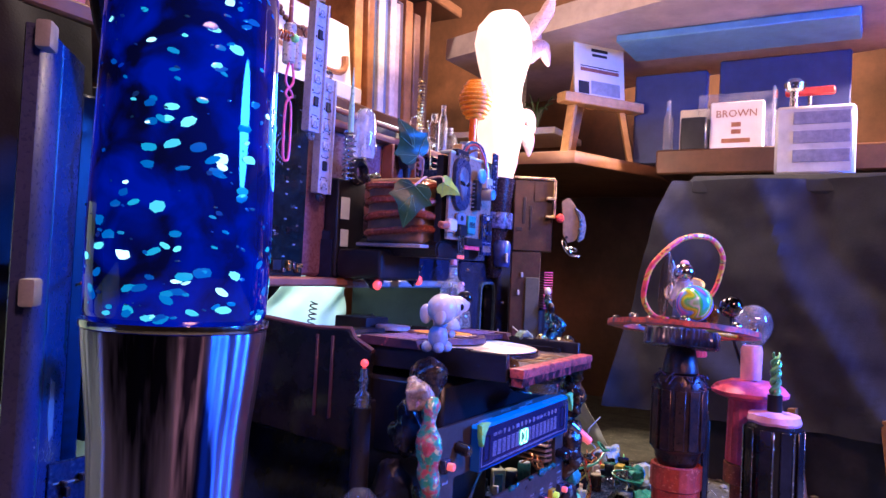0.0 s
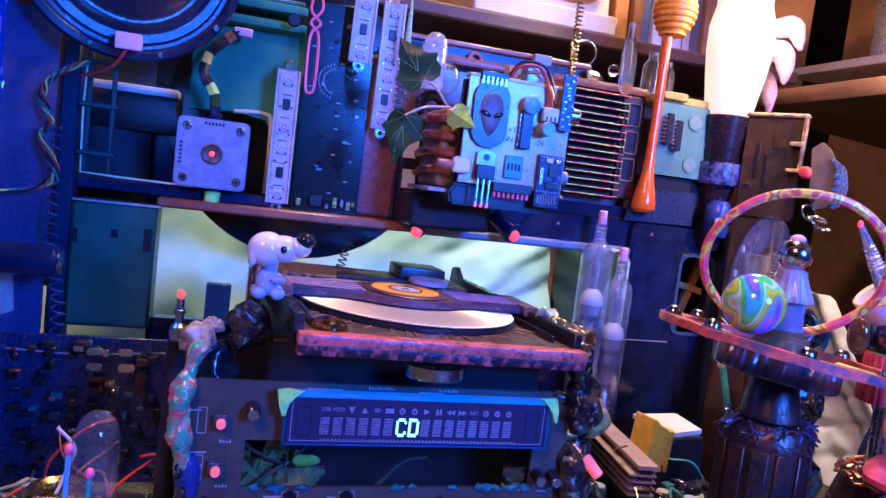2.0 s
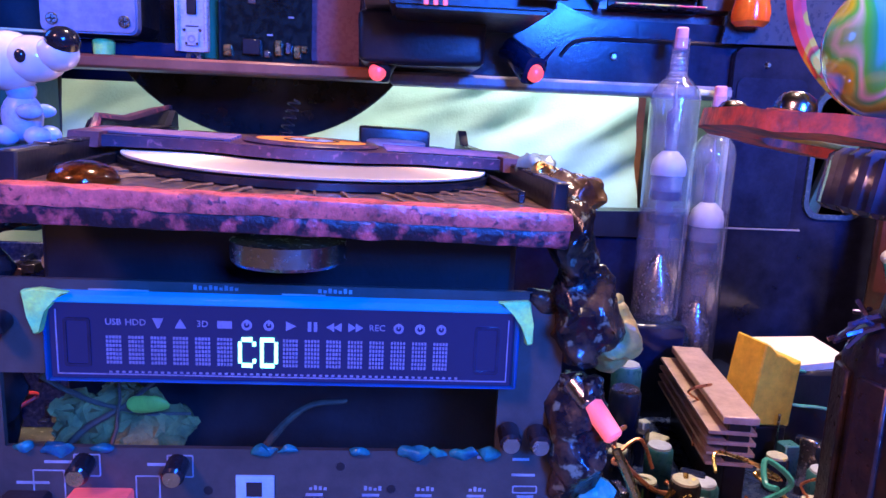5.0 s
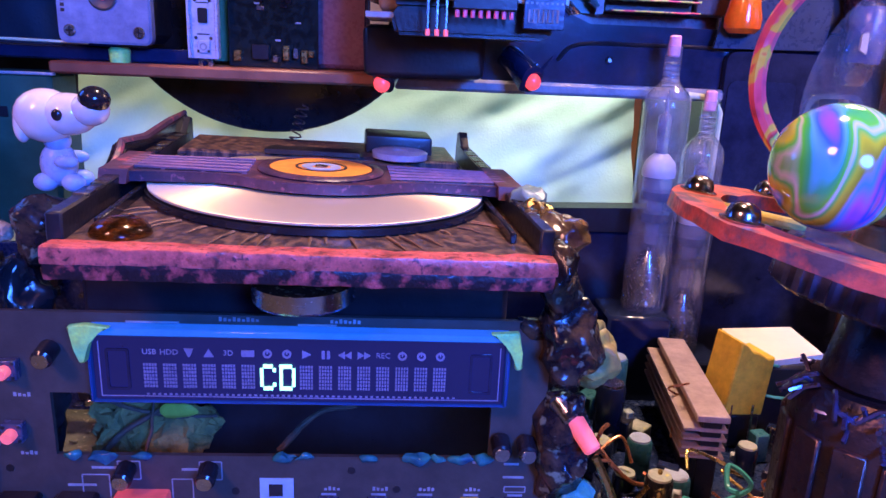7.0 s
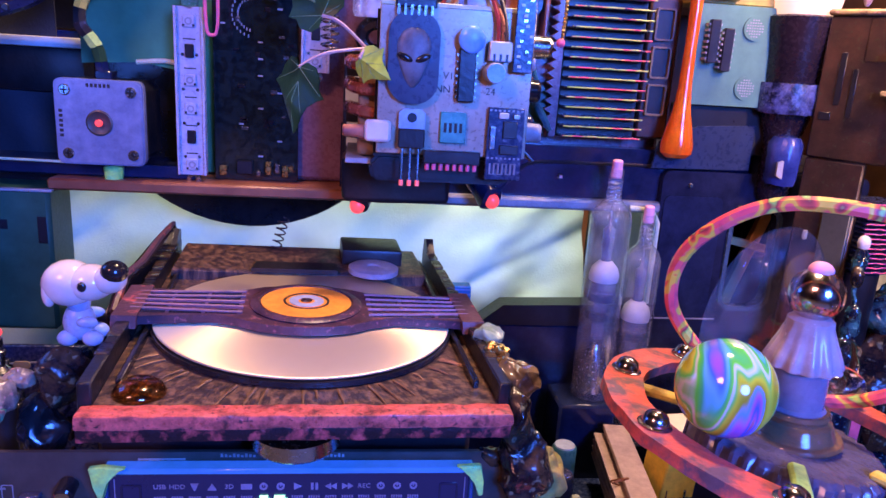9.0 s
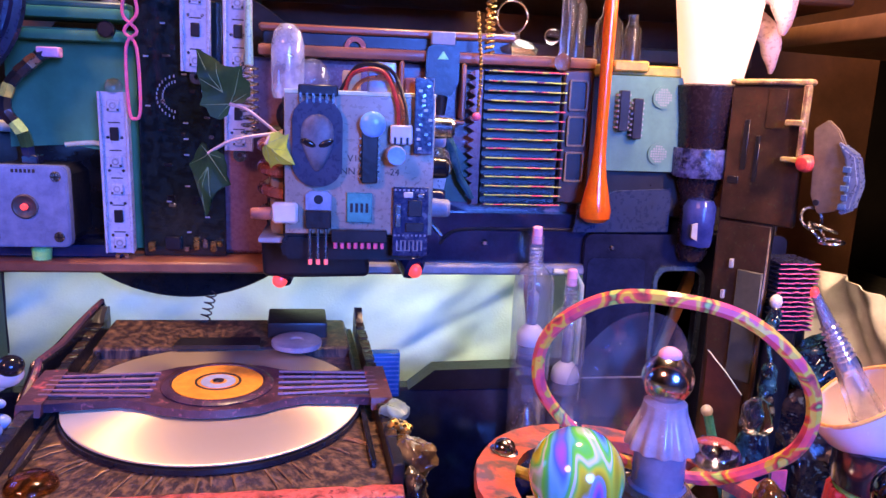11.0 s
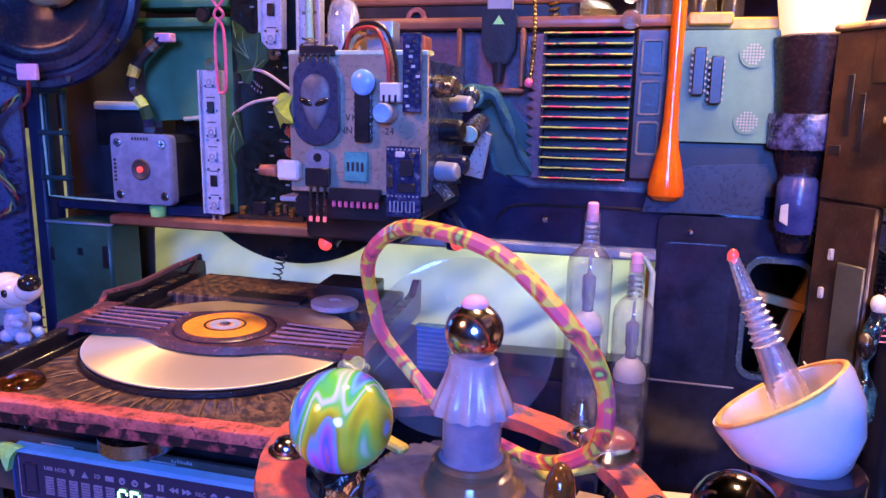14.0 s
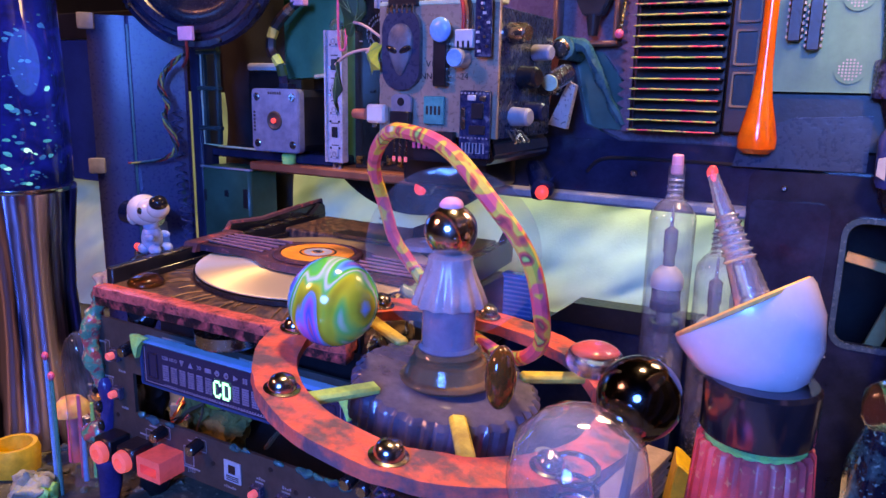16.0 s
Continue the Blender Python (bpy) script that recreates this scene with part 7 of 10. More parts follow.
def alien_board():
    y = 26.5
    t = thing("component_board", "tan circuit board with blue parts and a grey mask plaque", "circuit board", (48.6, 27.5, 30.2))
    bm = bmesh.new()
    box(bm, (45.5, y, 30.6), (51.9, y + 0.22, 36.7), 0.03)
    part("board", bm, PCB_TAN, t)
    # pale strip puts the lit look of the board's top edge into colour
    bm = bmesh.new()
    box(bm, (45.5, y - 0.05, 36.55), (51.9, y + 0.9, 36.75), 0.04)
    part("lit_edge_strip", bm, PALE, t)
    bm = bmesh.new()
    slab(bm, round_rect(45.85, 32.7, 47.95, 36.4, 0.95, 8), y - 0.3, y)
    plq = part("plaque", bm, PLAQUE, t, "slate-blue plaque with a mask relief")
    bm = bmesh.new()
    vs = ball(bm, (46.9, y - 0.3, 34.55), 1.0, (0.62, 0.22, 1.2), 28)
    for v in vs:
        k = (v.co.z - 34.55) / 1.2
        v.co.x = 46.9 + (v.co.x - 46.9) * (1.05 + 0.42 * k)
    part("mask", bm, MASK, plq, "pale grey mask relief")
    for s in (-1, 1):
        bm = bmesh.new()
        ball(bm, (46.9 + s * 0.36, y - 0.5, 34.55), 0.34, (1.0, 0.25, 0.42), 16, Matrix.Rotation(radians(-s * 24), 4, "Y"))
        part("eye", bm, BLACK_GLOSS, plq)
    for k in range(6):
        bm = bmesh.new()
        box(bm, (46.15 + 0.27 * k, y - 0.35, 36.2), (46.25 + 0.27 * k, y - 0.25, 36.6))
        part("pin", bm, STEEL, t)
    bm = bmesh.new()
    box(bm, (46.1, y - 0.2, 36.5), (47.75, y + 0.3, 36.95), 0.05)
    part("socket", bm, BLACK, t)
    # blue round parts
    bm = bmesh.new()
    ball(bm, (49.2, y - 0.55, 35.4), 0.55, (1, 0.45, 1), 24)
    part("disc_capacitor", bm, SKY_BLUE, t)
    bm = bmesh.new()
    rod(bm, (50.2, y, 34.15), (50.2, y - 1.0, 34.15), 0.42, seg=20)
    cap = part("capacitor", bm, GREY, t)
    bm = bmesh.new()
    rod(bm, (50.2, y - 1.0, 34.15), (50.2, y - 1.05, 34.15), 0.38, seg=20)
    part("top", bm, SKY_BLUE, cap)
    bm = bmesh.new()
    box(bm, (49.95, y - 0.6, 34.6), (50.9, y, 35.4), 0.06)
    plug = part("white_plug", bm, WHITE, t)
    for k in range(3):
        bm = bmesh.new()
        box(bm, (50.1 + 0.26 * k, y - 0.62, 34.6), (50.2 + 0.26 * k, y - 0.58, 34.9))
        part("slit", bm, BLACK, plug)
    bm = bmesh.new()
    box(bm, (48.75, y - 0.45, 32.9), (49.45, y, 35.1), 0.05)
    dip = part("chip", bm, BLACK, t)
    for k in range(7):
        for dx in (48.68, 49.45):
            bm = bmesh.new()
            box(bm, (dx, y - 0.3, 33.05 + 0.28 * k), (dx + 0.08, y, 33.15 + 0.28 * k))
            part("leg", bm, STEEL, dip)
    bm = bmesh.new()
    box(bm, (50.95, y - 0.55, 34.2), (51.75, y - 0.4, 37.4), 0.03)
    strip = part("blue_module", bm, PCB_BLUE, t)
    rnd = random.Random(8)
    for k in range(14):
        bm = bmesh.new()
        x, z = rnd.uniform(51.0, 51.55), 34.4 + 0.2 * k
        box(bm, (x, y - 0.62, z), (x + 0.15, y - 0.55, z + 0.11))
        part("chip", bm, STEEL if k % 2 else WHITE, strip)
    # transistor with three legs
    bm = bmesh.new()
    box(bm, (46.4, y - 0.5, 30.9), (47.5, y - 0.1, 31.7), 0.05)
    tr = part("transistor", bm, BLACK, t)
    bm = bmesh.new()
    slab(bm, [(46.4, 31.7), (47.5, 31.7), (47.5, 32.35), (47.3, 32.5), (46.6, 32.5), (46.4, 32.35)], y - 0.3, y - 0.12)
    part("metal_tab", bm, ALU, tr)
    bm = bmesh.new()
    rod(bm, (46.95, y - 0.29, 32.15), (46.95, y - 0.33, 32.15), 0.2, seg=14)
    part("hole", bm, BLACK, tr)
    for k in range(3):
        x = 46.6 + 0.34 * k
        bm = bmesh.new()
        rod(bm, (x, y - 0.3, 30.9), (x, y - 0.35, 29.5), 0.07, seg=6)
        leg = part("leg", bm, STEEL, tr)
        bm = bmesh.new()
        rod(bm, (x, y - 0.35, 29.55), (x, y - 0.35, 29.3), 0.09, seg=6)
        part("painted_tip", bm, PINK_GLOW, leg)
    bm = bmesh.new()
    box(bm, (48.15, y - 0.2, 31.15), (49.25, y, 32.45), 0.04)
    gc = part("green_chip", bm, TEAL_BRIGHT, t, "teal square chip")
    bm = bmesh.new()
    for k in range(4):
        box(bm, (48.3 + 0.22 * k, y - 0.22, 31.6), (48.42 + 0.22 * k, y - 0.2, 32.0))
    part("marks", bm, INK, gc)
    bm = bmesh.new()
    box(bm, (47.5, y - 0.45, 30.3), (49.9, y - 0.05, 30.85), 0.04)
    hd = part("pin_header", bm, BLACK, t)
    for k in range(8):
        bm = bmesh.new()
        rod(bm, (47.68 + 0.29 * k, y - 0.25, 30.3), (47.68 + 0.29 * k, y - 0.25, 30.0), 0.09, seg=6)
        part("pin", bm, HOTPINK, hd)
    bm = bmesh.new()
    box(bm, (50.15, y - 0.3, 29.7), (51.7, y - 0.12, 32.75), 0.03)
    ant = part("radio_module", bm, PCB_BLUE, t)
    bm = bmesh.new()
    line = []
    for k in range(7):
        x = 50.35 + 0.18 * k
        line += [(x, y - 0.32, 29.95 if k % 2 else 30.4), (x, y - 0.32, 30.4 if k % 2 else 29.95)]
    tube(bm, line, 0.045, 4)
    part("aerial", bm, PRINT_WHITE, ant)
    for lo, hi, mm in (((50.25, 31.0), (50.5, 32.0), STEEL), ((50.8, 31.5), (51.4, 32.2), BLACK), ((50.7, 30.8), (51.5, 31.2), BLACK), ((50.6, 32.3), (51.0, 32.55), WHITE), ((51.2, 32.3), (51.5, 32.5), STEEL)):
        bm = bmesh.new()
        box(bm, (lo[0], y - 0.42, lo[1]), (hi[0], y - 0.3, hi[1]), 0.03)
        part("chip", bm, mm, ant)
    bm = bmesh.new()
    for k in range(16):
        x, z = 50.2 + 0.19 * (k % 8), 32.62 if k < 8 else 30.62
        box(bm, (x, y - 0.31, z - 0.03), (x + 0.09, y - 0.3, z + 0.05))
    part("pad_row", bm, PRINT_WHITE, ant)
    bm = bmesh.new()
    box(bm, (45.0, y - 0.5, 31.1), (46.1, y, 32.0), 0.12)
    blk = part("cream_block", bm, CREAM, t)
    bm = bmesh.new()
    rod(bm, (45.0, y - 0.25, 31.5), (44.1, y - 0.25, 31.5), 0.28, 0.24, 14)
    part("orange_end", bm, RUST, blk)
    text_mesh("V120", 0.42, (48.6, y - 0.012, 33.9), INK, t, "lettering")
    text_mesh("NN 20", 0.42, (48.45, y - 0.012, 33.35), INK, t, "lettering")
    text_mesh("24", 0.42, (50.2, y - 0.012, 33.35), INK, t, "lettering")
    for k, pts in enumerate(([(48.0, y + 0.5, 36.6), (48.4, y + 0.2, 37.5), (49.6, y, 37.6), (50.2, y - 0.3, 36.4), (50.3, y - 0.4, 35.4)],
                             [(48.3, y + 0.5, 36.6), (48.8, y + 0.1, 37.2), (49.8, y, 37.3), (50.4, y - 0.3, 36.3), (50.5, y - 0.4, 35.4)],
                             [(47.8, y + 0.6, 36.7), (48.6, y + 0.3, 37.8), (49.9, y, 37.7), (50.5, y - 0.2, 36.5), (50.65, y - 0.4, 35.4)])):
        bm = bmesh.new()
        tube(bm, smooth_line(pts, 5), 0.09, 6)
        part("lead", bm, (WIRE_R, COPPER, WIRE_K)[k], t)
    for lo, hi, mm in (((49.0, y + 0.4, 36.7), (50.2, y + 1.4, 38.0), ALU), ((47.9, y + 0.5, 36.7), (48.7, y + 1.3, 37.6), PINE), ((50.6, y + 0.4, 36.6), (51.6, y + 1.6, 37.4), RUST)):
        bm = bmesh.new()
        box(bm, lo, hi, 0.1, seg=2)
        part("can", bm, mm, t)
    # board behind, seen end on, and the bracket that carries it
    bm = bmesh.new()
    box(bm, (51.6, y + 0.3, 30.6), (51.85, y + 6.5, 36.4), 0.04)
    side = part("side_board", bm, PCB_BLUE, t)
    for k, (yy, z, r, mm) in enumerate(((27.6, 35.3, 0.5, STEEL), (29.0, 33.4, 0.55, BLACK_GLOSS), (30.5, 34.6, 0.4, BLUE_METAL), (28.2, 31.6, 0.45, GREY), (30.0, 31.8, 0.5, NAVY), (31.6, 33.0, 0.45, STEEL))):
        bm = bmesh.new()
        rod(bm, (51.85, yy, z), (52.9, yy - 0.2, z), r, r * 0.9, 16)
        part("capacitor", bm, mm, side)
    for k in range(4):
        bm = bmesh.new()
        rod(bm, (51.9, 27.6 + 0.5 * k, 31.0), (52.5, 27.4 + 0.5 * k, 30.4), 0.08, seg=6)
        part("lead", bm, STEEL, side)
    bm = bmesh.new()
    slab(bm, [(45.4, 29.3), (51.2, 29.3), (51.6, 29.7), (51.4, 30.5), (45.6, 30.5), (45.2, 30.0)], y + 0.6, 34.0)
    bmesh.ops.bevel(bm, geom=list(bm.edges), offset=0.15, segments=2, affect="EDGES")
    part("bracket", bm, BLACK, t)
    bm = bmesh.new()
    slab(bm, [(45.4, 30.4), (51.5, 30.4), (51.5, 36.4), (45.4, 36.4)], y + 0.5, y + 1.0)
    part("back_plate", bm, BLACK, t)
    t.location = (t.location.x + 0.2 * CM, t.location.y - 0.9 * CM, t.location.z + 0.1 * CM)


PLAQUE = mat("slate_plaque", (0.022, 0.028, 0.06), (0.04, 0.05, 0.09), rough=0.3, scale=60, bump=0.08)
MASK = mat("grey_mask", (0.140, 0.147, 0.175), (0.049, 0.052, 0.070), rough=0.45, scale=110, edge=(0.42, 0.66))
SKY_BLUE = mat("sky_blue_plastic", (0.16, 0.45, 0.85), (0.10, 0.34, 0.75), rough=0.28, scale=50)
TEAL_BRIGHT = mat("teal_chip", (0.05, 0.34, 0.30), (0.04, 0.25, 0.24), rough=0.3, scale=80)
alien_board()


def red_lights():
    for x, y, z, mm, dx in ((45.0, 30.6, 27.3, BLACK, -0.5), (52.0, 31.6, 27.6, NAVY, 0.8)):
        t = thing("indicator_lamp", "small red lamp in a dark twisted holder under the board", "lamp", (x, y, z - 0.5), group="red lamps under the board")
        bm = bmesh.new()
        rod(bm, (x - dx * 1.4, y + 1.6, z + 1.3), (x, y + 0.2, z), 0.55, 0.62, 20)
        bmesh.ops.subdivide_edges(bm, edges=bm.edges, cuts=1)
        jitter(bm, 0.22, 1.3, x)
        part("holder", bm, mm, t)
        bm = bmesh.new()
        ball(bm, (x, y + 0.12, z), 0.40, (0.95, 0.7, 1.0), 18)
        part("lens", bm, RED_GLOW, t, "glowing red lens")
        for k in range(3):
            bm = bmesh.new()
            rod(bm, (x, y + 0.4, z + 0.1), (x + 0.9 - 0.7 * k, y + 0.2, z + 1.2 - 0.3 * k), 0.12, 0.04, 8)
            part("twig", bm, mm, t)


red_lights()


def coil_and_glass():
    t = thing("copper_coil", "long bobbin wound with thick copper wire behind the board", "coil", (46.2, 29.4, 30.0))
    bm = bmesh.new()
    box(bm, (44.9, 27.2, 30.3), (47.1, 31.9, 34.9), 0.35, seg=3)
    part("core", bm, BOBBIN, t, "tan bobbin core")
    for k in range(4):
        z = 30.9 + 1.05 * k
        bm = bmesh.new()
        n = 40
        pts = []
        for i in range(n + 1):
            a = 2 * math.pi * i / n
            c, q = math.cos(a), math.sin(a)
            pts.append((46.0 + 1.55 * math.copysign(abs(c) ** 0.7, c), 29.5 + 2.75 * math.copysign(abs(q) ** 0.7, q), z + 0.5 * i / n + 0.12 * math.sin(2 * a + k)))
        tube(bm, pts, 0.27, 8)
        part("turn", bm, COPPER_LACQUER, t)
    bm = bmesh.new()
    box(bm, (44.4, 26.9, 30.0), (48.6, 32.4, 30.25), 0.05)
    part("tray_plate", bm, GREY, t, "thin grey plate under the bobbin")
    # dark assembly behind the bobbin, with two pale stickers
    d = thing("dark_motor_block", "black dusty motor block with two pale stickers", "motor", (45.2, 34.0, 27.6))
    bm = bmesh.new()
    box(bm, (44.1, 33.9, 27.65), (47.4, 35.25, 34.9), 0.3, seg=3)
    box(bm, (44.2, 30.0, 27.65), (49.5, 33.9, 29.8), 0.3, seg=3)
    bmesh.ops.subdivide_edges(bm, edges=bm.edges, cuts=2)
    jitter(bm, 0.12, 0.9, 5.0)
    part("body", bm, BLACK, d)
    for x, z, w, h in ((44.2, 31.9, 1.0, 1.6), (44.3, 29.9, 0.9, 1.25)):
        bm = bmesh.new()
        box(bm, (x, 33.70, z), (x + w, 33.76, z + h), 0.02)
        part("sticker", bm, STICKER, d, "pale green paper sticker")
    bm = bmesh.new()
    n = 24
    tube(bm, [(45.7 + 0.75 * math.cos(2 * math.pi * i / n), 33.5, 35.5 + 0.7 * math.sin(2 * math.pi * i / n)) for i in range(n)], 0.36, 8, closed=True)
    part("cable_loop", bm, BLACK_GLOSS, d, "glossy black loop of cable")
    bm = bmesh.new()
    rod(bm, (46.4, 33.2, 35.0), (47.4, 32.8, 35.4), 0.42, 0.3, 14)
    part("connector", bm, STEEL, d)
    g = thing("glass_bulb", "clear glass dome bulb standing behind the board", "bulb", (45.3, 32.8, 36.4))
    bm = bmesh.new()
    lathe(bm, [(0.0, 0), (0.75, 0), (0.85, 0.3), (0.85, 2.6), (0.7, 3.3), (0.4, 3.65), (0, 3.75)], (45.3, 32.8, 36.4), 28)
    part("envelope", bm, MILK_GLASS, g, "milky glass envelope")
    bm = bmesh.new()
    rod(bm, (45.3, 32.8, 36.5), (45.3, 32.8, 38.6), 0.18, 0.1, 10)
    part("filament", bm, WHITE, g)
    bm = bmesh.new()
    ball(bm, (46.5, 33.6, 37.4), 1.0, (0.9, 0.9, 1.1), 24)
    part("side_globe", bm, THIN_GLASS, g)
    s = thing("green_spike", "thin green spike on a wire spring", "spike", (43.4, 32.6, 34.6))
    bm = bmesh.new()
    lathe(bm, [(0, 0), (0.22, 0), (0.2, 1.6), (0.02, 4.6), (0, 4.65)], (43.4, 32.6, 38.0), 12)
    part("point", bm, PALE_GREEN, s)
    bm = bmesh.new()
    tube(bm, coil((43.4, 32.6, 34.6), (43.4, 32.6, 38.0), 0.42, 9), 0.07, 5)
    part("spring", bm, STEEL, s)
    p = thing("tall_spring", "tall thin brass spring standing on the rail", "spring", (56.1, 35.0, 39.2))
    bm = bmesh.new()
    tube(bm, coil((56.1, 35.0, 39.2), (56.1, 35.0, 45.2), 0.24, 20, 8), 0.08, 5)
    part("wire", bm, GOLD, p)


BOBBIN = mat("tan_bobbin", (0.36, 0.20, 0.10), (0.24, 0.12, 0.06), rough=0.45, scale=60)
COPPER_LACQUER = mat("lacquered_copper", (0.46, 0.12, 0.06), (0.30, 0.07, 0.04), rough=0.25, metal=0.35, scale=90, coat=0.4)
STICKER = mat("pale_green_paper", (0.62, 0.72, 0.62), (0.52, 0.62, 0.54), rough=0.6, scale=50, worn=0.08)
PALE_GREEN = mat("pale_green_plastic", (0.45, 0.7, 0.45), (0.35, 0.6, 0.4), rough=0.3, scale=40, clear=0.2)
coil_and_glass()


def dipper():
    x, y = 62.2, 33.0
    t = thing("honey_dipper", "orange plastic honey dipper with a drop-shaped end", "honey dipper", (x, y, 30.2))
    bm = bmesh.new()
    lathe(bm, [(0, 0), (0.6, 0.02), (0.85, 0.25), (0.88, 0.7), (0.7, 1.6), (0.48, 2.6), (0.36, 3.8), (0.31, 6), (0.34, 9), (0.36, 12.6), (0, 12.7)], (x, y, 30.2), 24)
    part("handle", bm, ORANGE, t)
    bm = bmesh.new()
    prof = [(0, 0)]
    for k in range(9):
        f = k / 8
        r = 1.55 * math.sin(math.pi * (0.16 + 0.68 * f)) ** 0.7
        prof += [(r, 0.4 * k + 0.02), (r + 0.03, 0.4 * k + 0.18), (r - 0.12, 0.4 * k + 0.26), (r - 0.12, 0.4 * k + 0.36)]
    prof += [(0, 3.65)]
    lathe(bm, prof, (x + 0.3, y, 42.9), 32)
    part("ribbed_head", bm, ORANGE_YELLOW, t, "ribbed yellow-orange head")


ORANGE_YELLOW = mat("yellow_orange_plastic", (0.95, 0.40, 0.03), (0.9, 0.32, 0.02), rough=0.3, scale=40, bump=0.05)
dipper()


TEAL_DARK = mat("dark_teal_sleeve", (0.02, 0.10, 0.12), (0.04, 0.16, 0.18), rough=0.3, scale=60)


def rail_things():
    u = thing("usb_dongle", "black plastic adapter with a pale triangle mark", "adapter", (53.4, 34.4, 36.2))
    bm = bmesh.new()
    slab(bm, [(52.5, 39.2), (52.7, 39.5), (54.1, 39.5), (54.3, 39.2), (54.3, 37.6), (53.9, 36.8), (52.9, 36.8), (52.5, 37.6)], 33.9, 34.7)
    bmesh.ops.bevel(bm, geom=list(bm.edges), offset=0.08, segments=2, affect="EDGES")
    part("shell", bm, BLACK, u)
    bm = bmesh.new()
    box(bm, (52.75, 34.0, 39.5), (54.05, 34.6, 40.2), 0.05)
    part("plug", bm, GREY, u)
    bm = bmesh.new()
    slab(bm, [(53.1, 38.75), (53.7, 38.75), (53.4, 39.2)], 33.87, 33.9)
    part("triangle_mark", bm, LIME, u)
    bm = bmesh.new()
    lathe(bm, [(0, 0), (0.25, 0), (0.4, 1.1), (0, 1.1)], (53.4, 34.3, 35.8), 14)
    part("strain_relief", bm, BLACK, u)
    r = thing("ring_terminal", "small red ring on the brown rail", "ring", (48.7, 34.7, 38.7))
    bm = bmesh.new()
    lathe(bm, [(0.32, 0), (0.55, 0), (0.58, 0.12), (0.55, 0.25), (0.32, 0.25), (0.32, 0)], seg=22, m=frame_to((48.7, 34.9, 39.2), (48.7, 34.6, 39.2)))
    part("ring", bm, RUST, r)
    c = thing("bead_chain", "thin chain of brass beads hanging over the rail", "chain", (55.3, 34.0, 35.8))
    for k in range(26):
        bm = bmesh.new()
        f = k / 25
        ball(bm, (55.25 + 0.12 * math.sin(f * 4), 33.1 + 0.5 * f, 36.0 + 5.2 * f), 0.11, seg=8)
        part("bead", bm, GOLD, c)
    bm = bmesh.new()
    ball(bm, (55.2, 33.1, 35.8), 0.24, seg=12)
    part("end_bead", bm, HOTPINK, c)
    for x, y, z, rr in ((60.0, 33.9, 38.9, 0.48), (59.9, 36.0, 40.4, 0.45)):
        g = thing("glass_bead", "clear round glass bead on the rail", "bead", (x, y, z - rr))
        bm = bmesh.new()
        ball(bm, (x, y, z), rr, seg=20)
        part("sphere", bm, GLASS, g)
    s = thing("glass_stopper", "clear glass stopper with a wire loop on the rail", "stopper", (57.6, 36.4, 39.2))
    bm = bmesh.new()
    lathe(bm, [(0, 0), (1.5, 0), (1.6, 0.3), (1.2, 0.7), (0.5, 0.9), (0.5, 1.2), (0, 1.3)], (57.6, 36.4, 39.3), 28)
    part("stopper", bm, FROST, s)
    bm = bmesh.new()
    tube(bm, [(57.6 + 0.9 * math.cos(a * 0.4), 36.4, 41.4 + 0.9 * math.sin(a * 0.4)) for a in range(16)], 0.06, 5, closed=True)
    part("wire_loop", bm, STEEL, s)
    for x, y, z0, h, rr in ((60.6, 35.3, 38.9, 5.0, 0.42), (63.3, 36.2, 38.9, 3.4, 0.8), (64.9, 36.6, 38.9, 3.0, 0.55), (61.5, 36.8, 39.0, 4.4, 0.6)):
        g = thing("glass_vial", "clear plastic vial standing behind the orange dipper", "vial", (x, y, z0), group="vials on the top rail")
        bm = bmesh.new()
        lathe(bm, [(0, 0), (rr, 0), (rr, h * 0.7), (rr * 0.55, h * 0.85), (rr * 0.55, h), (rr * 0.3, h), (rr * 0.3, h * 0.8), (0, h * 0.75)], (x, y, z0), 20)
        part("body", bm, FROST, g)
    # screw and cylinder near the side board
    k = thing("cross_screw", "steel cross-head screw on a green post", "screw", (52.4, 33.4, 34.6))
    bm = bmesh.new()
    lathe(bm, [(0, 0), (0.45, 0), (0.5, 0.1), (0.4, 0.3), (0, 0.34)], seg=18, m=frame_to((52.3, 32.7, 35.1), (52.3, 32.3, 35.0)))
    part("head", bm, STEEL, k)
    bm = bmesh.new()
    rod(bm, (52.5, 34.9, 35.1), (52.3, 32.7, 35.1), 0.62, seg=16)
    jitter(bm, 0.1, 2.0, 4)
    part("post", bm, TEAL_DARK, k)
    bm = bmesh.new()
    tube(bm, smooth_line([(52.6, 33.4, 35.3), (53.4, 33.2, 35.2), (54.0, 33.6, 34.0), (54.5, 34.2, 32.6), (55.4, 34.4, 31.2)], 6), 0.34, 8, taper=lambda u: 1.0 - 0.35 * u)
    jitter(bm, 0.12, 1.8, 3.0)
    part("curved_arm", bm, TEAL_DARK, k, "dark teal curved arm")
    cc = thing("steel_cylinder", "small glass-ended steel cylinder on a pale arm", "cylinder", (53.0, 30.6, 32.8))
    bm = bmesh.new()
    rod(bm, (53.1, 31.6, 33.8), (53.0, 29.6, 33.3), 0.5, seg=18)
    part("barrel", bm, STEEL, cc)
    bm = bmesh.new()
    rod(bm, (53.0, 29.6, 33.3), (53.0, 29.5, 33.28), 0.4, seg=18)
    part("lens", bm, PALE, cc)
    bm = bmesh.new()
    slab(bm, [(52.2, 31.2), (53.2, 31.0), (53.6, 33.2), (53.2, 33.4)], 31.6, 32.0)
    part("arm", bm, FROSTED_PLASTIC, cc)


rail_things()


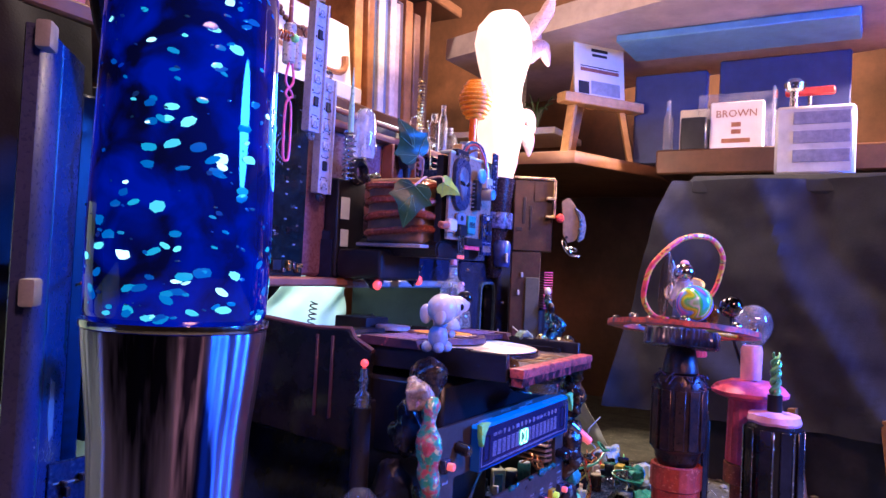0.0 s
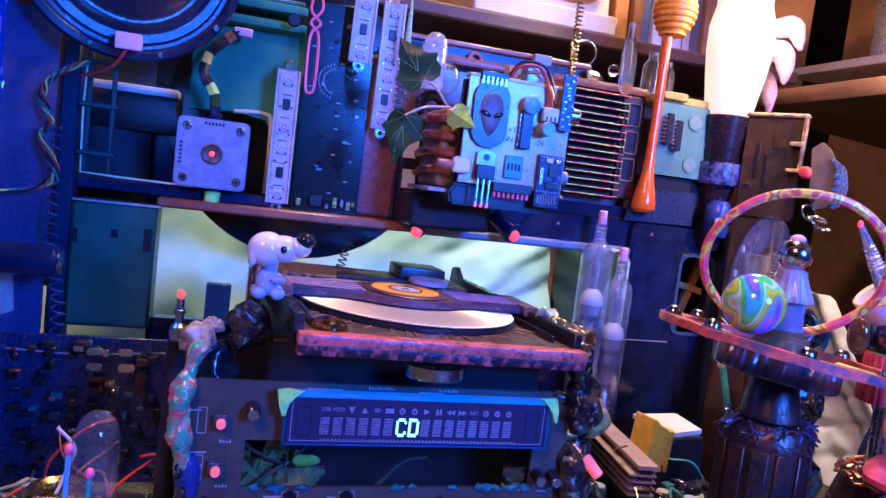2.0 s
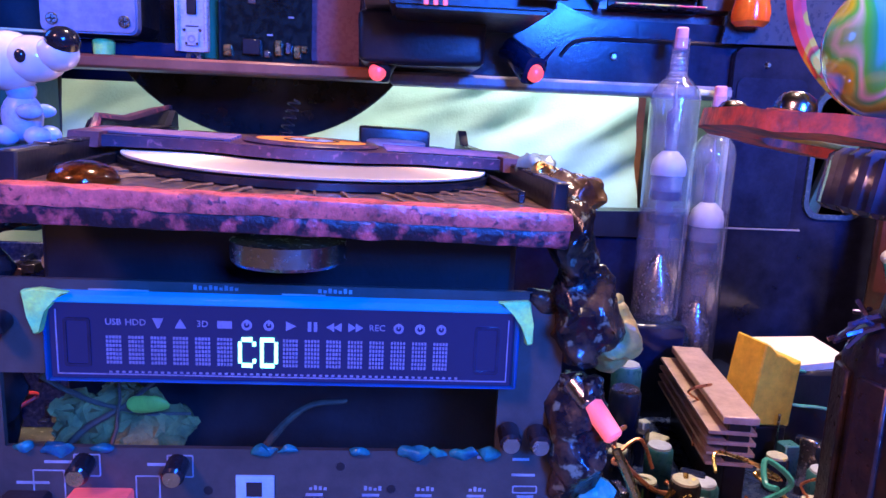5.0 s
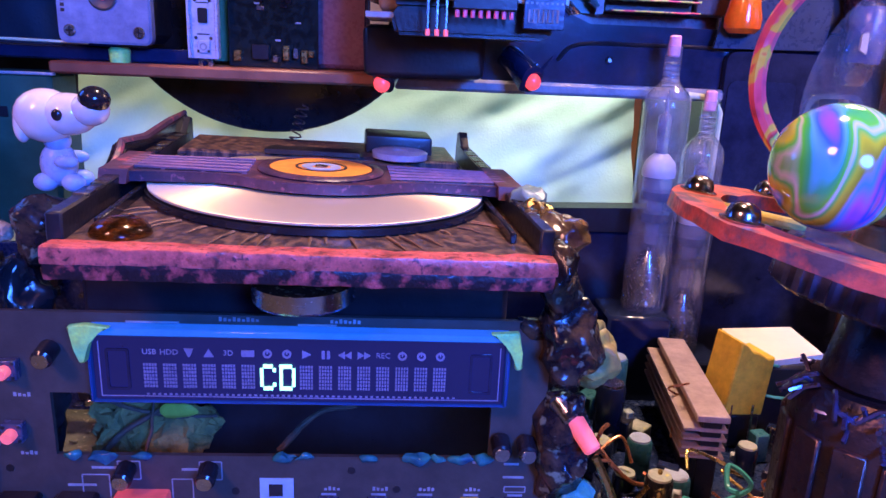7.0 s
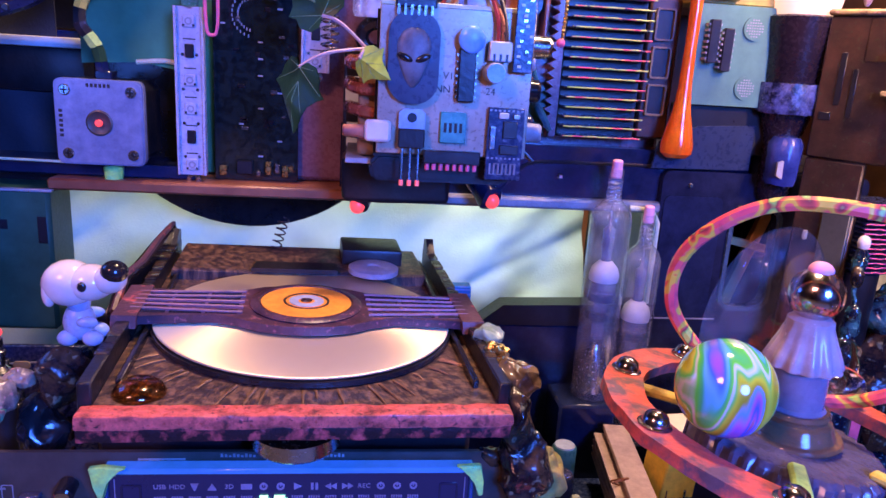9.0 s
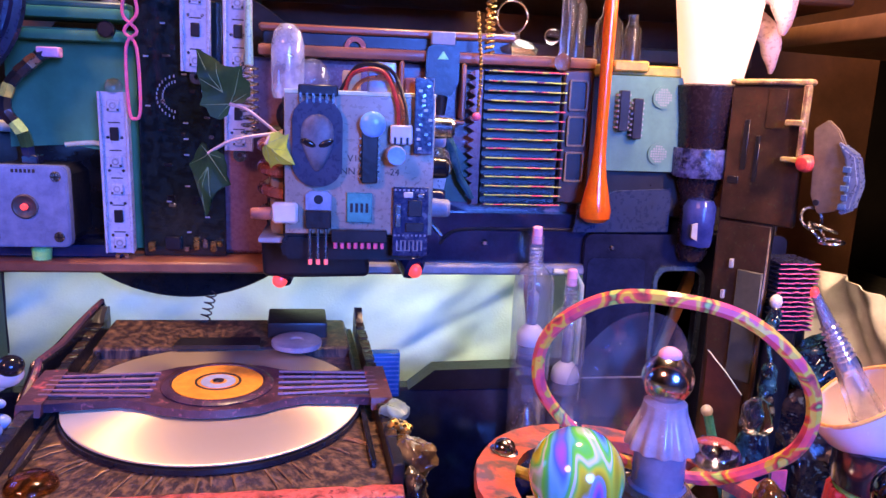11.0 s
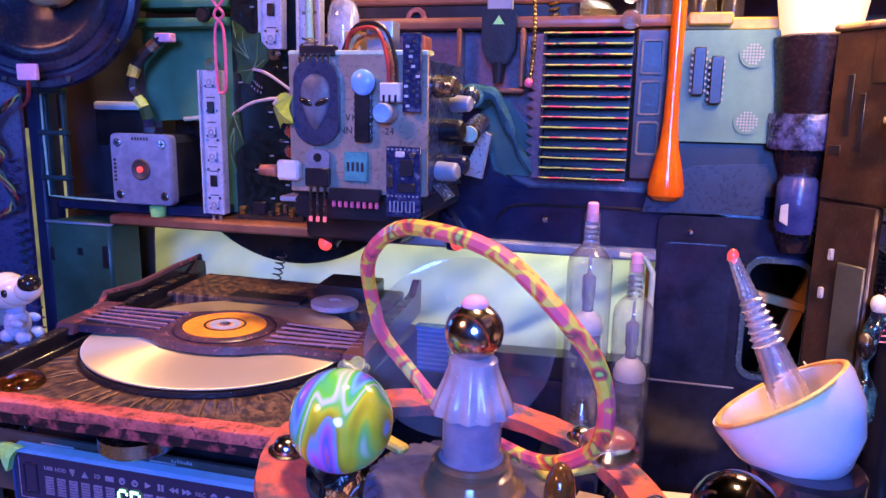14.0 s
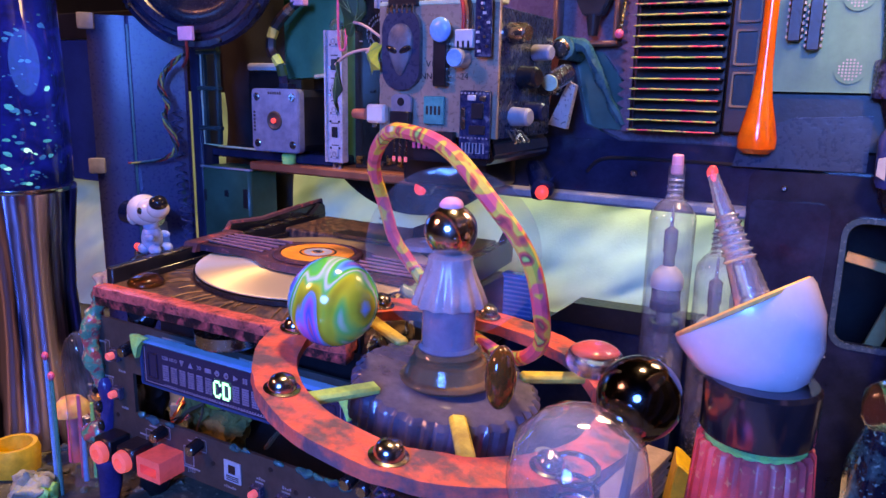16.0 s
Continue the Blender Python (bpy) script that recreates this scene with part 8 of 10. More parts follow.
def dropper():
    x, y = 35.6, 37.0
    t = thing("glass_dropper", "pale blue glass dropper standing on the green casing", "dropper", (x, y, 40.9))
    bm = bmesh.new()
    lathe(bm, [(0, 0), (0.55, 0), (0.6, 0.15), (0.35, 0.4), (0.33, 2.6), (0.5, 3.2), (0.85, 3.8), (0.95, 5.2), (0.9, 6.4), (0.6, 6.6)], (x, y, 40.9), 24)
    part("glass", bm, THIN_GLASS, t)
    bm = bmesh.new()
    lathe(bm, [(0, 0), (0.4, 0.3), (0.75, 1.0), (0.8, 2.2), (0, 2.3)], (x, y, 44.4), 20)
    part("liquid", bm, SKY_BLUE, t, "bright blue liquid")


dropper()


def key_plate():
    t = thing("tuning_plate", "cream rounded metal plate with rings on the side panel", "plate", (72.3, 27.6, 31.5))
    m = Matrix.Translation((71.0, 27.3, -0.3)) @ Matrix.Rotation(radians(-58), 4, "Z") @ Matrix.Translation((0, 0, 34.6)) @ Matrix.Diagonal((0.8, 1, 0.8, 1)) @ Matrix.Translation((0, 0, -34.6))
    bm = bmesh.new()
    slab(bm, [(0.0, 36.6), (0.8, 37.2), (1.5, 36.6), (2.6, 34.6), (2.7, 33.2), (1.9, 31.8), (0.9, 31.5), (0.3, 32.6), (0.2, 34.8)], -0.2, 0.1, "y", m)
    bmesh.ops.bevel(bm, geom=list(bm.edges), offset=0.06, segments=2, affect="EDGES")
    part("plate", bm, TAN_METAL, t)
    bm = bmesh.new()
    slab(bm, [(1.6, 36.0), (2.8, 35.2), (3.2, 33.6), (2.9, 32.0), (2.2, 31.6), (2.4, 33.4), (2.2, 34.8)], -0.5, 0.3, "y", m)
    bmesh.ops.bevel(bm, geom=list(bm.edges), offset=0.12, segments=2, affect="EDGES")
    b = part("back_cover", bm, SKY_PALE, t)
    for k in range(5):
        bm = bmesh.new()
        box(bm, (2.2 + 0.1 * (k % 2), -0.62, 32.0 + 0.55 * k), (2.65, -0.5, 32.35 + 0.55 * k), 0.03, m)
        part("tab", bm, BUTTON_TEAL, b)
    bm = bmesh.new()
    knob = frame_to(m @ Vector((-0.1, 0.1, 34.5)), m @ Vector((-0.2, -0.7, 34.5)))
    lathe(bm, [(0, 0), (0.32, 0), (0.42, 0.15), (0.36, 0.25), (0.44, 0.38), (0.36, 0.5), (0.40, 0.62), (0.3, 0.78), (0, 0.85)], seg=20, m=knob)
    part("ribbed_knob", bm, RED, t, "ribbed red knob")
    bm = bmesh.new()
    rod(bm, m @ Vector((0.75, -0.2, 32.2)), m @ Vector((0.75, -0.26, 32.2)), 0.16, seg=10)
    part("rivet", bm, BLACK, t)
    for k in range(4):
        c = m @ Vector((0.6 + 0.45 * k, -0.2, 31.2 - 0.5 * (k % 2) - 0.25 * k))
        bm = bmesh.new()
        n, tl = 20, Matrix.Rotation(radians(40 * k), 4, "Z") @ Matrix.Rotation(radians(70 - 25 * k), 4, "X")
        tube(bm, [c + tl @ Vector((0.55 * math.cos(2 * math.pi * i / n), 0.55 * math.sin(2 * math.pi * i / n), 0)) for i in range(n)], 0.08, 6, closed=True)
        part("split_ring", bm, STEEL, t)
    f = thing("fin_stack", "stack of thin blue fins with pink edges on the panel", "fin stack", (72.1, 30.0, 25.0))
    for k in range(15):
        bm = bmesh.new()
        box(bm, (71.1, 28.8, 25.1 + 0.26 * k), (73.4, 31.2, 25.18 + 0.26 * k), 0.0)
        fin = part("fin", bm, PCB_BLUE, f)
        bm = bmesh.new()
        tube(bm, [(71.1 + 2.3 * i / 8, 28.8, 25.14 + 0.26 * k + 0.07 * noise.noise(Vector((0.9 * i, k, 3)))) for i in range(9)], 0.04, 5)
        part("edge", bm, HOTPINK, fin)
    bm = bmesh.new()
    rod(bm, (72.3, 30.0, 9.6), (72.3, 30.0, 25.1), 0.9, seg=18)
    part("post", bm, BLACK, f)
    g = thing("signal_lamp", "tiny glowing red lamp on a dark mount", "lamp", (76.8, 34.5, GROUND))
    bm = bmesh.new()
    rod(bm, (76.8, 34.8, GROUND), (76.8, 34.8, 24.6), 0.7, 0.4, 12)
    part("mount", bm, BLACK, g)
    bm = bmesh.new()
    ball(bm, (76.8, 34.4, 24.3), 0.25, seg=12)
    part("lens", bm, RED_GLOW, g)


TAN_METAL = mat("tan_metal", (0.24, 0.17, 0.11), (0.17, 0.12, 0.08), rough=0.4, metal=0.3, scale=60)
BUTTON_TEAL = mat("dull_blue_tab", (0.06, 0.14, 0.30), (0.04, 0.09, 0.22), rough=0.3, scale=60)
SKY_PALE = mat("pale_blue_metal", (0.20, 0.28, 0.42), (0.14, 0.18, 0.32), rough=0.3, metal=0.5, scale=60)
key_plate()


def bottle(x, y, z0, top, r, label):
    t = thing("glass_ampoule", label, "ampoule", (x, y, z0), group="ampoules before the casing")
    h = top - z0
    bm = bmesh.new()
    lathe(bm, [(0, 0), (r * 0.9, 0), (r, 0.2), (r, h - 3.2), (r * 0.93, h - 2.85), (r * 0.7, h - 2.5), (r * 0.42, h - 2.2), (r * 0.36, h - 1.9), (r * 0.36, h - 0.5)], (x, y, z0), 28)
    part("envelope", bm, THIN_GLASS, t)
    bm = bmesh.new()
    rod(bm, (x, y, top - 1.0), (x, y, top), 0.3, 0.28, 14)
    part("stopper", bm, HOTPINK_PALE, t, "pale pink stopper")
    bm = bmesh.new()
    for k in range(5):
        lathe(bm, [(0.36, 0), (0.44, 0.06), (0.36, 0.14)], (x, y, top - 2.4 + 0.26 * k), 16)
    part("neck_thread", bm, FROST, t)
    bm = bmesh.new()
    lathe(bm, [(0, 0), (0.35, 0), (0.4, 2.4), (0.72, 2.6), (0.74, 3.6), (0.6, 4.1), (0.3, 4.3), (0.28, 5.2), (0.34, 5.3), (0.34, 6.4), (0.1, 6.6), (0.06, 7.6), (0, 7.7)], (x, y, z0 + h * 0.16 + 1.3), 20)
    part("inner_stem", bm, STEM_GREY, t, "smoky inner stem")
    bm = bmesh.new()
    lathe(bm, [(0.80, 0), (0.84, 0.3), (0.72, 0.75), (0.4, 1.1), (0.3, 1.15), (0.3, 0.8), (0.5, 0.6), (0.80, 0)], (x, y, z0 + h * 0.16 + 4.75), 20)
    part("white_dome", bm, WHITE, t, "white dome")
    for dz in (2.3, 1.2):
        bm = bmesh.new()
        lathe(bm, [(0.5, 0), (0.76, 0), (0.78, 0.1), (0.76, 0.42), (0.5, 0.45)], (x, y, z0 + h * 0.16 + 1.3 + dz), 20)
        part("dark_band", bm, NAVY, t)
    bm = bmesh.new()
    lathe(bm, [(0, 0), (r * 0.75, 0), (r * 0.75, 1.5), (0.3, 2.8), (0, 2.8)], (x, y, z0 + 0.3), 18)
    part("inner_base", bm, STEEL, t)


STEM_GREY = mat("smoky_stem", (0.50, 0.50, 0.62), (0.34, 0.34, 0.46), rough=0.15, scale=60, clear=0.7)
bottle(58.8, 32.4, 16.3, 30.0, 1.14, "clear glass ampoule with a pale pink stopper and white core")
bottle(61.1, 32.8, 13.9, 27.5, 1.04, "shorter clear glass ampoule with a pale pink stopper")


def ampoule_step():
    t = thing("dark_step", "dark blue block that carries the glass ampoules", "block", (59.5, 32, GROUND))
    bm = bmesh.new()
    box(bm, (56.6, 30.8, GROUND - 0.6), (59.9, 33.8, 16.3), 0.15)
    part("upper_block", bm, NAVY, t)
    bm = bmesh.new()
    box(bm, (59.9, 30.8, GROUND - 0.6), (63.0, 33.5, 13.9), 0.15)
    part("lower_block", bm, NAVY, t)


ampoule_step()

# ---------------------------------------------------------------- stands and clutter on the ground
def shell_stand():
    x, y = 65.15, 13.3
    t = thing("shell_stand", "motor armature stand with a red cap and steel magnet ring", "stand", (x, y, GROUND))
    bm = bmesh.new()
    lathe(bm, [(0, 0), (1.4, 0), (1.75, 0.6), (1.8, 1.2), (1.8, 8.6), (1.5, 9.6), (0, 9.8)], (x, y, GROUND - 0.4), 36)
    body = part("armature", bm, DARK_RUST, t)
    for k in range(10):
        m = Matrix.Translation((x, y, 0)) @ Matrix.Rotation(2 * math.pi * k / 10, 4, "Z")
        bm = bmesh.new()
        box(bm, (1.74, -0.4, 10.6), (1.9, 0.4, 17.4), 0.05, m)
        part("lamination", bm, DARK_RUST, body)
    bm = bmesh.new()
    rnd = random.Random(5)
    for k in range(60):
        a, r, z = rnd.random() * 6.283, rnd.uniform(0.7, 1.7), 18.0 + rnd.random() * 1.2
        c = Vector((x + r * math.cos(a), y + r * math.sin(a), z))
        d = Vector((-math.sin(a), math.cos(a), rnd.uniform(-0.3, 0.3))) * 0.5
        tube(bm, [c - d, c + Vector((0, 0, 0.15)), c + d], 0.09, 5)
    part("winding", bm, COPPER, body, "copper winding")
    bm = bmesh.new()
    rod(bm, (x, y, 18.8), (x, y, 23.0), 0.55, seg=14)
    part("shaft", bm, STEEL, t)
    bm = bmesh.new()
    lathe(bm, [(0, 0), (1.4, 0), (1.45, 0.1), (1.3, 2.3), (1.2, 2.4), (1.0, 2.3), (0.95, 1.6), (0, 1.6)], (x, y, 22.5), 96, wave=wave_teeth(24, 0.025))
    cap = part("ribbed_cap", bm, RED_CAP, t, "ribbed fluorescent red cap")
    bm = bmesh.new()
    lathe(bm, [(0.8, 0), (1.12, 0.0), (1.15, 0.12), (0.8, 0.2)], (x, y, 24.82), 32)
    jitter(bm, 0.06, 2.5, 1)
    part("paint_rim", bm, LIME, cap, "rim splashed with green and yellow paint")
    bm = bmesh.new()
    lathe(bm, [(0.6, 0), (1.25, 0), (1.3, 0.08), (1.3, 1.25), (1.22, 1.35), (0.8, 1.35), (0.75, 1.25), (0.6, 0.4), (0.6, 0)], (x, y, 25.1), 40)
    part("magnet_ring", bm, DARK_STEEL, t, "dark polished magnet ring")
    # white shell bowl with a clear twisted horn
    s = thing("shell_bowl", "smooth white half-egg bowl with a clear twisted horn", "bowl", (x, y, 26.3))
    tilt = Matrix.Translation((x + 0.55, y, 26.15)) @ Matrix.Rotation(radians(-34), 4, "Y") @ Matrix.Rotation(radians(-10), 4, "X") @ Matrix.Diagonal((0.82, 0.82, 0.9, 1))
    bm = bmesh.new()
    lathe(bm, [(0, 0), (0.7, 0.12), (1.4, 0.7), (1.85, 1.5), (2.0, 2.3), (1.98, 2.5), (1.85, 2.45), (1.65, 1.7), (1.1, 1.0), (0, 0.6)], seg=44, m=tilt, wave=lambda a, z: 0.05 * math.cos(2 * a))
    part("bowl", bm, SHELL_WHITE, s)
    bm = bmesh.new()
    n = 40
    tube(bm, [tilt @ Vector(((1.95 + 0.03 * math.cos(5 * a)) * math.cos(a), (1.95 + 0.03 * math.cos(5 * a)) * math.sin(a), 2.47)) for a in (2 * math.pi * k / n for k in range(n))], 0.07, 6, closed=True)
    part("painted_rim", bm, RIM_PAINT, s, "rim dabbed with yellow and orange")
    a, b = Vector((x - 0.1, y + 0.6, 27.2)), Vector((x - 1.85, y + 1.6, 31.0))
    mm = frame_to(a, b)
    ln = (b - a).length
    bm = bmesh.new()
    prof = [(0, 0), (0.6, 0)]
    for k in range(24):
        f = k / 24
        lift = 0.07 if 0.42 < f < 0.72 else 0.012
        prof += [(0.54 - 0.42 * f, ln * f), (0.54 - 0.42 * f + lift, ln * f + ln / 72), (0.53 - 0.42 * f, ln * f + ln / 36)]
    prof += [(0.1, ln), (0, ln)]
    lathe(bm, prof, seg=18, m=mm)
    part("horn", bm, HORN, s, "clear twisted plastic horn")
    bm = bmesh.new()
    ball(bm, b, 0.14, (1, 1, 1.4), 12)
    part("horn_tip", bm, RED_GLOW, s)


RED_CAP = mat("fluorescent_red_cap", (0.88, 0.10, 0.09), (0.7, 0.06, 0.07), rough=0.4, scale=60, c=(0.9, 0.3, 0.15))
DARK_STEEL = mat("dark_polished_ring", (0.10, 0.10, 0.14), (0.16, 0.15, 0.2), rough=0.16, metal=0.9, scale=40, bump=0.03)
SHELL_WHITE = mat("white_shell", (0.76, 0.66, 0.68), (0.70, 0.58, 0.60), rough=0.22, scale=35, coat=0.4, bump=0.04, worn=0.06)
RIM_PAINT = mat("rim_dabs", (0.85, 0.60, 0.12), (0.85, 0.30, 0.15), rough=0.4, scale=120, bump=0.3)
HORN = mat("clear_horn", (0.86, 0.86, 0.94), (0.8, 0.8, 0.9), rough=0.08, scale=90, clear=0.85, bump=0.2)
shell_stand()


def pink_bulb():
    x, y = 62.5, 8.1
    t = thing("bulb_stand", "clear glass bulb on a fluorescent pink flanged cap", "bulb stand", (x, y, GROUND))
    bm = bmesh.new()
    lathe(bm, [(0, 0), (1.5, 0), (1.5, 1.0), (1.2, 1.2), (1.2, 4.4), (1.7, 4.6), (1.7, 6.0), (0, 6.0)], (x, y, GROUND - 0.4), 32)
    part("post", bm, RUST, t)
    bm = bmesh.new()
    lathe(bm, [(0, 0), (1.55, 0), (1.6, 0.2), (1.5, 4.6), (1.6, 4.8), (0, 4.8)], (x, y, 15.2), 72, wave=wave_teeth(18, 0.015))
    part("cap_body", bm, HOTPINK, t)
    bm = bmesh.new()
    lathe(bm, [(0, 0), (2.2, 0.1), (2.7, 0.35), (2.75, 0.6), (2.4, 1.0), (1.6, 1.3), (0, 1.4)], (x, y, 20.0), 36, wave=lambda a, z: 0.03 * math.cos(7 * a))
    part("flange", bm, HOTPINK, t)
    bm = bmesh.new()
    lathe(bm, [(0, 0), (0.75, 0), (0.8, 2.2), (0.7, 2.6), (0, 2.6)], (x, y, 21.4), 24)
    part("neck", bm, HOTPINK_PALE, t, "milky pink glass neck")
    bm = bmesh.new()
    lathe(bm, [(0, 0), (0.7, 0), (0.8, 0.3), (1.25, 0.9), (1.42, 1.7), (1.25, 2.5), (0.75, 3.0), (0.25, 3.2), (0, 3.22)], (x, y, 23.9), 36, wave=lambda a, z: 0.02 * math.cos(8 * a))
    part("glass", bm, THIN_GLASS, t)
    bm = bmesh.new()
    tube(bm, coil((x, y, 24.2), (x, y, 26.0), 0.4, 4), 0.06, 5)
    part("filament", bm, STEEL, t)
    b = thing("steel_sphere", "polished black steel ball on a wire arm", "ball", (63.15, 9.8, 26.0))
    bm = bmesh.new()
    ball(bm, (63.15, 9.8, 26.8), 0.88, seg=32)
    part("sphere", bm, BLACK_CHROME, b)
    bm = bmesh.new()
    tube(bm, smooth_line([(63.15, 9.8, 26.0), (63.0, 9.4, 24.0), (62.6, 8.4, 21.3)], 5), 0.12, 6)
    part("arm", bm, BLACK, b)


BLACK_CHROME = mat("black_chrome", (0.10, 0.09, 0.10), (0.14, 0.12, 0.12), rough=0.08, metal=1.0, scale=30, bump=0.02)
pink_bulb()


def armature():
    x, y = 59.6, 6.1
    t = thing("motor_armature", "black motor armature with silver bars and a drill bit", "armature", (x, y, GROUND))
    bm = bmesh.new()
    lathe(bm, [(0, 0), (1.2, 0), (1.2, 2.4), (1.6, 3.0), (1.85, 3.6), (1.85, 9.2), (1.6, 9.5), (0, 9.5)], (x, y, GROUND - 0.4), 36)
    part("core", bm, BLACK_GLOSS, t)
    for k in range(9):
        m = Matrix.Translation((x, y, 0)) @ Matrix.Rotation(2 * math.pi * k / 9 + 0.2, 4, "Z")
        bm = bmesh.new()
        box(bm, (1.82, -0.42, 12.9), (1.98, 0.42, 18.2), 0.06, m)
        seg = part("bar", bm, BLACK_GLOSS, t)
        bm = bmesh.new()
        box(bm, (1.9, 0.44, 12.9), (2.0, 0.56, 18.2), 0.02, m)
        part("silver_edge", bm, STEEL, seg)
    bm = bmesh.new()
    lathe(bm, [(0, 0), (1.7, 0), (1.8, 0.2), (1.7, 0.6), (0.6, 0.8), (0, 0.8)], (x, y, 18.5), 32)
    jitter(bm, 0.08, 1.5, 3)
    part("top_disc", bm, HOTPINK_PALE, t)
    bm = bmesh.new()
    lathe(bm, [(0, 0), (0.5, 0), (0.5, 1.2), (0, 1.2)], (x, y, 19.3), 20)
    part("chuck", bm, BLACK, t)
    bm = bmesh.new()
    for s in (0, math.pi):
        n = 30
        tube(bm, [(x + 0.22 * math.cos(s + k * 0.5), y + 0.22 * math.sin(s + k * 0.5), 20.4 + 3.1 * k / n) for k in range(n + 1)], 0.2, 6, taper=lambda u: 1 - 0.75 * max(0, u - 0.75) / 0.25)
    part("drill_bit", bm, DRILL_GREEN, t, "green twist drill bit")
    t.location.z += 0.4 * CM


DRILL_GREEN = mat("green_twist", (0.10, 0.38, 0.16), (0.30, 0.65, 0.25), rough=0.35, metal=0.4, scale=140)
armature()


def parts_board():
    t = thing("parts_board", "scrap circuit board lying on the ground, crowded with parts", "circuit board", (58.5, 24, 11.6))
    bm = bmesh.new()
    box(bm, (52.6, 17.5, 11.2), (65.5, 31.0, 11.7), 0.05)
    part("board", bm, PCB_BLUE, t)
    # long comb heatsink
    m = Matrix.Translation((59.1, 26.2, 0)) @ Matrix.Rotation(radians(-8), 4, "Z")
    bm = bmesh.new()
    box(bm, (-0.65, -4.0, 15.2), (0.65, 4.0, 15.5), 0.04, m)
    comb = part("heatsink", bm, BEIGE_METAL, t, "beige comb heatsink")
    for k in range(4):
        bm = bmesh.new()
        box(bm, (-1.1, -4.0, 14.8 - 0.4 * k), (0.6, 4.0, 14.92 - 0.4 * k), 0.0, m)
        part("fin", bm, BEIGE_METAL, comb)
    bm = bmesh.new()
    box(bm, (-0.4, -3.9, 11.7), (0.4, 3.9, 15.2), 0.05, m)
    part("web", bm, BLACK, comb)
    y = thing("yellow_capacitor", "yellow block capacitor with a torn edge", "capacitor", (61.8, 27.2, 11.7))
    lean = Matrix.Translation((61.6, 27.2, 13.4)) @ Matrix.Rotation(radians(14), 4, "Z") @ Matrix.Rotation(radians(7), 4, "Y") @ Matrix.Translation((-61.6, -27.2, -13.4))
    bm = bmesh.new()
    slab(bm, [(60.5, 13.4), (62.7, 13.4), (62.6, 16.3), (62.2, 16.2), (61.7, 16.45), (61.3, 16.5), (60.9, 16.8), (60.55, 16.95)], 26.2, 28.0, "y", lean)
    bmesh.ops.bevel(bm, geom=list(bm.edges), offset=0.07, segments=1, affect="EDGES")
    part("block", bm, YELLOW, y)
    bm = bmesh.new()
    box(bm, (60.6, 26.3, 11.7), (62.7, 28.2, 13.38), 0.1)
    part("base", bm, BLACK, y)
    for dx in (0.5, 1.5):
        bm = bmesh.new()
        rod(bm, (60.7 + dx, 26.1, 11.7), (60.7 + dx, 26.1, 14.0), 0.06, seg=6)
        part("lead", bm, STEEL, y)
    bm = bmesh.new()
    slab(bm, [(62.6, 26.6), (66.0, 27.6), (66.2, 31.0), (62.4, 30.6)], 15.6, 15.9, "z", Matrix.Translation((0, 0, 0)))
    thing("card_flap", "bent cream card flap beside the yellow block", "card", (64.2, 29, 11.7), bm, CARD)
    bm = bmesh.new()
    box(bm, (62.8, 26.8, 11.7), (65.8, 30.8, 15.6), 0.15)
    thing("transformer", "dark transformer block under the card flap", "transformer", (64.3, 29, 11.7), bm, BLACK)
    rnd = random.Random(11)
    spots = [(54.4, 19.0, 1.0, 3.6), (55.8, 20.2, 0.9, 4.4), (56.9, 21.3, 1.0, 3.2), (55.0, 21.6, 0.8, 3.0), (57.4, 19.4, 0.9, 2.6), (58.0, 23.2, 0.0, 0.0), (56.2, 23.6, 0.9, 3.6), (54.6, 24.0, 1.0, 3.0), (55.6, 26.2, 0.9, 3.2),
             (60.6, 20.6, 0.9, 2.6), (62.0, 22.4, 1.0, 3.0), (61.2, 24.2, 0.8, 2.4), (63.6, 24.6, 1.0, 2.8), (59.4, 18.8, 0.8, 2.2), (56.4, 28.6, 0.9, 3.4), (54.2, 28.4, 0.8, 2.8)]
    for k, (x, yy, r, h) in enumerate(spots):
        if not r:
            continue
        c = thing("capacitor", "dark round capacitor with a pale worn top", "capacitor", (x, yy, 11.7), group="capacitors on the scrap board")
        bm = bmesh.new()
        r, h = (r * 0.8, h * 0.55) if yy < 25 else (r, h)
        bm = bmesh.new()
        lathe(bm, [(0, 0), (r * 0.7, 0), (r * 0.72, h * 0.15), (r * 0.66, h * 0.2), (r * 0.72, h * 0.25), (r * 0.72, h - 0.1), (r * 0.64, h), (0, h)], (x, yy, 11.7), 18)
        part("can", bm, (NAVY, BLACK_GLOSS, TEAL_DARK, NAVY)[k % 4], c)
        bm = bmesh.new()
        lathe(bm, [(0, 0), (r * 0.62, 0), (r * 0.6, 0.08), (0, 0.08)], (x, yy, 11.7 + h), 16)
        part("top", bm, (STEEL, CRUST, PALE_TOP, CRUST)[k % 4], c)
    for k in range(130):
        x, yy = rnd.uniform(53, 65), rnd.uniform(17.8, 30.6)
        if math.hypot(x - AX, yy - AY) < 4 or abs(x - 59.1) < 1.6 or (60.4 < x and yy > 25.8):
            continue
        w, d, h = rnd.uniform(0.3, 0.9), rnd.uniform(0.3, 1.1), rnd.uniform(0.3, 1.9)
        bm = bmesh.new()
        box(bm, (x - w / 2, yy - d / 2, 11.7), (x + w / 2, yy + d / 2, 11.7 + h), 0.06, Matrix.Translation((x, yy, 0)) @ Matrix.Rotation(rnd.random() * 3, 4, "Z") @ Matrix.Translation((-x, -yy, 0)))
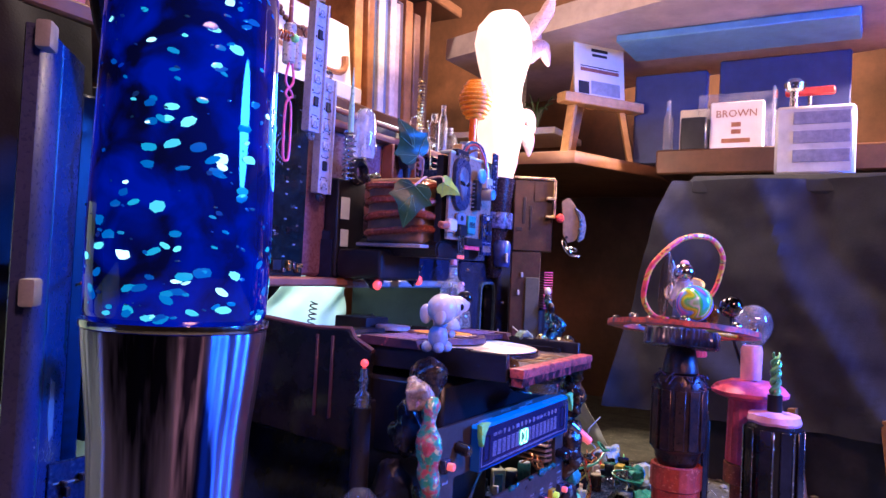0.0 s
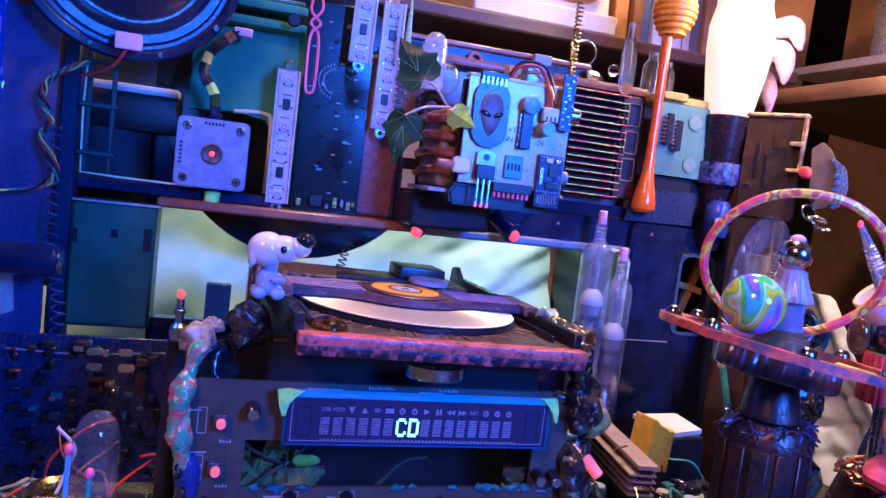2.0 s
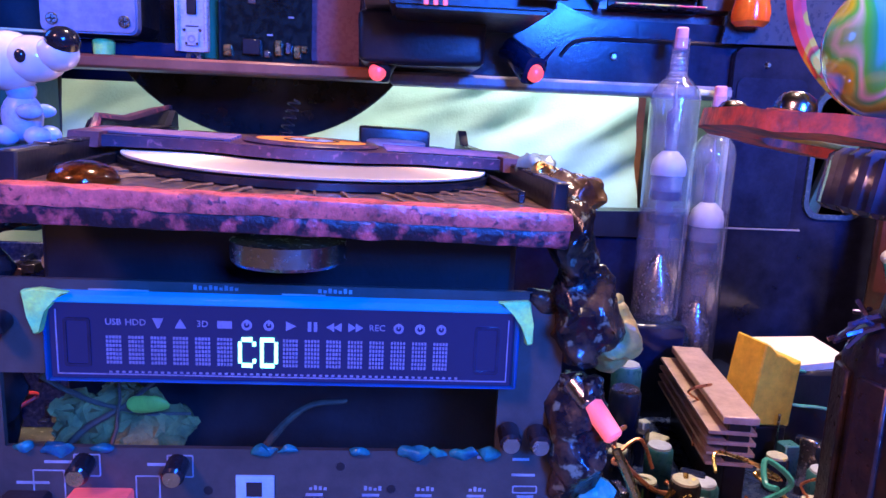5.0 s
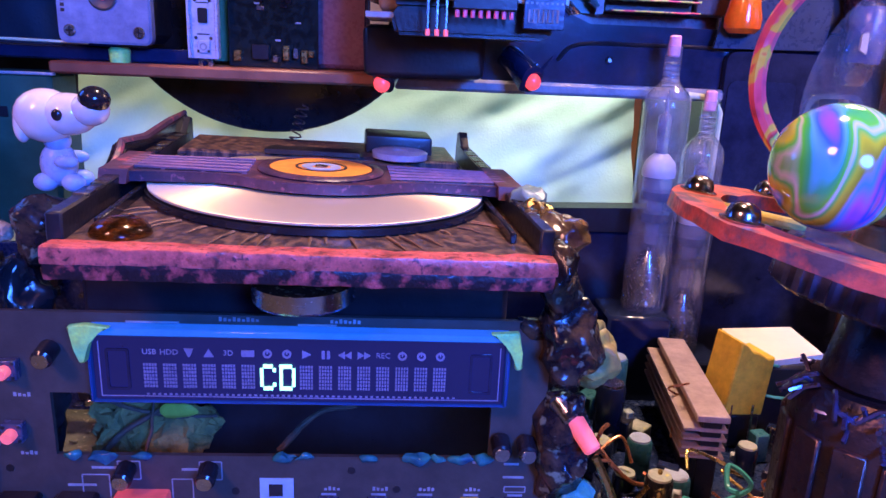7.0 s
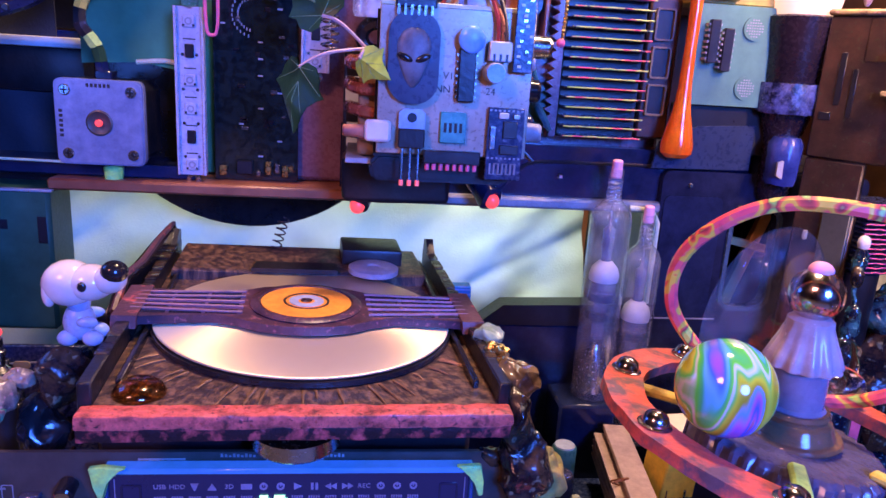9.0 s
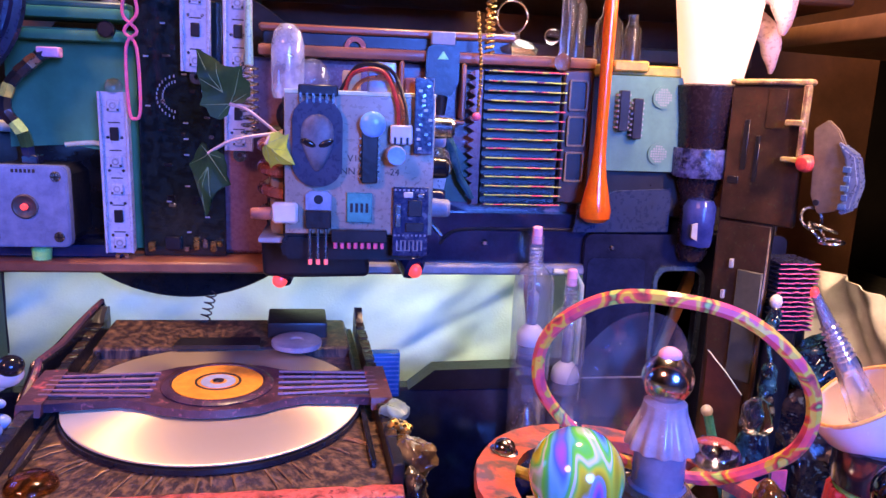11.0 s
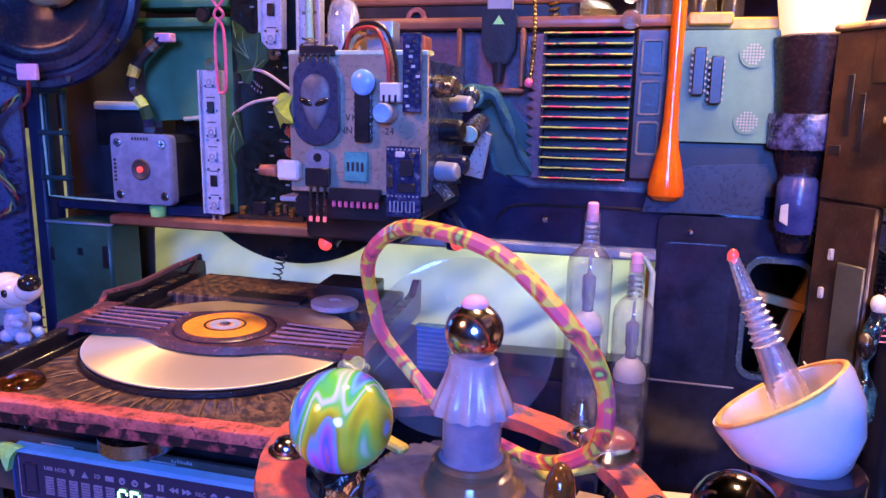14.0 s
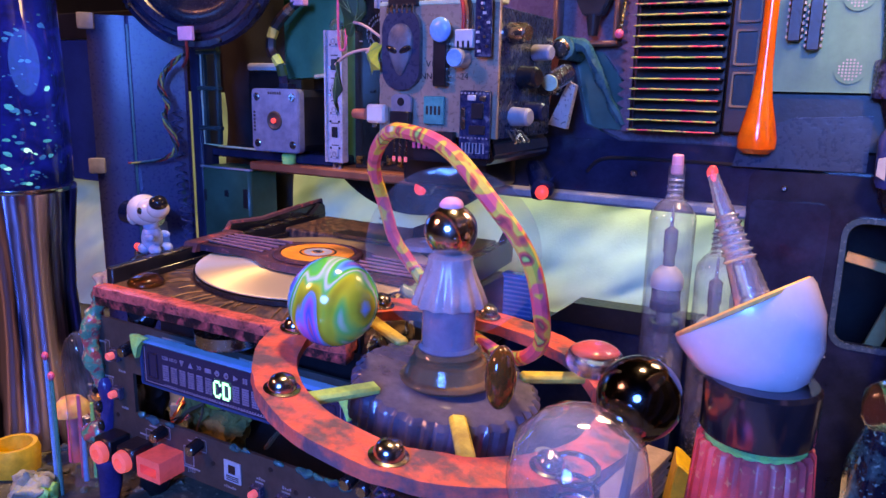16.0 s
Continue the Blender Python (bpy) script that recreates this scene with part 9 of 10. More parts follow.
        part("component", bm, rnd.choice((BLACK, BLACK_GLOSS, NAVY, NAVY, WHITE, TEAL_DARK, STEEL, CRUST, YELLOWWORN)), t)


PALE_TOP = mat("pale_blue_top", (0.40, 0.46, 0.56), (0.28, 0.34, 0.46), rough=0.35, scale=80)
BEIGE_METAL = mat("beige_metal", (0.52, 0.38, 0.30), (0.42, 0.30, 0.24), rough=0.45, metal=0.3, scale=60)
CRUST = mat("dried_grey_glue", (0.45, 0.44, 0.36), (0.25, 0.30, 0.24), rough=0.6, scale=120, bump=0.5, c=(0.55, 0.5, 0.15))
parts_board()


def blob(name, label, category, at, lumps, material, amount=0.25, scale=1.1, seed=0.0):
    """A lump of glue and scrap made of merged, uneven rounds."""
    t = thing(name, label, category, at)
    mats = material if isinstance(material, list) else [material]
    for k, (x, y, z, r, sx, sy, sz) in enumerate(lumps):
        bm = bmesh.new()
        ball(bm, (x, y, z), r, (sx, sy, sz), 48)
        jitter(bm, 1.6 * amount * r, scale / r, seed + k)
        jitter(bm, amount * 0.5 * r, 2.6 * scale / r, seed + k + 9)
        jitter(bm, amount * 0.12 * r, 6 * scale / r, seed + k + 5)
        part("lump", bm, mats[k % len(mats)], t)
    return t


blob("glue_column", "column of dripped glue and scrap beside the tray", "sculpture", (51.4, 18.4, GROUND),
     [(51.2, 18.6, 12.0, 1.2, 0.9, 0.9, 2.4), (51.5, 18.4, 16.5, 1.1, 0.9, 0.9, 2.0), (51.4, 18.2, 20.2, 1.0, 0.95, 0.9, 1.5), (50.9, 17.9, 22.3, 0.75, 0.8, 0.8, 1.6),
      (52.5, 19.0, 19.5, 0.95, 0.85, 0.9, 1.25), (50.7, 18.6, 20.6, 0.55, 2.0, 0.7, 0.6)], [GUNK, GUNK, GUNK, GUNK, mat("olive_paint", (0.45, 0.40, 0.09), (0.26, 0.18, 0.06), rough=0.35, scale=110, bump=0.4), GUNK])
blob("metal_nugget", "shiny lump of melted metal on the tray corner", "nugget", (51.0, 18.6, 22.9),
     [(51.0, 18.9, 23.5, 0.85, 1, 1, 0.95), (50.5, 20.3, 23.9, 0.5, 1, 1, 0.9), (50.4, 21.6, 24.1, 0.6, 1, 1, 0.8)], [mat("brown_resin", (0.05, 0.03, 0.018), (0.22, 0.14, 0.06), rough=0.16, scale=90, bump=0.3, coat=0.5), GOLD, mat("pale_green_resin", (0.36, 0.48, 0.36), (0.22, 0.34, 0.30), rough=0.2, scale=80, bump=0.2, clear=0.3)])
blob("green_lump", "green painted lump at the foot of the glue column", "lump", (52.4, 18.3, GROUND),
     [(52.5, 18.2, 11.6, 0.9, 1.0, 0.9, 1.8), (52.2, 18.3, 14.4, 0.75, 0.9, 0.8, 1.3)], [LIME, TEAL_BRIGHT])


def pink_led():
    t = thing("pink_bulb_tip", "pink tipped pin in a steel collar", "pin", (51.6, 18.0, 17.9))
    bm = bmesh.new()
    rod(bm, (51.2, 18.3, 18.3), (51.7, 17.7, 17.75), 0.42, 0.42, 16)
    part("collar", bm, STEEL, t)
    bm = bmesh.new()
    rod(bm, (51.6, 17.8, 17.9), (52.2, 17.0, 17.1), 0.32, 0.28, 16)
    part("tip", bm, PINK_GLOW, t)
    w = thing("bronze_wire", "thin bronze wire bow beside the green lump", "wire", (53, 18, 12))
    bm = bmesh.new()
    tube(bm, smooth_line([(52.6, 18.0, 16.3), (53.2, 17.6, 15.0), (53.7, 17.4, 13.4), (53.2, 17.5, 12.2), (52.8, 17.8, 11.0)], 5), 0.14, 6)
    part("wire", bm, GOLD, w)


pink_led()

# left of the front board
def painted_column():
    t = thing("painted_column", "drippy column splashed with green, yellow and pink paint", "sculpture", (32.7, 18.4, GROUND))
    line = smooth_line([(33.1, 18.7, 22.4), (32.6, 18.4, 21.2), (32.35, 18.2, 19.8), (32.5, 18.2, 18.2), (32.7, 18.3, 16.8)], 10)
    bm = bmesh.new()
    tube(bm, line, 0.38, 18, taper=lambda u: 0.6 + 0.7 * math.sin(math.pi * (0.1 + 0.75 * u)) + 0.12 * math.sin(19 * u))
    jitter(bm, 0.22, 1.1, 4.0)
    jitter(bm, 0.09, 3.2, 7.0)
    part("painted_drips", bm, SPLASH, t, "green, white, yellow and pink drips")
    line = smooth_line([(32.8, 18.5, 17.4), (32.9, 18.5, 15.6), (32.6, 18.4, 13.2), (32.5, 18.4, GROUND)], 10)
    bm = bmesh.new()
    tube(bm, line, 0.5, 18, taper=lambda u: 0.85 + 0.2 * math.sin(11 * u) + 0.4 * u)
    jitter(bm, 0.16, 1.2, 8.0)
    part("dark_core", bm, FOOT_BLUE, t, "glossy dark blue core")
    bm = bmesh.new()
    ball(bm, (32.3, 18.0, 14.2), 0.75, (1.1, 0.9, 0.8), 28)
    jitter(bm, 0.22, 1.4, 2.0)
    part("lump", bm, SPLASH, t)
    for k in range(4):
        p = line[4 + 5 * k]
        bm = bmesh.new()
        ball(bm, p + Vector((-0.35 + 0.2 * k, -0.5, 0)), 0.24, (0.8, 0.8, 1.5), 14)
        part("drop", bm, GUNK, t)


painted_column()
blob("resin_nugget", "lump of cream and silver resin on top of a column", "nugget", (32.6, 19.0, 21.6),
     [(32.7, 19.2, 22.5, 0.75, 0.95, 0.9, 0.95), (33.4, 19.8, 22.9, 0.45, 1.1, 0.8, 0.7)], [CRUST_CREAM := mat("cream_resin", (0.40, 0.30, 0.22), (0.05, 0.04, 0.06), rough=0.25, scale=110, bump=0.5, c=(0.5, 0.2, 0.2)), CRUST_CREAM])
blob("dark_column", "dark scrap column under the tray corner", "sculpture", (33.8, 19.8, GROUND),
     [(33.7, 20.4, 20.6, 0.9, 0.9, 0.9, 1.6), (34.9, 20.0, 23.0, 0.95, 1.1, 1.0, 1.15), (33.4, 20.8, 16.5, 1.0, 1, 1, 2.6), (33.4, 20.8, 12.0, 1.0, 1, 1, 2.6)], [BLACK_GLOSS, GUNK, BLACK, BLACK])


def left_things():
    p = thing("steel_pin", "steel pin with a pink tip in a clear collar", "pin", (31.8, 21.8, 19.8))
    bm = bmesh.new()
    rod(bm, (31.8, 21.8, 10.0), (31.8, 21.8, 21.8), 0.5, 0.45, 14)
    part("post", bm, BLACK, p)
    bm = bmesh.new()
    lathe(bm, [(0, 0), (0.4, 0), (0.4, 0.6), (0.2, 0.8), (0.2, 1.2), (0.26, 1.25), (0.26, 1.4), (0.18, 1.45), (0.18, 1.9), (0, 2.0)], (31.8, 21.8, 21.7), 14)
    part("pin", bm, STEEL, p)
    bm = bmesh.new()
    ball(bm, (31.8, 21.8, 23.85), 0.2, seg=10)
    part("tip", bm, RED_GLOW, p)
    d = thing("glass_dome", "clear round-topped glass tube with coloured sticks inside", "glass tube", (29.0, 19.6, GROUND))
    bm = bmesh.new()
    lathe(bm, [(0, 0), (0.95, 0), (0.98, 0.2), (0.98, 8.2), (0.75, 8.95), (0.4, 9.3), (0, 9.4)], (29.0, 19.6, GROUND), 28)
    part("envelope", bm, FILM, d)
    for x, y, h, mm in ((28.6, 19.4, 5.5, HOTPINK), (29.2, 19.8, 5.0, LIME), (29.1, 19.2, 3.6, SKY_BLUE)):
        bm = bmesh.new()
        rod(bm, (x, y, GROUND + 0.2), (x + 0.1, y, GROUND + h), 0.16, 0.1, 10)
        part("stick", bm, mm, d)
    for x, y, top in ((28.2, 18.0, 17.6), (29.1, 17.7, 16.7)):
        k = thing("match_stick", "thin blue stick with a pink tip beside the glass tube", "stick", (x, y, GROUND), group="sticks beside the glass tube")
        bm = bmesh.new()
        rod(bm, (x - 0.1, y, GROUND), (x, y, top), 0.13, 0.11, 10)
        part("stick", bm, SKY_BLUE if x < 29 else TEAL_BRIGHT, k)
        bm = bmesh.new()
        ball(bm, (x, y, top + 0.15), 0.19, (1, 1, 1.4), 12)
        part("tip", bm, HOTPINK, k, "pink tip")
    b = thing("blue_circuit_board", "blue scrap circuit board leaning under the teal panel", "circuit board", (27, 31, GROUND))
    bm = bmesh.new()
    box(bm, (22.0, 31.4, 10.4), (31.6, 31.7, 19.2), 0.04, Matrix.Rotation(0, 4, "Z"))
    part("board", bm, PCB_BLUE, b)
    rnd = random.Random(21)
    for k in range(110):
        x, z = rnd.uniform(22.3, 31), rnd.uniform(10.8, 18.8)
        w, h, dd = rnd.uniform(0.12, 0.7), rnd.uniform(0.12, 0.5), rnd.uniform(0.08, 0.9)
        bm = bmesh.new()
        box(bm, (x, 31.4 - dd, z), (x + w, 31.4, z + h), 0.04)
        part("component", bm, rnd.choice((BLACK, BLACK, BLACK_GLOSS, NAVY, NAVY, TEAL_DARK, STEEL, DARK_RUST, BLACK_GLOSS)), b)
    bm = bmesh.new()
    tube(bm, [(22.2, 31.37, 18.3), (26, 31.37, 18.1), (31.4, 31.37, 18.5)], 0.05, 4)
    part("track", bm, PRINT_WHITE, b)
    for x, z, w, h in ((27.0, 18.6, 0.45, 0.2), (28.6, 18.6, 0.4, 0.2), (27.0, 17.7, 0.4, 0.2), (28.7, 17.7, 0.45, 0.22), (31.1, 18.6, 0.36, 0.38)):
        bm = bmesh.new()
        slab(bm, round_rect(x - w, z - h, x + w, z + h, 0.9 * min(w, h)), 30.34, 30.42)
        part("tan_pad", bm, PAD_TAN, b, "oval tan pad")
    bm = bmesh.new()
    slab(bm, [(29.2, 16.0), (29.8, 16.0), (29.75, 17.2), (29.5, 17.6), (29.25, 17.2)], 30.3, 30.5)
    part("dark_tab", bm, DARK_RUST, b)
    # box shares the edge glass with its added blue glow
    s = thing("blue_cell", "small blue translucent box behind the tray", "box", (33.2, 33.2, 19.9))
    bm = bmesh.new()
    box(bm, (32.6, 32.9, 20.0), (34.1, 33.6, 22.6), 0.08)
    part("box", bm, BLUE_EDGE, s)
    k = thing("blue_cell", "small bright blue box beside the back of the tray", "box", (50.3, 33.2, 20.0))
    bm = bmesh.new()
    box(bm, (49.4, 32.6, 20.0), (51.4, 33.4, 22.6), 0.08)
    part("box", bm, CYAN_BOX, k)
    for n in range(9):
        bm = bmesh.new()
        box(bm, (49.45, 32.56, 20.2 + 0.27 * n), (51.35, 32.6, 20.28 + 0.27 * n))
        part("line", bm, SKY_BLUE, k)
    # twisted leads and a coiled cord before the left column
    spine = smooth_line([(25.4, 31.4, 34.8), (23.9, 31.3, 34.0), (23.2, 31.1, 32.6), (23.7, 31.2, 31.4), (23.3, 31.2, 30.4), (24.1, 31.4, 28.5), (23.4, 30.9, 27.6), (21.6, 29.4, 27.2)], 9)
    for n, (mm, word) in enumerate(((WIRE_K, "black"), (WIRE_R, "red"), (WIRE_Y, "yellow"), (TEAL_DARK, "dark teal"))):
        w = thing("hanging_wire", word + " wire twisted with others down the dark column", "wire", (24.2, 31.8, 30.0), group="wires on the left column")
        bm = bmesh.new()
        pts = []
        for i, p in enumerate(spine):
            loose = 0.12 + 0.22 * abs(noise.noise(Vector((i * 0.13, n * 3.7, 2))))
            pts.append(Vector(p) + loose * Vector((math.cos(i * 0.55 + n * 1.57), math.sin(i * 0.55 + n * 1.57), 0.3 * math.sin(i * 0.4 + n))))
        tube(bm, pts, 0.065, 6)
        part("wire", bm, mm, w)
    w = thing("coiled_cord", "dark blue coiled cord hanging down beside the green panel", "cord", (24.2, 31.9, 18.0))
    bm = bmesh.new()
    line = smooth_line([(23.7, 31.9, 31.0), (23.8, 31.9, 27.2), (24.0, 31.9, 24.2), (24.6, 31.8, 20.9), (24.6, 31.8, 18.0)], 44)
    tube(bm, [Vector(p) + 0.36 * Vector((math.cos(i * 0.72), math.sin(i * 0.72), 0)) for i, p in enumerate(line)], 0.065, 5)
    part("cord", bm, CORD_BLUE, w)
    w = thing("red_lead", "red lead sagging between column and tag", "wire", (26.5, 31.2, 28.5))
    bm = bmesh.new()
    tube(bm, smooth_line([(27.4, 29.9, 35.6), (26.6, 30.6, 34.6), (25.0, 31.6, 34.0)], 6), 0.1, 6)
    part("lead", bm, WIRE_R, w)
    c = thing("blue_roller", "dark blue cylinder lying across the blue column", "cylinder", (23.6, 28.5, 23.0))
    bm = bmesh.new()
    rod(bm, (21.9, 28.6, 23.9), (25.2, 28.4, 23.9), 0.85, seg=24)
    part("roller", bm, NAVY, c)
    bm = bmesh.new()
    lathe(bm, [(0.3, 0), (0.7, 0), (0.7, 0.1), (0.3, 0.1), (0.3, 0)], seg=20, m=frame_to((25.2, 28.4, 23.9), (25.4, 28.4, 23.9)))
    part("end_ring", bm, STEEL, c)
    # things near the foot of the glitter lamp
    q = thing("yellow_cup", "small yellow plastic cup on the ground", "cup", (24.3, 17.8, GROUND))
    bm = bmesh.new()
    lathe(bm, [(0, 0), (1.1, 0), (1.35, 0.2), (1.45, 1.4), (1.3, 1.9), (1.05, 1.9), (1.0, 0.6), (0, 0.5)], (24.3, 17.8, GROUND), 28)
    part("cup", bm, YELLOW, q)
    h = thing("brass_spring", "stack of shiny brass coils beside the lamp foot", "spring", (27.0, 23.0, GROUND))
    for n in range(4):
        bm = bmesh.new()
        nn = 22
        tube(bm, [(27.0 + 1.1 * math.cos(2 * math.pi * i / nn), 23.0 + 1.1 * math.sin(2 * math.pi * i / nn), GROUND + 0.8 + 1.1 * n) for i in range(nn)], 0.42, 8, closed=True)
        part("coil", bm, GOLD, h)
    m = thing("toy_mushroom", "small pink mushroom with a yellow cap", "mushroom", (26.2, 21.0, GROUND))
    bm = bmesh.new()
    lathe(bm, [(0, 0), (0.45, 0), (0.35, 2.2), (0.4, 3.2), (0, 3.2)], (26.0, 20.6, GROUND), 16)
    part("stem", bm, HOTPINK, m)
    bm = bmesh.new()
    lathe(bm, [(0, 0), (1.1, 0.05), (1.05, 0.5), (0.6, 1.0), (0, 1.15)], (26.0, 20.6, GROUND + 3.2), 22)
    part("cap", bm, RIM_PAINT, m)


PAD_TAN = mat("tan_pad", (0.36, 0.30, 0.16), (0.24, 0.20, 0.11), rough=0.5, scale=60)
CORD_BLUE = mat("dark_blue_cord", (0.02, 0.03, 0.10), (0.04, 0.06, 0.16), rough=0.35, scale=90)
CYAN_BOX = mat("cyan_plastic", (0.01, 0.30, 0.70), (0.02, 0.16, 0.60), rough=0.18, scale=60)
left_things()


def ground_scatter():
    """Crumbs of stone, moss and scrap pressed into the ground."""
    rnd = random.Random(17)
    bm = bmesh.new()
    for k in range(900):
        x, y = rnd.uniform(14, 80), rnd.uniform(4, 33)
        if 34 < x < 50 and y > 18.3:
            continue
        s = rnd.uniform(0.12, 0.5)
        h = GROUND + 0.1
        vs = bmesh.ops.create_icosphere(bm, subdivisions=1, radius=s, matrix=Matrix.Translation((x, y, h)) @ Matrix.Rotation(rnd.random() * 6, 4, "Z") @ Matrix.Diagonal((1, rnd.uniform(0.5, 1), rnd.uniform(0.35, 0.8), 1)))["verts"]
        for v in vs:
            v.co += 0.25 * s * noise.noise_vector(v.co * 3)
    thing("ground_crumbs", "crumbs of stone, moss and scrap on the ground", "crumbs", (45, 18, GROUND), bm, CRUMB, kind="stuff")
    bm = bmesh.new()
    for k in range(160):
        x, y = rnd.uniform(52, 72), rnd.uniform(8, 32)
        a = rnd.random() * 6.28
        d = Vector((math.cos(a), math.sin(a), 0)) * rnd.uniform(0.3, 0.8)
        c = Vector((x, y, GROUND + 0.3))
        tube(bm, [c - d, c + Vector((0, 0, rnd.uniform(0.2, 0.9))), c + d], 0.06, 4)
    thing("ground_wire_scraps", "scraps of wire and twig strewn on the ground", "scraps", (60, 18, GROUND), bm, CRUST, kind="stuff")




def wire_nest(name, label, at, spread, count, reach, seed, materials):
    """Loose leads that loop over the scrap between the boards."""
    rnd = random.Random(seed)
    for k in range(count):
        t = thing(name, label, "wire", at, group=label)
        p = Vector((at[0] + rnd.uniform(-spread[0], spread[0]), at[1] + rnd.uniform(-spread[1], spread[1]), at[2] + rnd.uniform(0, 1.0)))
        pts = [p.copy()]
        for n in range(5):
            p = p + Vector((rnd.uniform(-1, 1), rnd.uniform(-1, 1), rnd.uniform(-0.6, 0.8))) * reach
            p.z = max(p.z, GROUND + 0.4)
            pts.append(p.copy())
        bm = bmesh.new()
        tube(bm, smooth_line(pts, 6), rnd.choice((0.05, 0.07, 0.09)), 6)
        part("lead", bm, rnd.choice(materials), t)


wire_nest("loose_wire", "thin loose leads looping over the scrap", (26.5, 26.0, 11.5), (3.5, 3.5), 16, 1.9, 31, (WIRE_K, WIRE_K, COPPER, WIRE_W, TEAL_DARK, WIRE_R))
wire_nest("loose_wire", "thin loose leads beside the scrap board", (66.0, 22.0, 11.5), (3.0, 5.0), 14, 1.7, 47, (WIRE_K, COPPER, TEAL_BRIGHT, WIRE_W, WIRE_R))
wire_nest("loose_wire", "thin loose leads on the scrap board", (57.0, 21.5, 13.2), (2.5, 3.0), 8, 1.2, 53, (WIRE_K, COPPER, GOLD, TEAL_BRIGHT))
rnd = random.Random(77)
for k in range(46):
    x, y = rnd.choice(((rnd.uniform(22, 31), rnd.uniform(22, 30)), (rnd.uniform(63.5, 72), rnd.uniform(16.5, 30)), (rnd.uniform(53, 56), rnd.uniform(14, 18))))
    if math.hypot(x - 65.15, y - 13.3) < 3 or math.hypot(x - 71.6, y - 29.4) < 1:
        continue
    r, h = rnd.uniform(0.25, 0.7), rnd.uniform(0.5, 2.6)
    t = thing("scrap_part", "small worn electronic part pushed into the ground", "component", (x, y, GROUND), group="scrap parts on the ground")
    tilt = Matrix.Translation((x, y, GROUND)) @ Matrix.Rotation(rnd.uniform(-0.5, 0.5), 4, "X") @ Matrix.Rotation(rnd.uniform(-0.5, 0.5), 4, "Y")
    bm = bmesh.new()
    if k % 2:
        lathe(bm, [(0, 0), (r, 0), (r, h * 0.8), (r * 0.86, h * 0.84), (r, h * 0.88), (r * 0.92, h), (0, h)], seg=16, m=tilt)
    else:
        box(bm, (-r, -r * 0.7, 0), (r, r * 0.7, h), 0.08, tilt @ Matrix.Rotation(rnd.random() * 3, 4, "Z"), seg=2)
    part("body", bm, rnd.choice((NAVY, BLACK_GLOSS, TEAL_DARK, CRUST, GUNK, STEEL, GREY)), t)
    bm = bmesh.new()
    rod(bm, tilt @ Vector((0.1, 0, h)), tilt @ Vector((0.25, 0.1, h + rnd.uniform(0.2, 0.7))), 0.07, 0.05, 6)
    part("pin", bm, rnd.choice((STEEL, COPPER, LIME, HOTPINK)), t)

CRUMB = mat("mossy_crumbs", (0.20, 0.19, 0.14), (0.09, 0.10, 0.06), rough=0.7, scale=40, bump=0.6, c=(0.4, 0.4, 0.36))
ground_scatter()

for k, (x, y, z, r, mm) in enumerate(((69.5, 17.5, 10.4, 1.3, "a"), (68.2, 20.0, 10.6, 1.1, "b"), (66.8, 17.6, 11.4, 0.9, "b"), (71.6, 22.0, 11.0, 1.5, "a"), (54.0, 15.4, 10.3, 0.9, "a"), (62.0, 15.4, 10.6, 1.0, "b"), (28.0, 16.6, 10.2, 1.1, "a"), (22.6, 14.8, 10.2, 1.2, "a"), (68.0, 24.5, 12.5, 1.2, "b"))):
    blob("scrap_lump", "lump of glued scrap daubed with pale and green paint", "lump", (x, y, GROUND), [(x, y, z, r, 1, 0.9, 0.9), (x + 0.6 * r, y + 0.3, z - 0.3, r * 0.6, 1, 1, 1)],
         [CRUST, LIME] if mm == "a" else [TEAL_BRIGHT, CRUST], 0.35, 1.2, k * 3.0)


def green_stick():
    t = thing("green_stick", "thin teal stick with a white tip leaning on the panel", "stick", (71.6, 29.4, GROUND))
    bm = bmesh.new()
    rod(bm, (71.6, 29.4, GROUND), (68.55, 29.8, 20.0), 0.3, 0.26, 12)
    part("shaft", bm, TEAL_BRIGHT, t)
    bm = bmesh.new()
    ball(bm, (68.5, 29.8, 20.1), 0.34, seg=12)
    part("tip", bm, WHITE, t)


green_stick()


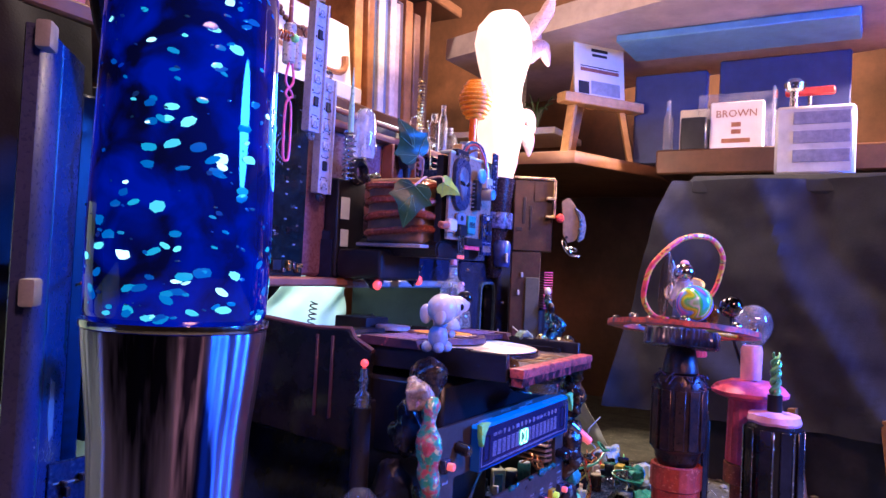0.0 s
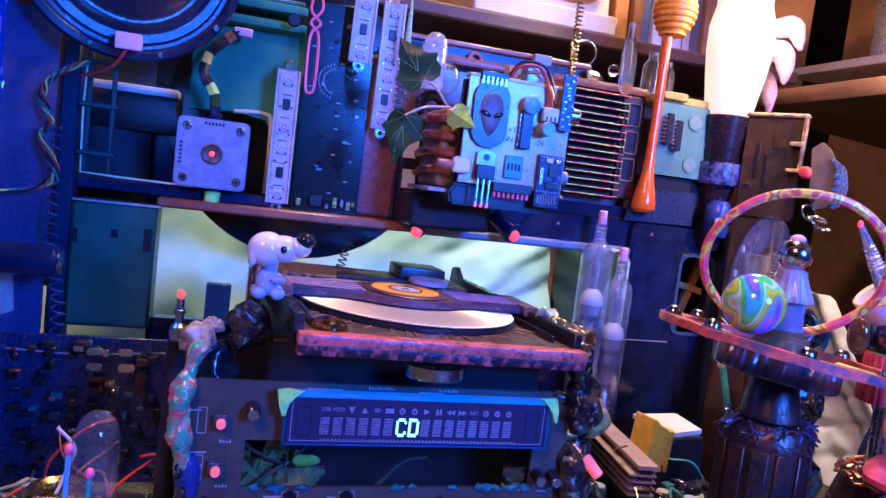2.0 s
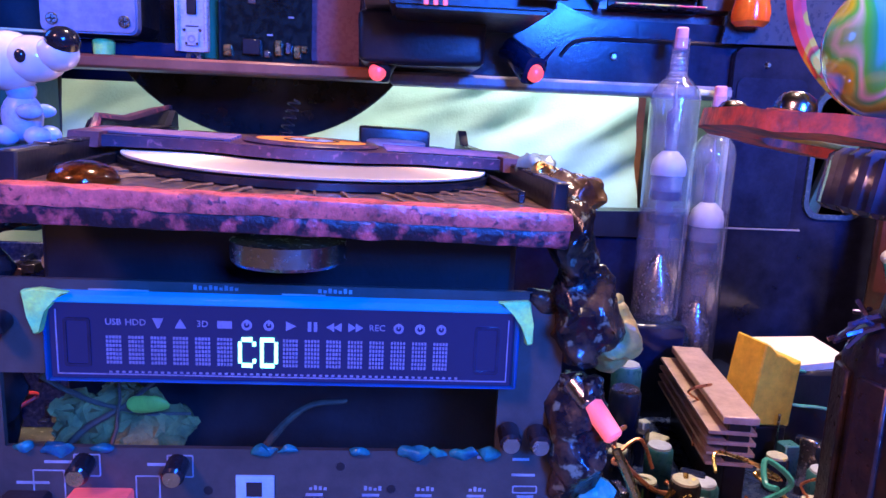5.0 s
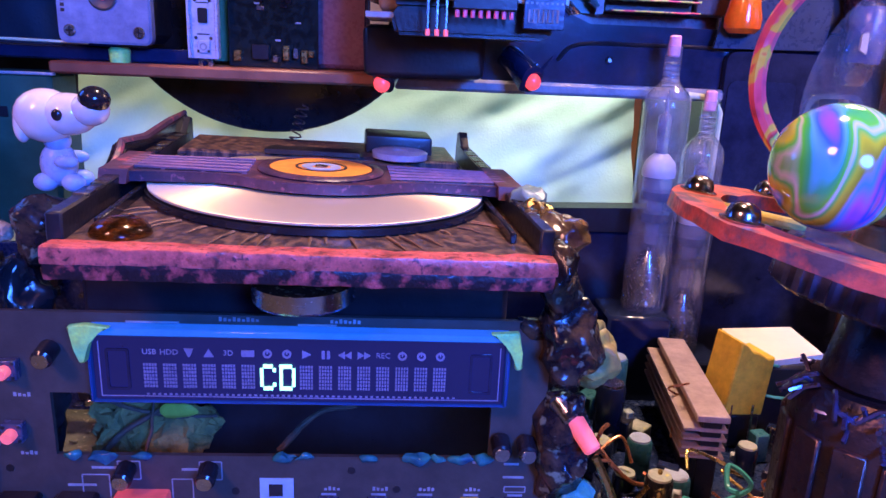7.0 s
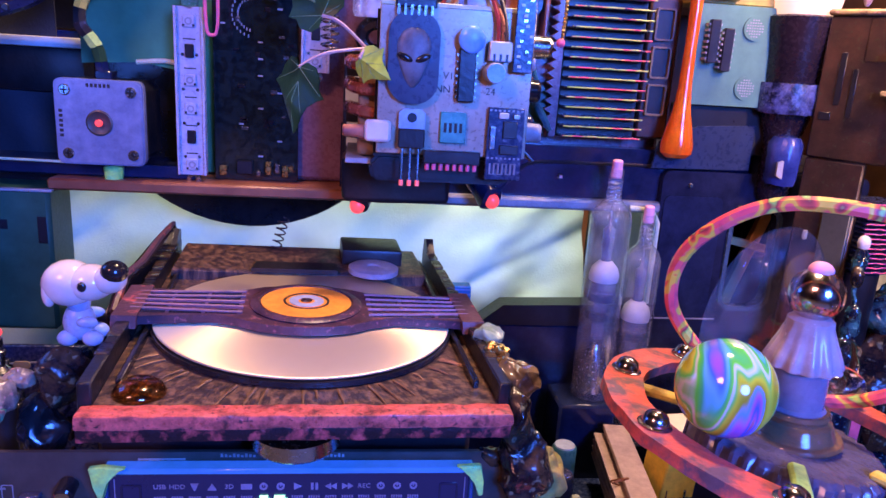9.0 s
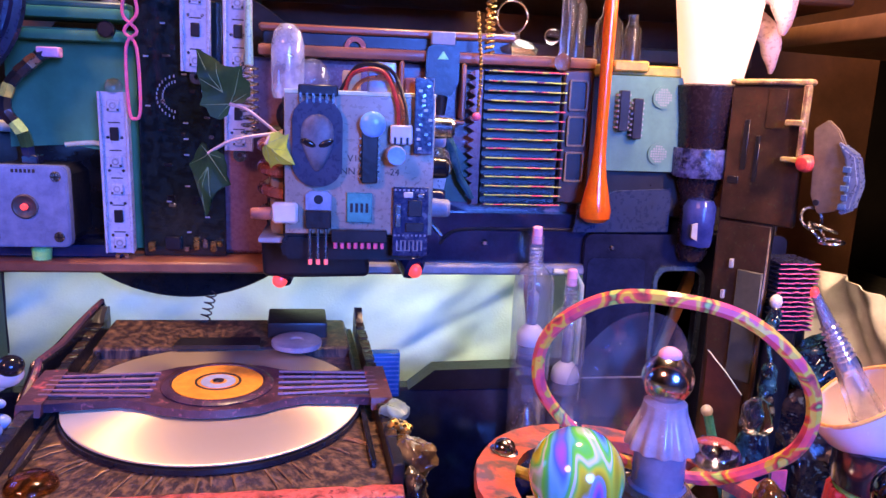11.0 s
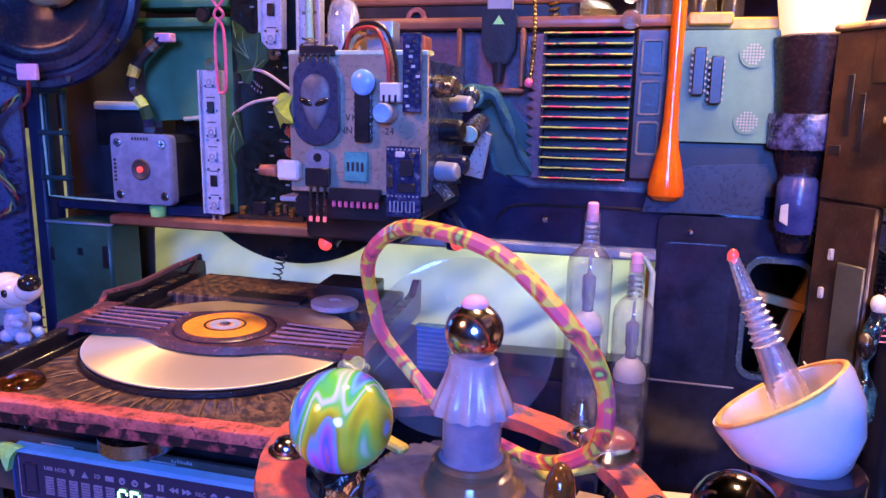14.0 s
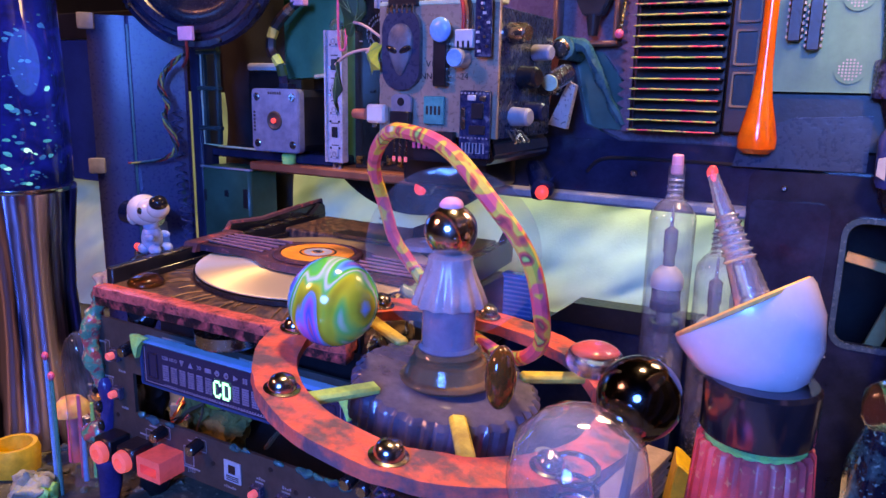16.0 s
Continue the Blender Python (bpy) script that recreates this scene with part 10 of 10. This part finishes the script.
def drip_column():
    """Dripped glossy paint on the edge of the side panel, down to the ground, with a white bead at its top."""
    t = thing("dripped_column", "glossy teal and black dripped paint column on the panel edge", "sculpture", (70.4, 27.6, GROUND))
    line = smooth_line([(70.75, 28.2, 26.6), (70.4, 27.8, 24.8), (70.55, 27.6, 22.6), (70.1, 27.4, 20.4), (70.3, 27.2, 17.6), (69.9, 27.0, 14.0), (69.8, 27.0, GROUND)], 8)
    bm = bmesh.new()
    tube(bm, line, 0.36, 12, taper=lambda u: 0.55 + 0.9 * u + 0.35 * math.sin(23 * u))
    jitter(bm, 0.16, 1.3, 3.0)
    jitter(bm, 0.06, 4.0, 6.0)
    part("drip", bm, TEAL_DRIP, t)
    for k in range(6):
        p = line[5 + 7 * k]
        bm = bmesh.new()
        ball(bm, p + Vector((-0.25 + 0.1 * k, -0.4, -0.3)), 0.42, (0.8, 0.8, 1.3), 16)
        jitter(bm, 0.12, 1.6, k)
        part("drop", bm, TEAL_DRIP if k % 2 else GUNK, t)
    b = thing("white_bead", "small white bead on the panel edge", "bead", (70.8, 28.3, 26.6))
    bm = bmesh.new()
    ball(bm, (70.75, 28.2, 26.9), 0.36, (0.9, 0.9, 1.15), 16)
    part("bead", bm, WHITE, b)
    g = thing("glass_lump", "clear glass lump on a black and teal mound", "lump", (68.6, 25.3, GROUND))
    bm = bmesh.new()
    lathe(bm, [(0, 0), (1.9, 0), (1.6, 3.0), (1.15, 6.5), (1.0, 9.5), (0.6, 11.6), (0, 11.8)], (68.6, 25.3, GROUND), 32)
    jitter(bm, 0.45, 0.7, 2.0)
    jitter(bm, 0.14, 2.2, 5.0)
    part("mound", bm, TEAL_DRIP, g)
    bm = bmesh.new()
    ball(bm, (68.5, 25.0, 21.9), 0.85, (1.0, 0.9, 1.2), 24)
    jitter(bm, 0.2, 1.4, 8.0)
    part("glass", bm, GLASS, g, "clear glass")
    r = thing("red_switch", "bright red rocker in a black frame", "switch", (71.6, 28.0, GROUND))
    bm = bmesh.new()
    box(bm, (70.9, 27.6, GROUND), (72.6, 29.2, 17.9), 0.15, seg=2)
    part("frame", bm, BLACK_GLOSS, r)
    bm = bmesh.new()
    box(bm, (71.15, 27.45, 15.9), (72.3, 27.62, 17.6), 0.08, seg=2)
    part("rocker", bm, HOTPINK, r, "fluorescent red rocker")
    blob("teal_mound", "glossy teal mound of glue behind the stands", "lump", (75.2, 30.0, GROUND),
         [(75.2, 30.0, 22.6, 1.9, 1.2, 0.9, 0.8), (74.6, 29.4, 18.0, 2.2, 1.0, 0.9, 1.8), (75.4, 29.8, 12.6, 2.4, 1.0, 0.9, 1.7)], [TEAL_DRIP, GUNK, TEAL_DRIP])


TEAL_DRIP = mat("glossy_teal_drips", (0.004, 0.008, 0.022), (0.03, 0.16, 0.19), rough=0.14, scale=90, edge=(0.44, 0.66), bump=0.3, coat=0.6, c=(0.10, 0.30, 0.30))
drip_column()

# ---------------------------------------------------------------- the room behind: shelves on two walls that meet in a corner
# frames of the shelves: u along them to the right, d away from the viewer, z up
SHELF_LEFT = Matrix.Translation((0, 50, 0))
SHELF_RIGHT = Matrix(((0, 1, 0, 86), (-1, 0, 0, 0), (0, 0, 1, 0), (0, 0, 0, 1)))
SHELF_EASEL = Matrix.Translation((90.5, 30.9, 43.2)) @ Matrix.Rotation(math.atan2(-0.577, 0.817), 4, "Z") @ Matrix.Diagonal((1.12, 1.12, 1.12, 1))


def bg_thing(name, label, category, at, frame_m, group=""):
    return thing(name, label, category, tuple(frame_m @ Vector(at)), group=group)


def bg_part(name, bm, material, t, frame_m, label=""):
    bmesh.ops.transform(bm, matrix=frame_m, verts=bm.verts)
    return part(name, bm, material, t, label)


def bg_box(name, lo, hi, material, label, category, frame_m, bevel=0.15, tilt=None):
    bm = bmesh.new()
    box(bm, lo, hi, bevel, tilt)
    bmesh.ops.transform(bm, matrix=frame_m, verts=bm.verts)
    c = frame_m @ Vector(((lo[0] + hi[0]) / 2, (lo[1] + hi[1]) / 2, lo[2]))
    return thing(name, label, category, tuple(c), bm, material)


SHELF_GREY = mat("grey_shelf", (0.46, 0.36, 0.36), (0.36, 0.28, 0.28), rough=0.5, scale=10)
SHELF_BLUE = mat("pale_blue_card", (0.16, 0.36, 0.62), (0.12, 0.28, 0.52), rough=0.5, scale=10)
PLANK = mat("warm_brown_plank", (0.26, 0.12, 0.05), (0.16, 0.07, 0.03), rough=0.5, scale=14, fine=200)
FOLDER_BLUE = mat("dark_blue_card", (0.05, 0.07, 0.20), (0.04, 0.05, 0.15), rough=0.5, scale=10)
RUST_DARK = mat("dark_brown_beads", (0.12, 0.045, 0.03), (0.07, 0.03, 0.02), rough=0.35, scale=60)
ACRYLIC = clear_film("clear_acrylic", (0.92, 0.93, 0.96), 0.10)


def shelves():
    t = thing("shelf_unit", "dark brown wooden wall shelves crowded with things", "shelf", (75, 60, -80))
    # the shelf behind the model, with the picture and the books
    for lo, hi, mm in (((20, 49.4, 45.0), (88, 66, 46.3), SHELF_WOOD), ((20, 60, 40.6), (86, 74, 42.0), PLANK), ((20, 49.6, 63.0), (88, 66, 64.4), SHELF_WOOD), ((20, 74, -80), (110, 75.5, 90), SHELF_WOOD)):
        bm = bmesh.new()
        box(bm, lo, hi, 0.2)
        part("board", bm, mm, t)
    bm = bmesh.new()
    box(bm, (80.2, 50.4, 46.4), (81.4, 66, 62.9), 0.1)
    part("upright", bm, SHELF_WOOD, t)
    # the low shelf on the other wall, and the jutting board that carries the easel
    bm = bmesh.new()
    box(bm, (86, -60, 40.6), (116, 22, 43.4), 0.2)
    part("board", bm, SHELF_WOOD, t)
    bm = bmesh.new()
    slab(bm, [(80.0, 29.5), (95.0, 23.4), (116, 22.4), (116, 60), (80.0, 48)], 41.3, 42.7, "z")
    bmesh.ops.bevel(bm, geom=list(bm.edges), offset=0.12, segments=1, affect="EDGES")
    part("corner_board", bm, PLANK, t, "warm brown jutting board")
    bm = bmesh.new()
    box(bm, (93.5, 37.5, 47.6), (104, 58, 48.5), 0.1)
    part("small_board", bm, CARD, t, "pale narrow board")
    bm = bmesh.new()
    slab(bm, [(88.2, 52.0), (72.3, 2.4), (100, -12), (116, 52)], 57.6, 60.4, "z")
    part("upper_board", bm, SHELF_GREY, t, "thick pinkish grey upper board")
    bm = bmesh.new()
    box(bm, (116, -60, -80), (117.5, 74, 90), 0.1)
    part("back_board", bm, SHELF_WOOD, t)
    bg_box("blue_box", (-27.4, 0.5, 56.6), (-2, 9, 57.55), SHELF_BLUE, "flat pale blue box held under the upper board", "box", SHELF_RIGHT)


shelves()


def left_shelf_things():
    m = SHELF_LEFT
    t = bg_thing("white_picture", "white framed panel with a beaded necklace and brown hook", "picture", (60, 1, 46.3), m)
    tilt = Matrix.Translation((59.9, 1.0, 48.2)) @ Matrix.Rotation(radians(-7), 4, "X")
    bm = bmesh.new()
    box(bm, (-7.0, 0, 0.0), (6.6, 0.5, 7.2), 0.1, tilt)
    bg_part("panel", bm, WHITE_BOARD, t, m)
    bm = bmesh.new()
    box(bm, (52.6, -0.2, 46.32), (66.9, 2.4, 48.1), 0.15)
    bg_part("ledge", bm, WHITE_BOARD, t, m)
    bm = bmesh.new()
    tube(bm, [tilt @ Vector(p) for p in smooth_line([(-6.4, -0.25, 2.0), (-3.0, -0.3, 1.5), (1.5, -0.3, 1.0), (4.3, -0.3, 1.2), (5.2, -0.3, 2.2), (5.3, -0.3, 3.2)], 5)], 0.36, 8, taper=lambda u: 0.55 + 0.6 * u)
    bg_part("hook", bm, HOOK_BROWN, t, m)
    for k in range(17):
        a = math.pi * (1.0 + k / 16)
        bm = bmesh.new()
        ball(bm, tilt @ Vector((-2.2 + 3.3 * math.cos(a), -0.2, 6.8 + 2.6 * math.sin(a))), 0.30 if k % 3 else 0.42, seg=10)
        bg_part("bead", bm, RUST_DARK, t, m)
    for k in range(3):
        bm = bmesh.new()
        lathe(bm, [(0, 0), (0.42, 0.1), (0.45, 0.3), (0, 0.34)], seg=12, m=tilt @ frame_to((-2.2 + 1.1 * (k - 1), -0.1, 3.6 + 0.25 * abs(k - 1)), (-2.2 + 1.1 * (k - 1), -1, 3.6 + 0.25 * abs(k - 1))))
        bg_part("pendant", bm, RUST_DARK, t, m)
    u = 67.4
    rnd = random.Random(2)
    for k, (col, w) in enumerate((((0.62, 0.30, 0.10), 1.5), ((0.34, 0.14, 0.05), 1.2), ((0.08, 0.12, 0.24), 1.0), ((0.62, 0.60, 0.58), 1.3), ((0.12, 0.16, 0.34), 0.8), ((0.60, 0.48, 0.50), 1.2), ((0.52, 0.36, 0.36), 1.0), ((0.10, 0.08, 0.10), 1.3), ((0.30, 0.13, 0.05), 1.6), ((0.16, 0.08, 0.05), 1.4))):
        h = rnd.uniform(13.2, 15.6)
        b = bg_thing("book", "upright book on the shelf beside the white picture", "book", (u + w / 2, 4, 46.4), m, group="books on the shelf")
        lean = Matrix.Translation((u, 0.6 + rnd.uniform(0, 0.8), 46.4)) @ Matrix.Rotation(radians(-2.5), 4, "Y")
        mm = mat("book_cover", col, rough=0.5, scale=40)
        bm = bmesh.new()
        box(bm, (0, 0, 0), (w, 9, h), 0.12, lean)
        bg_part("cover", bm, mm, b, m)
        bm = bmesh.new()
        box(bm, (w * 0.12, 0.3, h), (w * 0.88, 8.8, h + 0.03), 0.0, lean)
        bg_part("pages", bm, CARD, b, m)
        u += w + 0.06
    for k, (u0, d0, wd, h, mm) in enumerate(((44.0, 3, 6, 6.5, PINE), (37.5, 4, 5, 9.0, CARD), (30.0, 3, 6, 5.0, RUST))):
        bg_box("storage_box", (u0, d0, 46.35), (u0 + wd, d0 + 7, 46.35 + h), mm, "plain box standing on the shelf", "box", m)


WHITE_BOARD = mat("white_painted_board", (0.80, 0.74, 0.64), (0.74, 0.67, 0.56), rough=0.6, scale=20, worn=0.06)
HOOK_BROWN = mat("brown_horn", (0.40, 0.17, 0.06), (0.26, 0.10, 0.04), rough=0.35, scale=40)
left_shelf_things()


def easel():
    m = SHELF_EASEL
    e = bg_thing("mini_easel", "small pine easel standing on the jutting board", "easel", (0, 0, -0.4), m)
    legs = (((-4.6, -1.0, -0.42), (-1.2, 0.8, 16.6)), ((4.4, -1.0, -0.42), (1.4, 0.8, 16.6)), ((0, 0.9, 6.0), (0, 0.7, 18.6)), ((0, 5.2, -0.42), (0, 1.3, 14.0)))
    for a, b in legs:
        bm = bmesh.new()
        ln = (Vector(b) - Vector(a)).length
        box(bm, (-0.5, -0.32, 0), (0.5, 0.32, ln), 0.06, frame_to(a, b))
        bg_part("leg", bm, PINE, e, m)
    bm = bmesh.new()
    box(bm, (-5.4, -1.9, 5.7), (5.3, -0.2, 6.8), 0.1)
    bg_part("ledge", bm, PINE, e, m)
    c = bg_thing("picture_card", "cream card with red bands and dark print on the easel", "card", (0, -0.9, 6.82), m)
    k = Matrix.Translation((-0.1, -0.8, 6.82)) @ Matrix.Rotation(radians(-6), 4, "X")
    bm = bmesh.new()
    box(bm, (-3.4, -0.1, 0), (3.4, 0.15, 8.2), 0.03, k)
    bg_part("card", bm, CARD, c, m)
    for lo, hi, mm in (((-2.6, 6.7), (2.6, 7.1), RUST), ((-2.6, 6.25), (2.6, 6.4), INK), ((-2.6, 2.9), (2.6, 3.3), RUST), ((-2.6, 3.45), (2.6, 3.55), INK), ((-1.1, 5.3), (1.1, 5.65), INK), ((-1.0, 4.75), (1.0, 5.05), INK), ((-2.9, 0.3), (-1.5, 1.7), INK), ((-1.2, 0.4), (2.7, 1.9), GREY)):
        bm = bmesh.new()
        box(bm, (lo[0], -0.14, lo[1]), (hi[0], -0.1, hi[1]), 0.0, k)
        bg_part("print", bm, mm, c, m)


easel()


def right_shelf_things():
    m = SHELF_RIGHT
    for k, (u, w) in enumerate(((-48.6, 2.4), (-45.4, 2.2))):
        g = bg_thing("glass_mug", "clear cut glass tumbler on the small pale board", "tumbler", (u + w / 2, 10, 48.5), m, group="tumblers on the small board")
        bm = bmesh.new()
        lathe(bm, [(0, 0), (w * 0.44, 0), (w * 0.5, 0.3), (w * 0.52, 8.4), (w * 0.44, 8.4), (w * 0.4, 0.7), (0, 0.6)], (u + w / 2, 10, 48.5), 14, wave=lambda a, z: 0.03 * math.cos(7 * a))
        bg_part("body", bm, FROSTED_PLASTIC, g, m)
    p = bg_thing("small_plant", "small green leafy sprig beside the tumblers", "plant", (-41.5, 9.5, 48.5), m)
    for k in range(11):
        a = k * 0.57
        bm = bmesh.new()
        tube(bm, smooth_line([(-41.2, 9.5, 48.5), (-41.2 + 0.9 * math.cos(a), 9.5 + 0.8 * math.sin(a), 51.4), (-41.2 + 2.4 * math.cos(a), 9.5 + 1.8 * math.sin(a), 52.2 + 1.2 * math.sin(3 * a))], 4), 0.26, 5, taper=lambda q: 1 - 0.7 * q)
        bg_part("leaf", bm, LEAF, p, m)
    bg_box("blue_folder", (-27.6, 10, 43.45), (-18.6, 11.4, 55.0), FOLDER_BLUE, "dark blue folder at the back of the shelf", "folder", m)
    bg_box("tall_folder", (-17.5, 12, 43.45), (-3, 13.5, 56.5), FOLDER_BLUE, "tall dark folder behind the pale block", "folder", m)
    bg_box("black_box", (-19.6, 1.0, 43.45), (-16.8, 4.6, 47.2), BLACK, "small black box on the shelf", "box", m)
    bg_box("cream_box", (-20.6, 5.0, 43.45), (-15.2, 7.4, 49.0), CARD, "cream paper box behind the black box", "box", m)
    v = bg_thing("slim_bottle", "slim clear bottle standing before the folder", "bottle", (-21.8, 4.5, 43.45), m)
    bm = bmesh.new()
    lathe(bm, [(0, 0), (0.55, 0), (0.6, 0.3), (0.6, 4.2), (0.3, 5.2), (0.3, 6.6), (0, 6.6)], (-21.8, 4.5, 43.45), 16)
    bg_part("glass", bm, ACRYLIC, v, m)
    w = bg_thing("word_block", "pale block with brown letters in a clear stand", "block", (-13.5, 2.5, 43.45), m)
    bm = bmesh.new()
    box(bm, (-16.6, 2.0, 43.5), (-11.0, 3.2, 48.9), 0.12)
    bg_part("block", bm, CARD, w, m)
    text_mesh("BROWN", 1.15, (0, 0, 0), HOOK_BROWN, w, "lettering", turn=m @ Matrix.Translation((-13.8, 1.98, 47.5)) @ Matrix.Rotation(radians(90), 4, "X"))
    for z, wd in ((46.3, 0.5), (45.5, 0.5), (44.5, 1.5)):
        bm = bmesh.new()
        box(bm, (-13.8 - wd, 1.97, z - 0.25), (-13.8 + wd, 2.0, z + 0.25))
        bg_part("lettering_bar", bm, HOOK_BROWN, w, m)
    f = bg_thing("acrylic_stand", "clear acrylic frame round the pale block", "stand", (-13.5, 3.6, 43.45), m)
    bm = bmesh.new()
    box(bm, (-18.2, 3.4, 43.5), (-10.0, 3.7, 50.2), 0.05)
    bg_part("back_sheet", bm, ACRYLIC, f, m)
    bm = bmesh.new()
    box(bm, (-10.1, 1.4, 43.5), (-9.8, 3.6, 50.2), 0.05)
    bg_part("side_sheet", bm, ACRYLIC, f, m)
    b = bg_thing("music_box", "pale patterned metal box with a small finial", "box", (-6, -4, 39.2), m)
    bm = bmesh.new()
    box(bm, (-8.8, -7.5, 39.2), (-2.0, -3.0, 45.8), 0.3)
    bg_part("case", bm, WHITE, b, m)
    for z in (40.4, 42.2, 44.0):
        bm = bmesh.new()
        box(bm, (-7.2, -7.58, z), (-2.4, -7.5, z + 1.2), 0.03)
        bg_part("panel", bm, BLUE_METAL, b, m)
    bm = bmesh.new()
    lathe(bm, [(0, 0), (0.4, 0), (0.4, 1.8), (0.9, 2.0), (1.0, 2.6), (0.5, 3.1), (0, 3.2)], (-7.4, -5.5, 45.8), 18)
    bg_part("finial", bm, STEEL, b, m)
    bg_box("support_chest", (-17.0, -8.0, -60), (40, 1.5, 36.8), BLACK, "dark chest under the black cloth", "chest", m)
    bg_box("cloth_top", (-16.5, -9.0, 36.9), (40, 2, 39.15), DRAPE, "folded black cloth on the chest", "cloth", m, 0.6)
    r = bg_thing("red_tool", "small red tool on the back of the shelf", "tool", (-8.0, 9, 43.45), m)
    bm = bmesh.new()
    box(bm, (-9.6, 8.6, 50.6), (-4.4, 9.2, 51.6), 0.2)
    bg_part("handle", bm, RED, r, m)
    bm = bmesh.new()
    rod(bm, (-7.0, 8.9, 43.45), (-7.0, 8.9, 50.6), 0.25, seg=10)
    bg_part("post", bm, STEEL, r, m)
    w = thing("wooden_trestle", "slender wooden trestle legs standing in the dark", "trestle", (76, 4, GROUND - 20))
    for a, b in (((74.5, 2.2, -20), (76, 7.4, 17.6)), ((75, 1.0, -20), (76.2, 6.2, 17.6)), ((74.5, -6, -20), (76, -1.0, 17.6))):
        bm = bmesh.new()
        box(bm, (-0.35, -0.35, 0), (0.35, 0.35, (Vector(b) - Vector(a)).length), 0.05, frame_to(a, b))
        part("leg", bm, PLANK, w)


right_shelf_things()

# black cloth over the chest, the white sheet at its foot, and the clothes hanging in the dark corner
cloth_sheet("black_drape", "black cloth draped in soft folds over a chest", DRAPE, -17.8, 32, 15.5, 38.6, -9.6, 0.8, 7.0, m=SHELF_RIGHT, at=(76, -7, 15.5), slope=0.5, spread=6.0)
cloth_sheet("white_sheet", "white crumpled sheet slumped behind the model", WHITE_CLOTH, -44.0, -36.6, 9.6, 25.0, -2, 1.0, 3.0, m=SHELF_RIGHT, at=(84, 34, 9.6), slope=0.9, flare=11.0, crease=0.4)
COAT = mat("grey_green_coat", (0.20, 0.23, 0.16), (0.13, 0.16, 0.11), rough=0.9, scale=12, fine=600)
cloth_sheet("grey_coat", "grey-green coat hanging in the dark corner", COAT, 28, 39.8, 37, 72, 70, 1.2, 5.0, slope=0.1)
# added sheet, stands in for the darkness behind the column
cloth_sheet("dark_mask_sheet", "added black sheet keeping the corner behind the column dark", DRAPE, 20.5, 28, 20.5, 41.5, 39.3, 0.5, 9.0, slope=0.2)
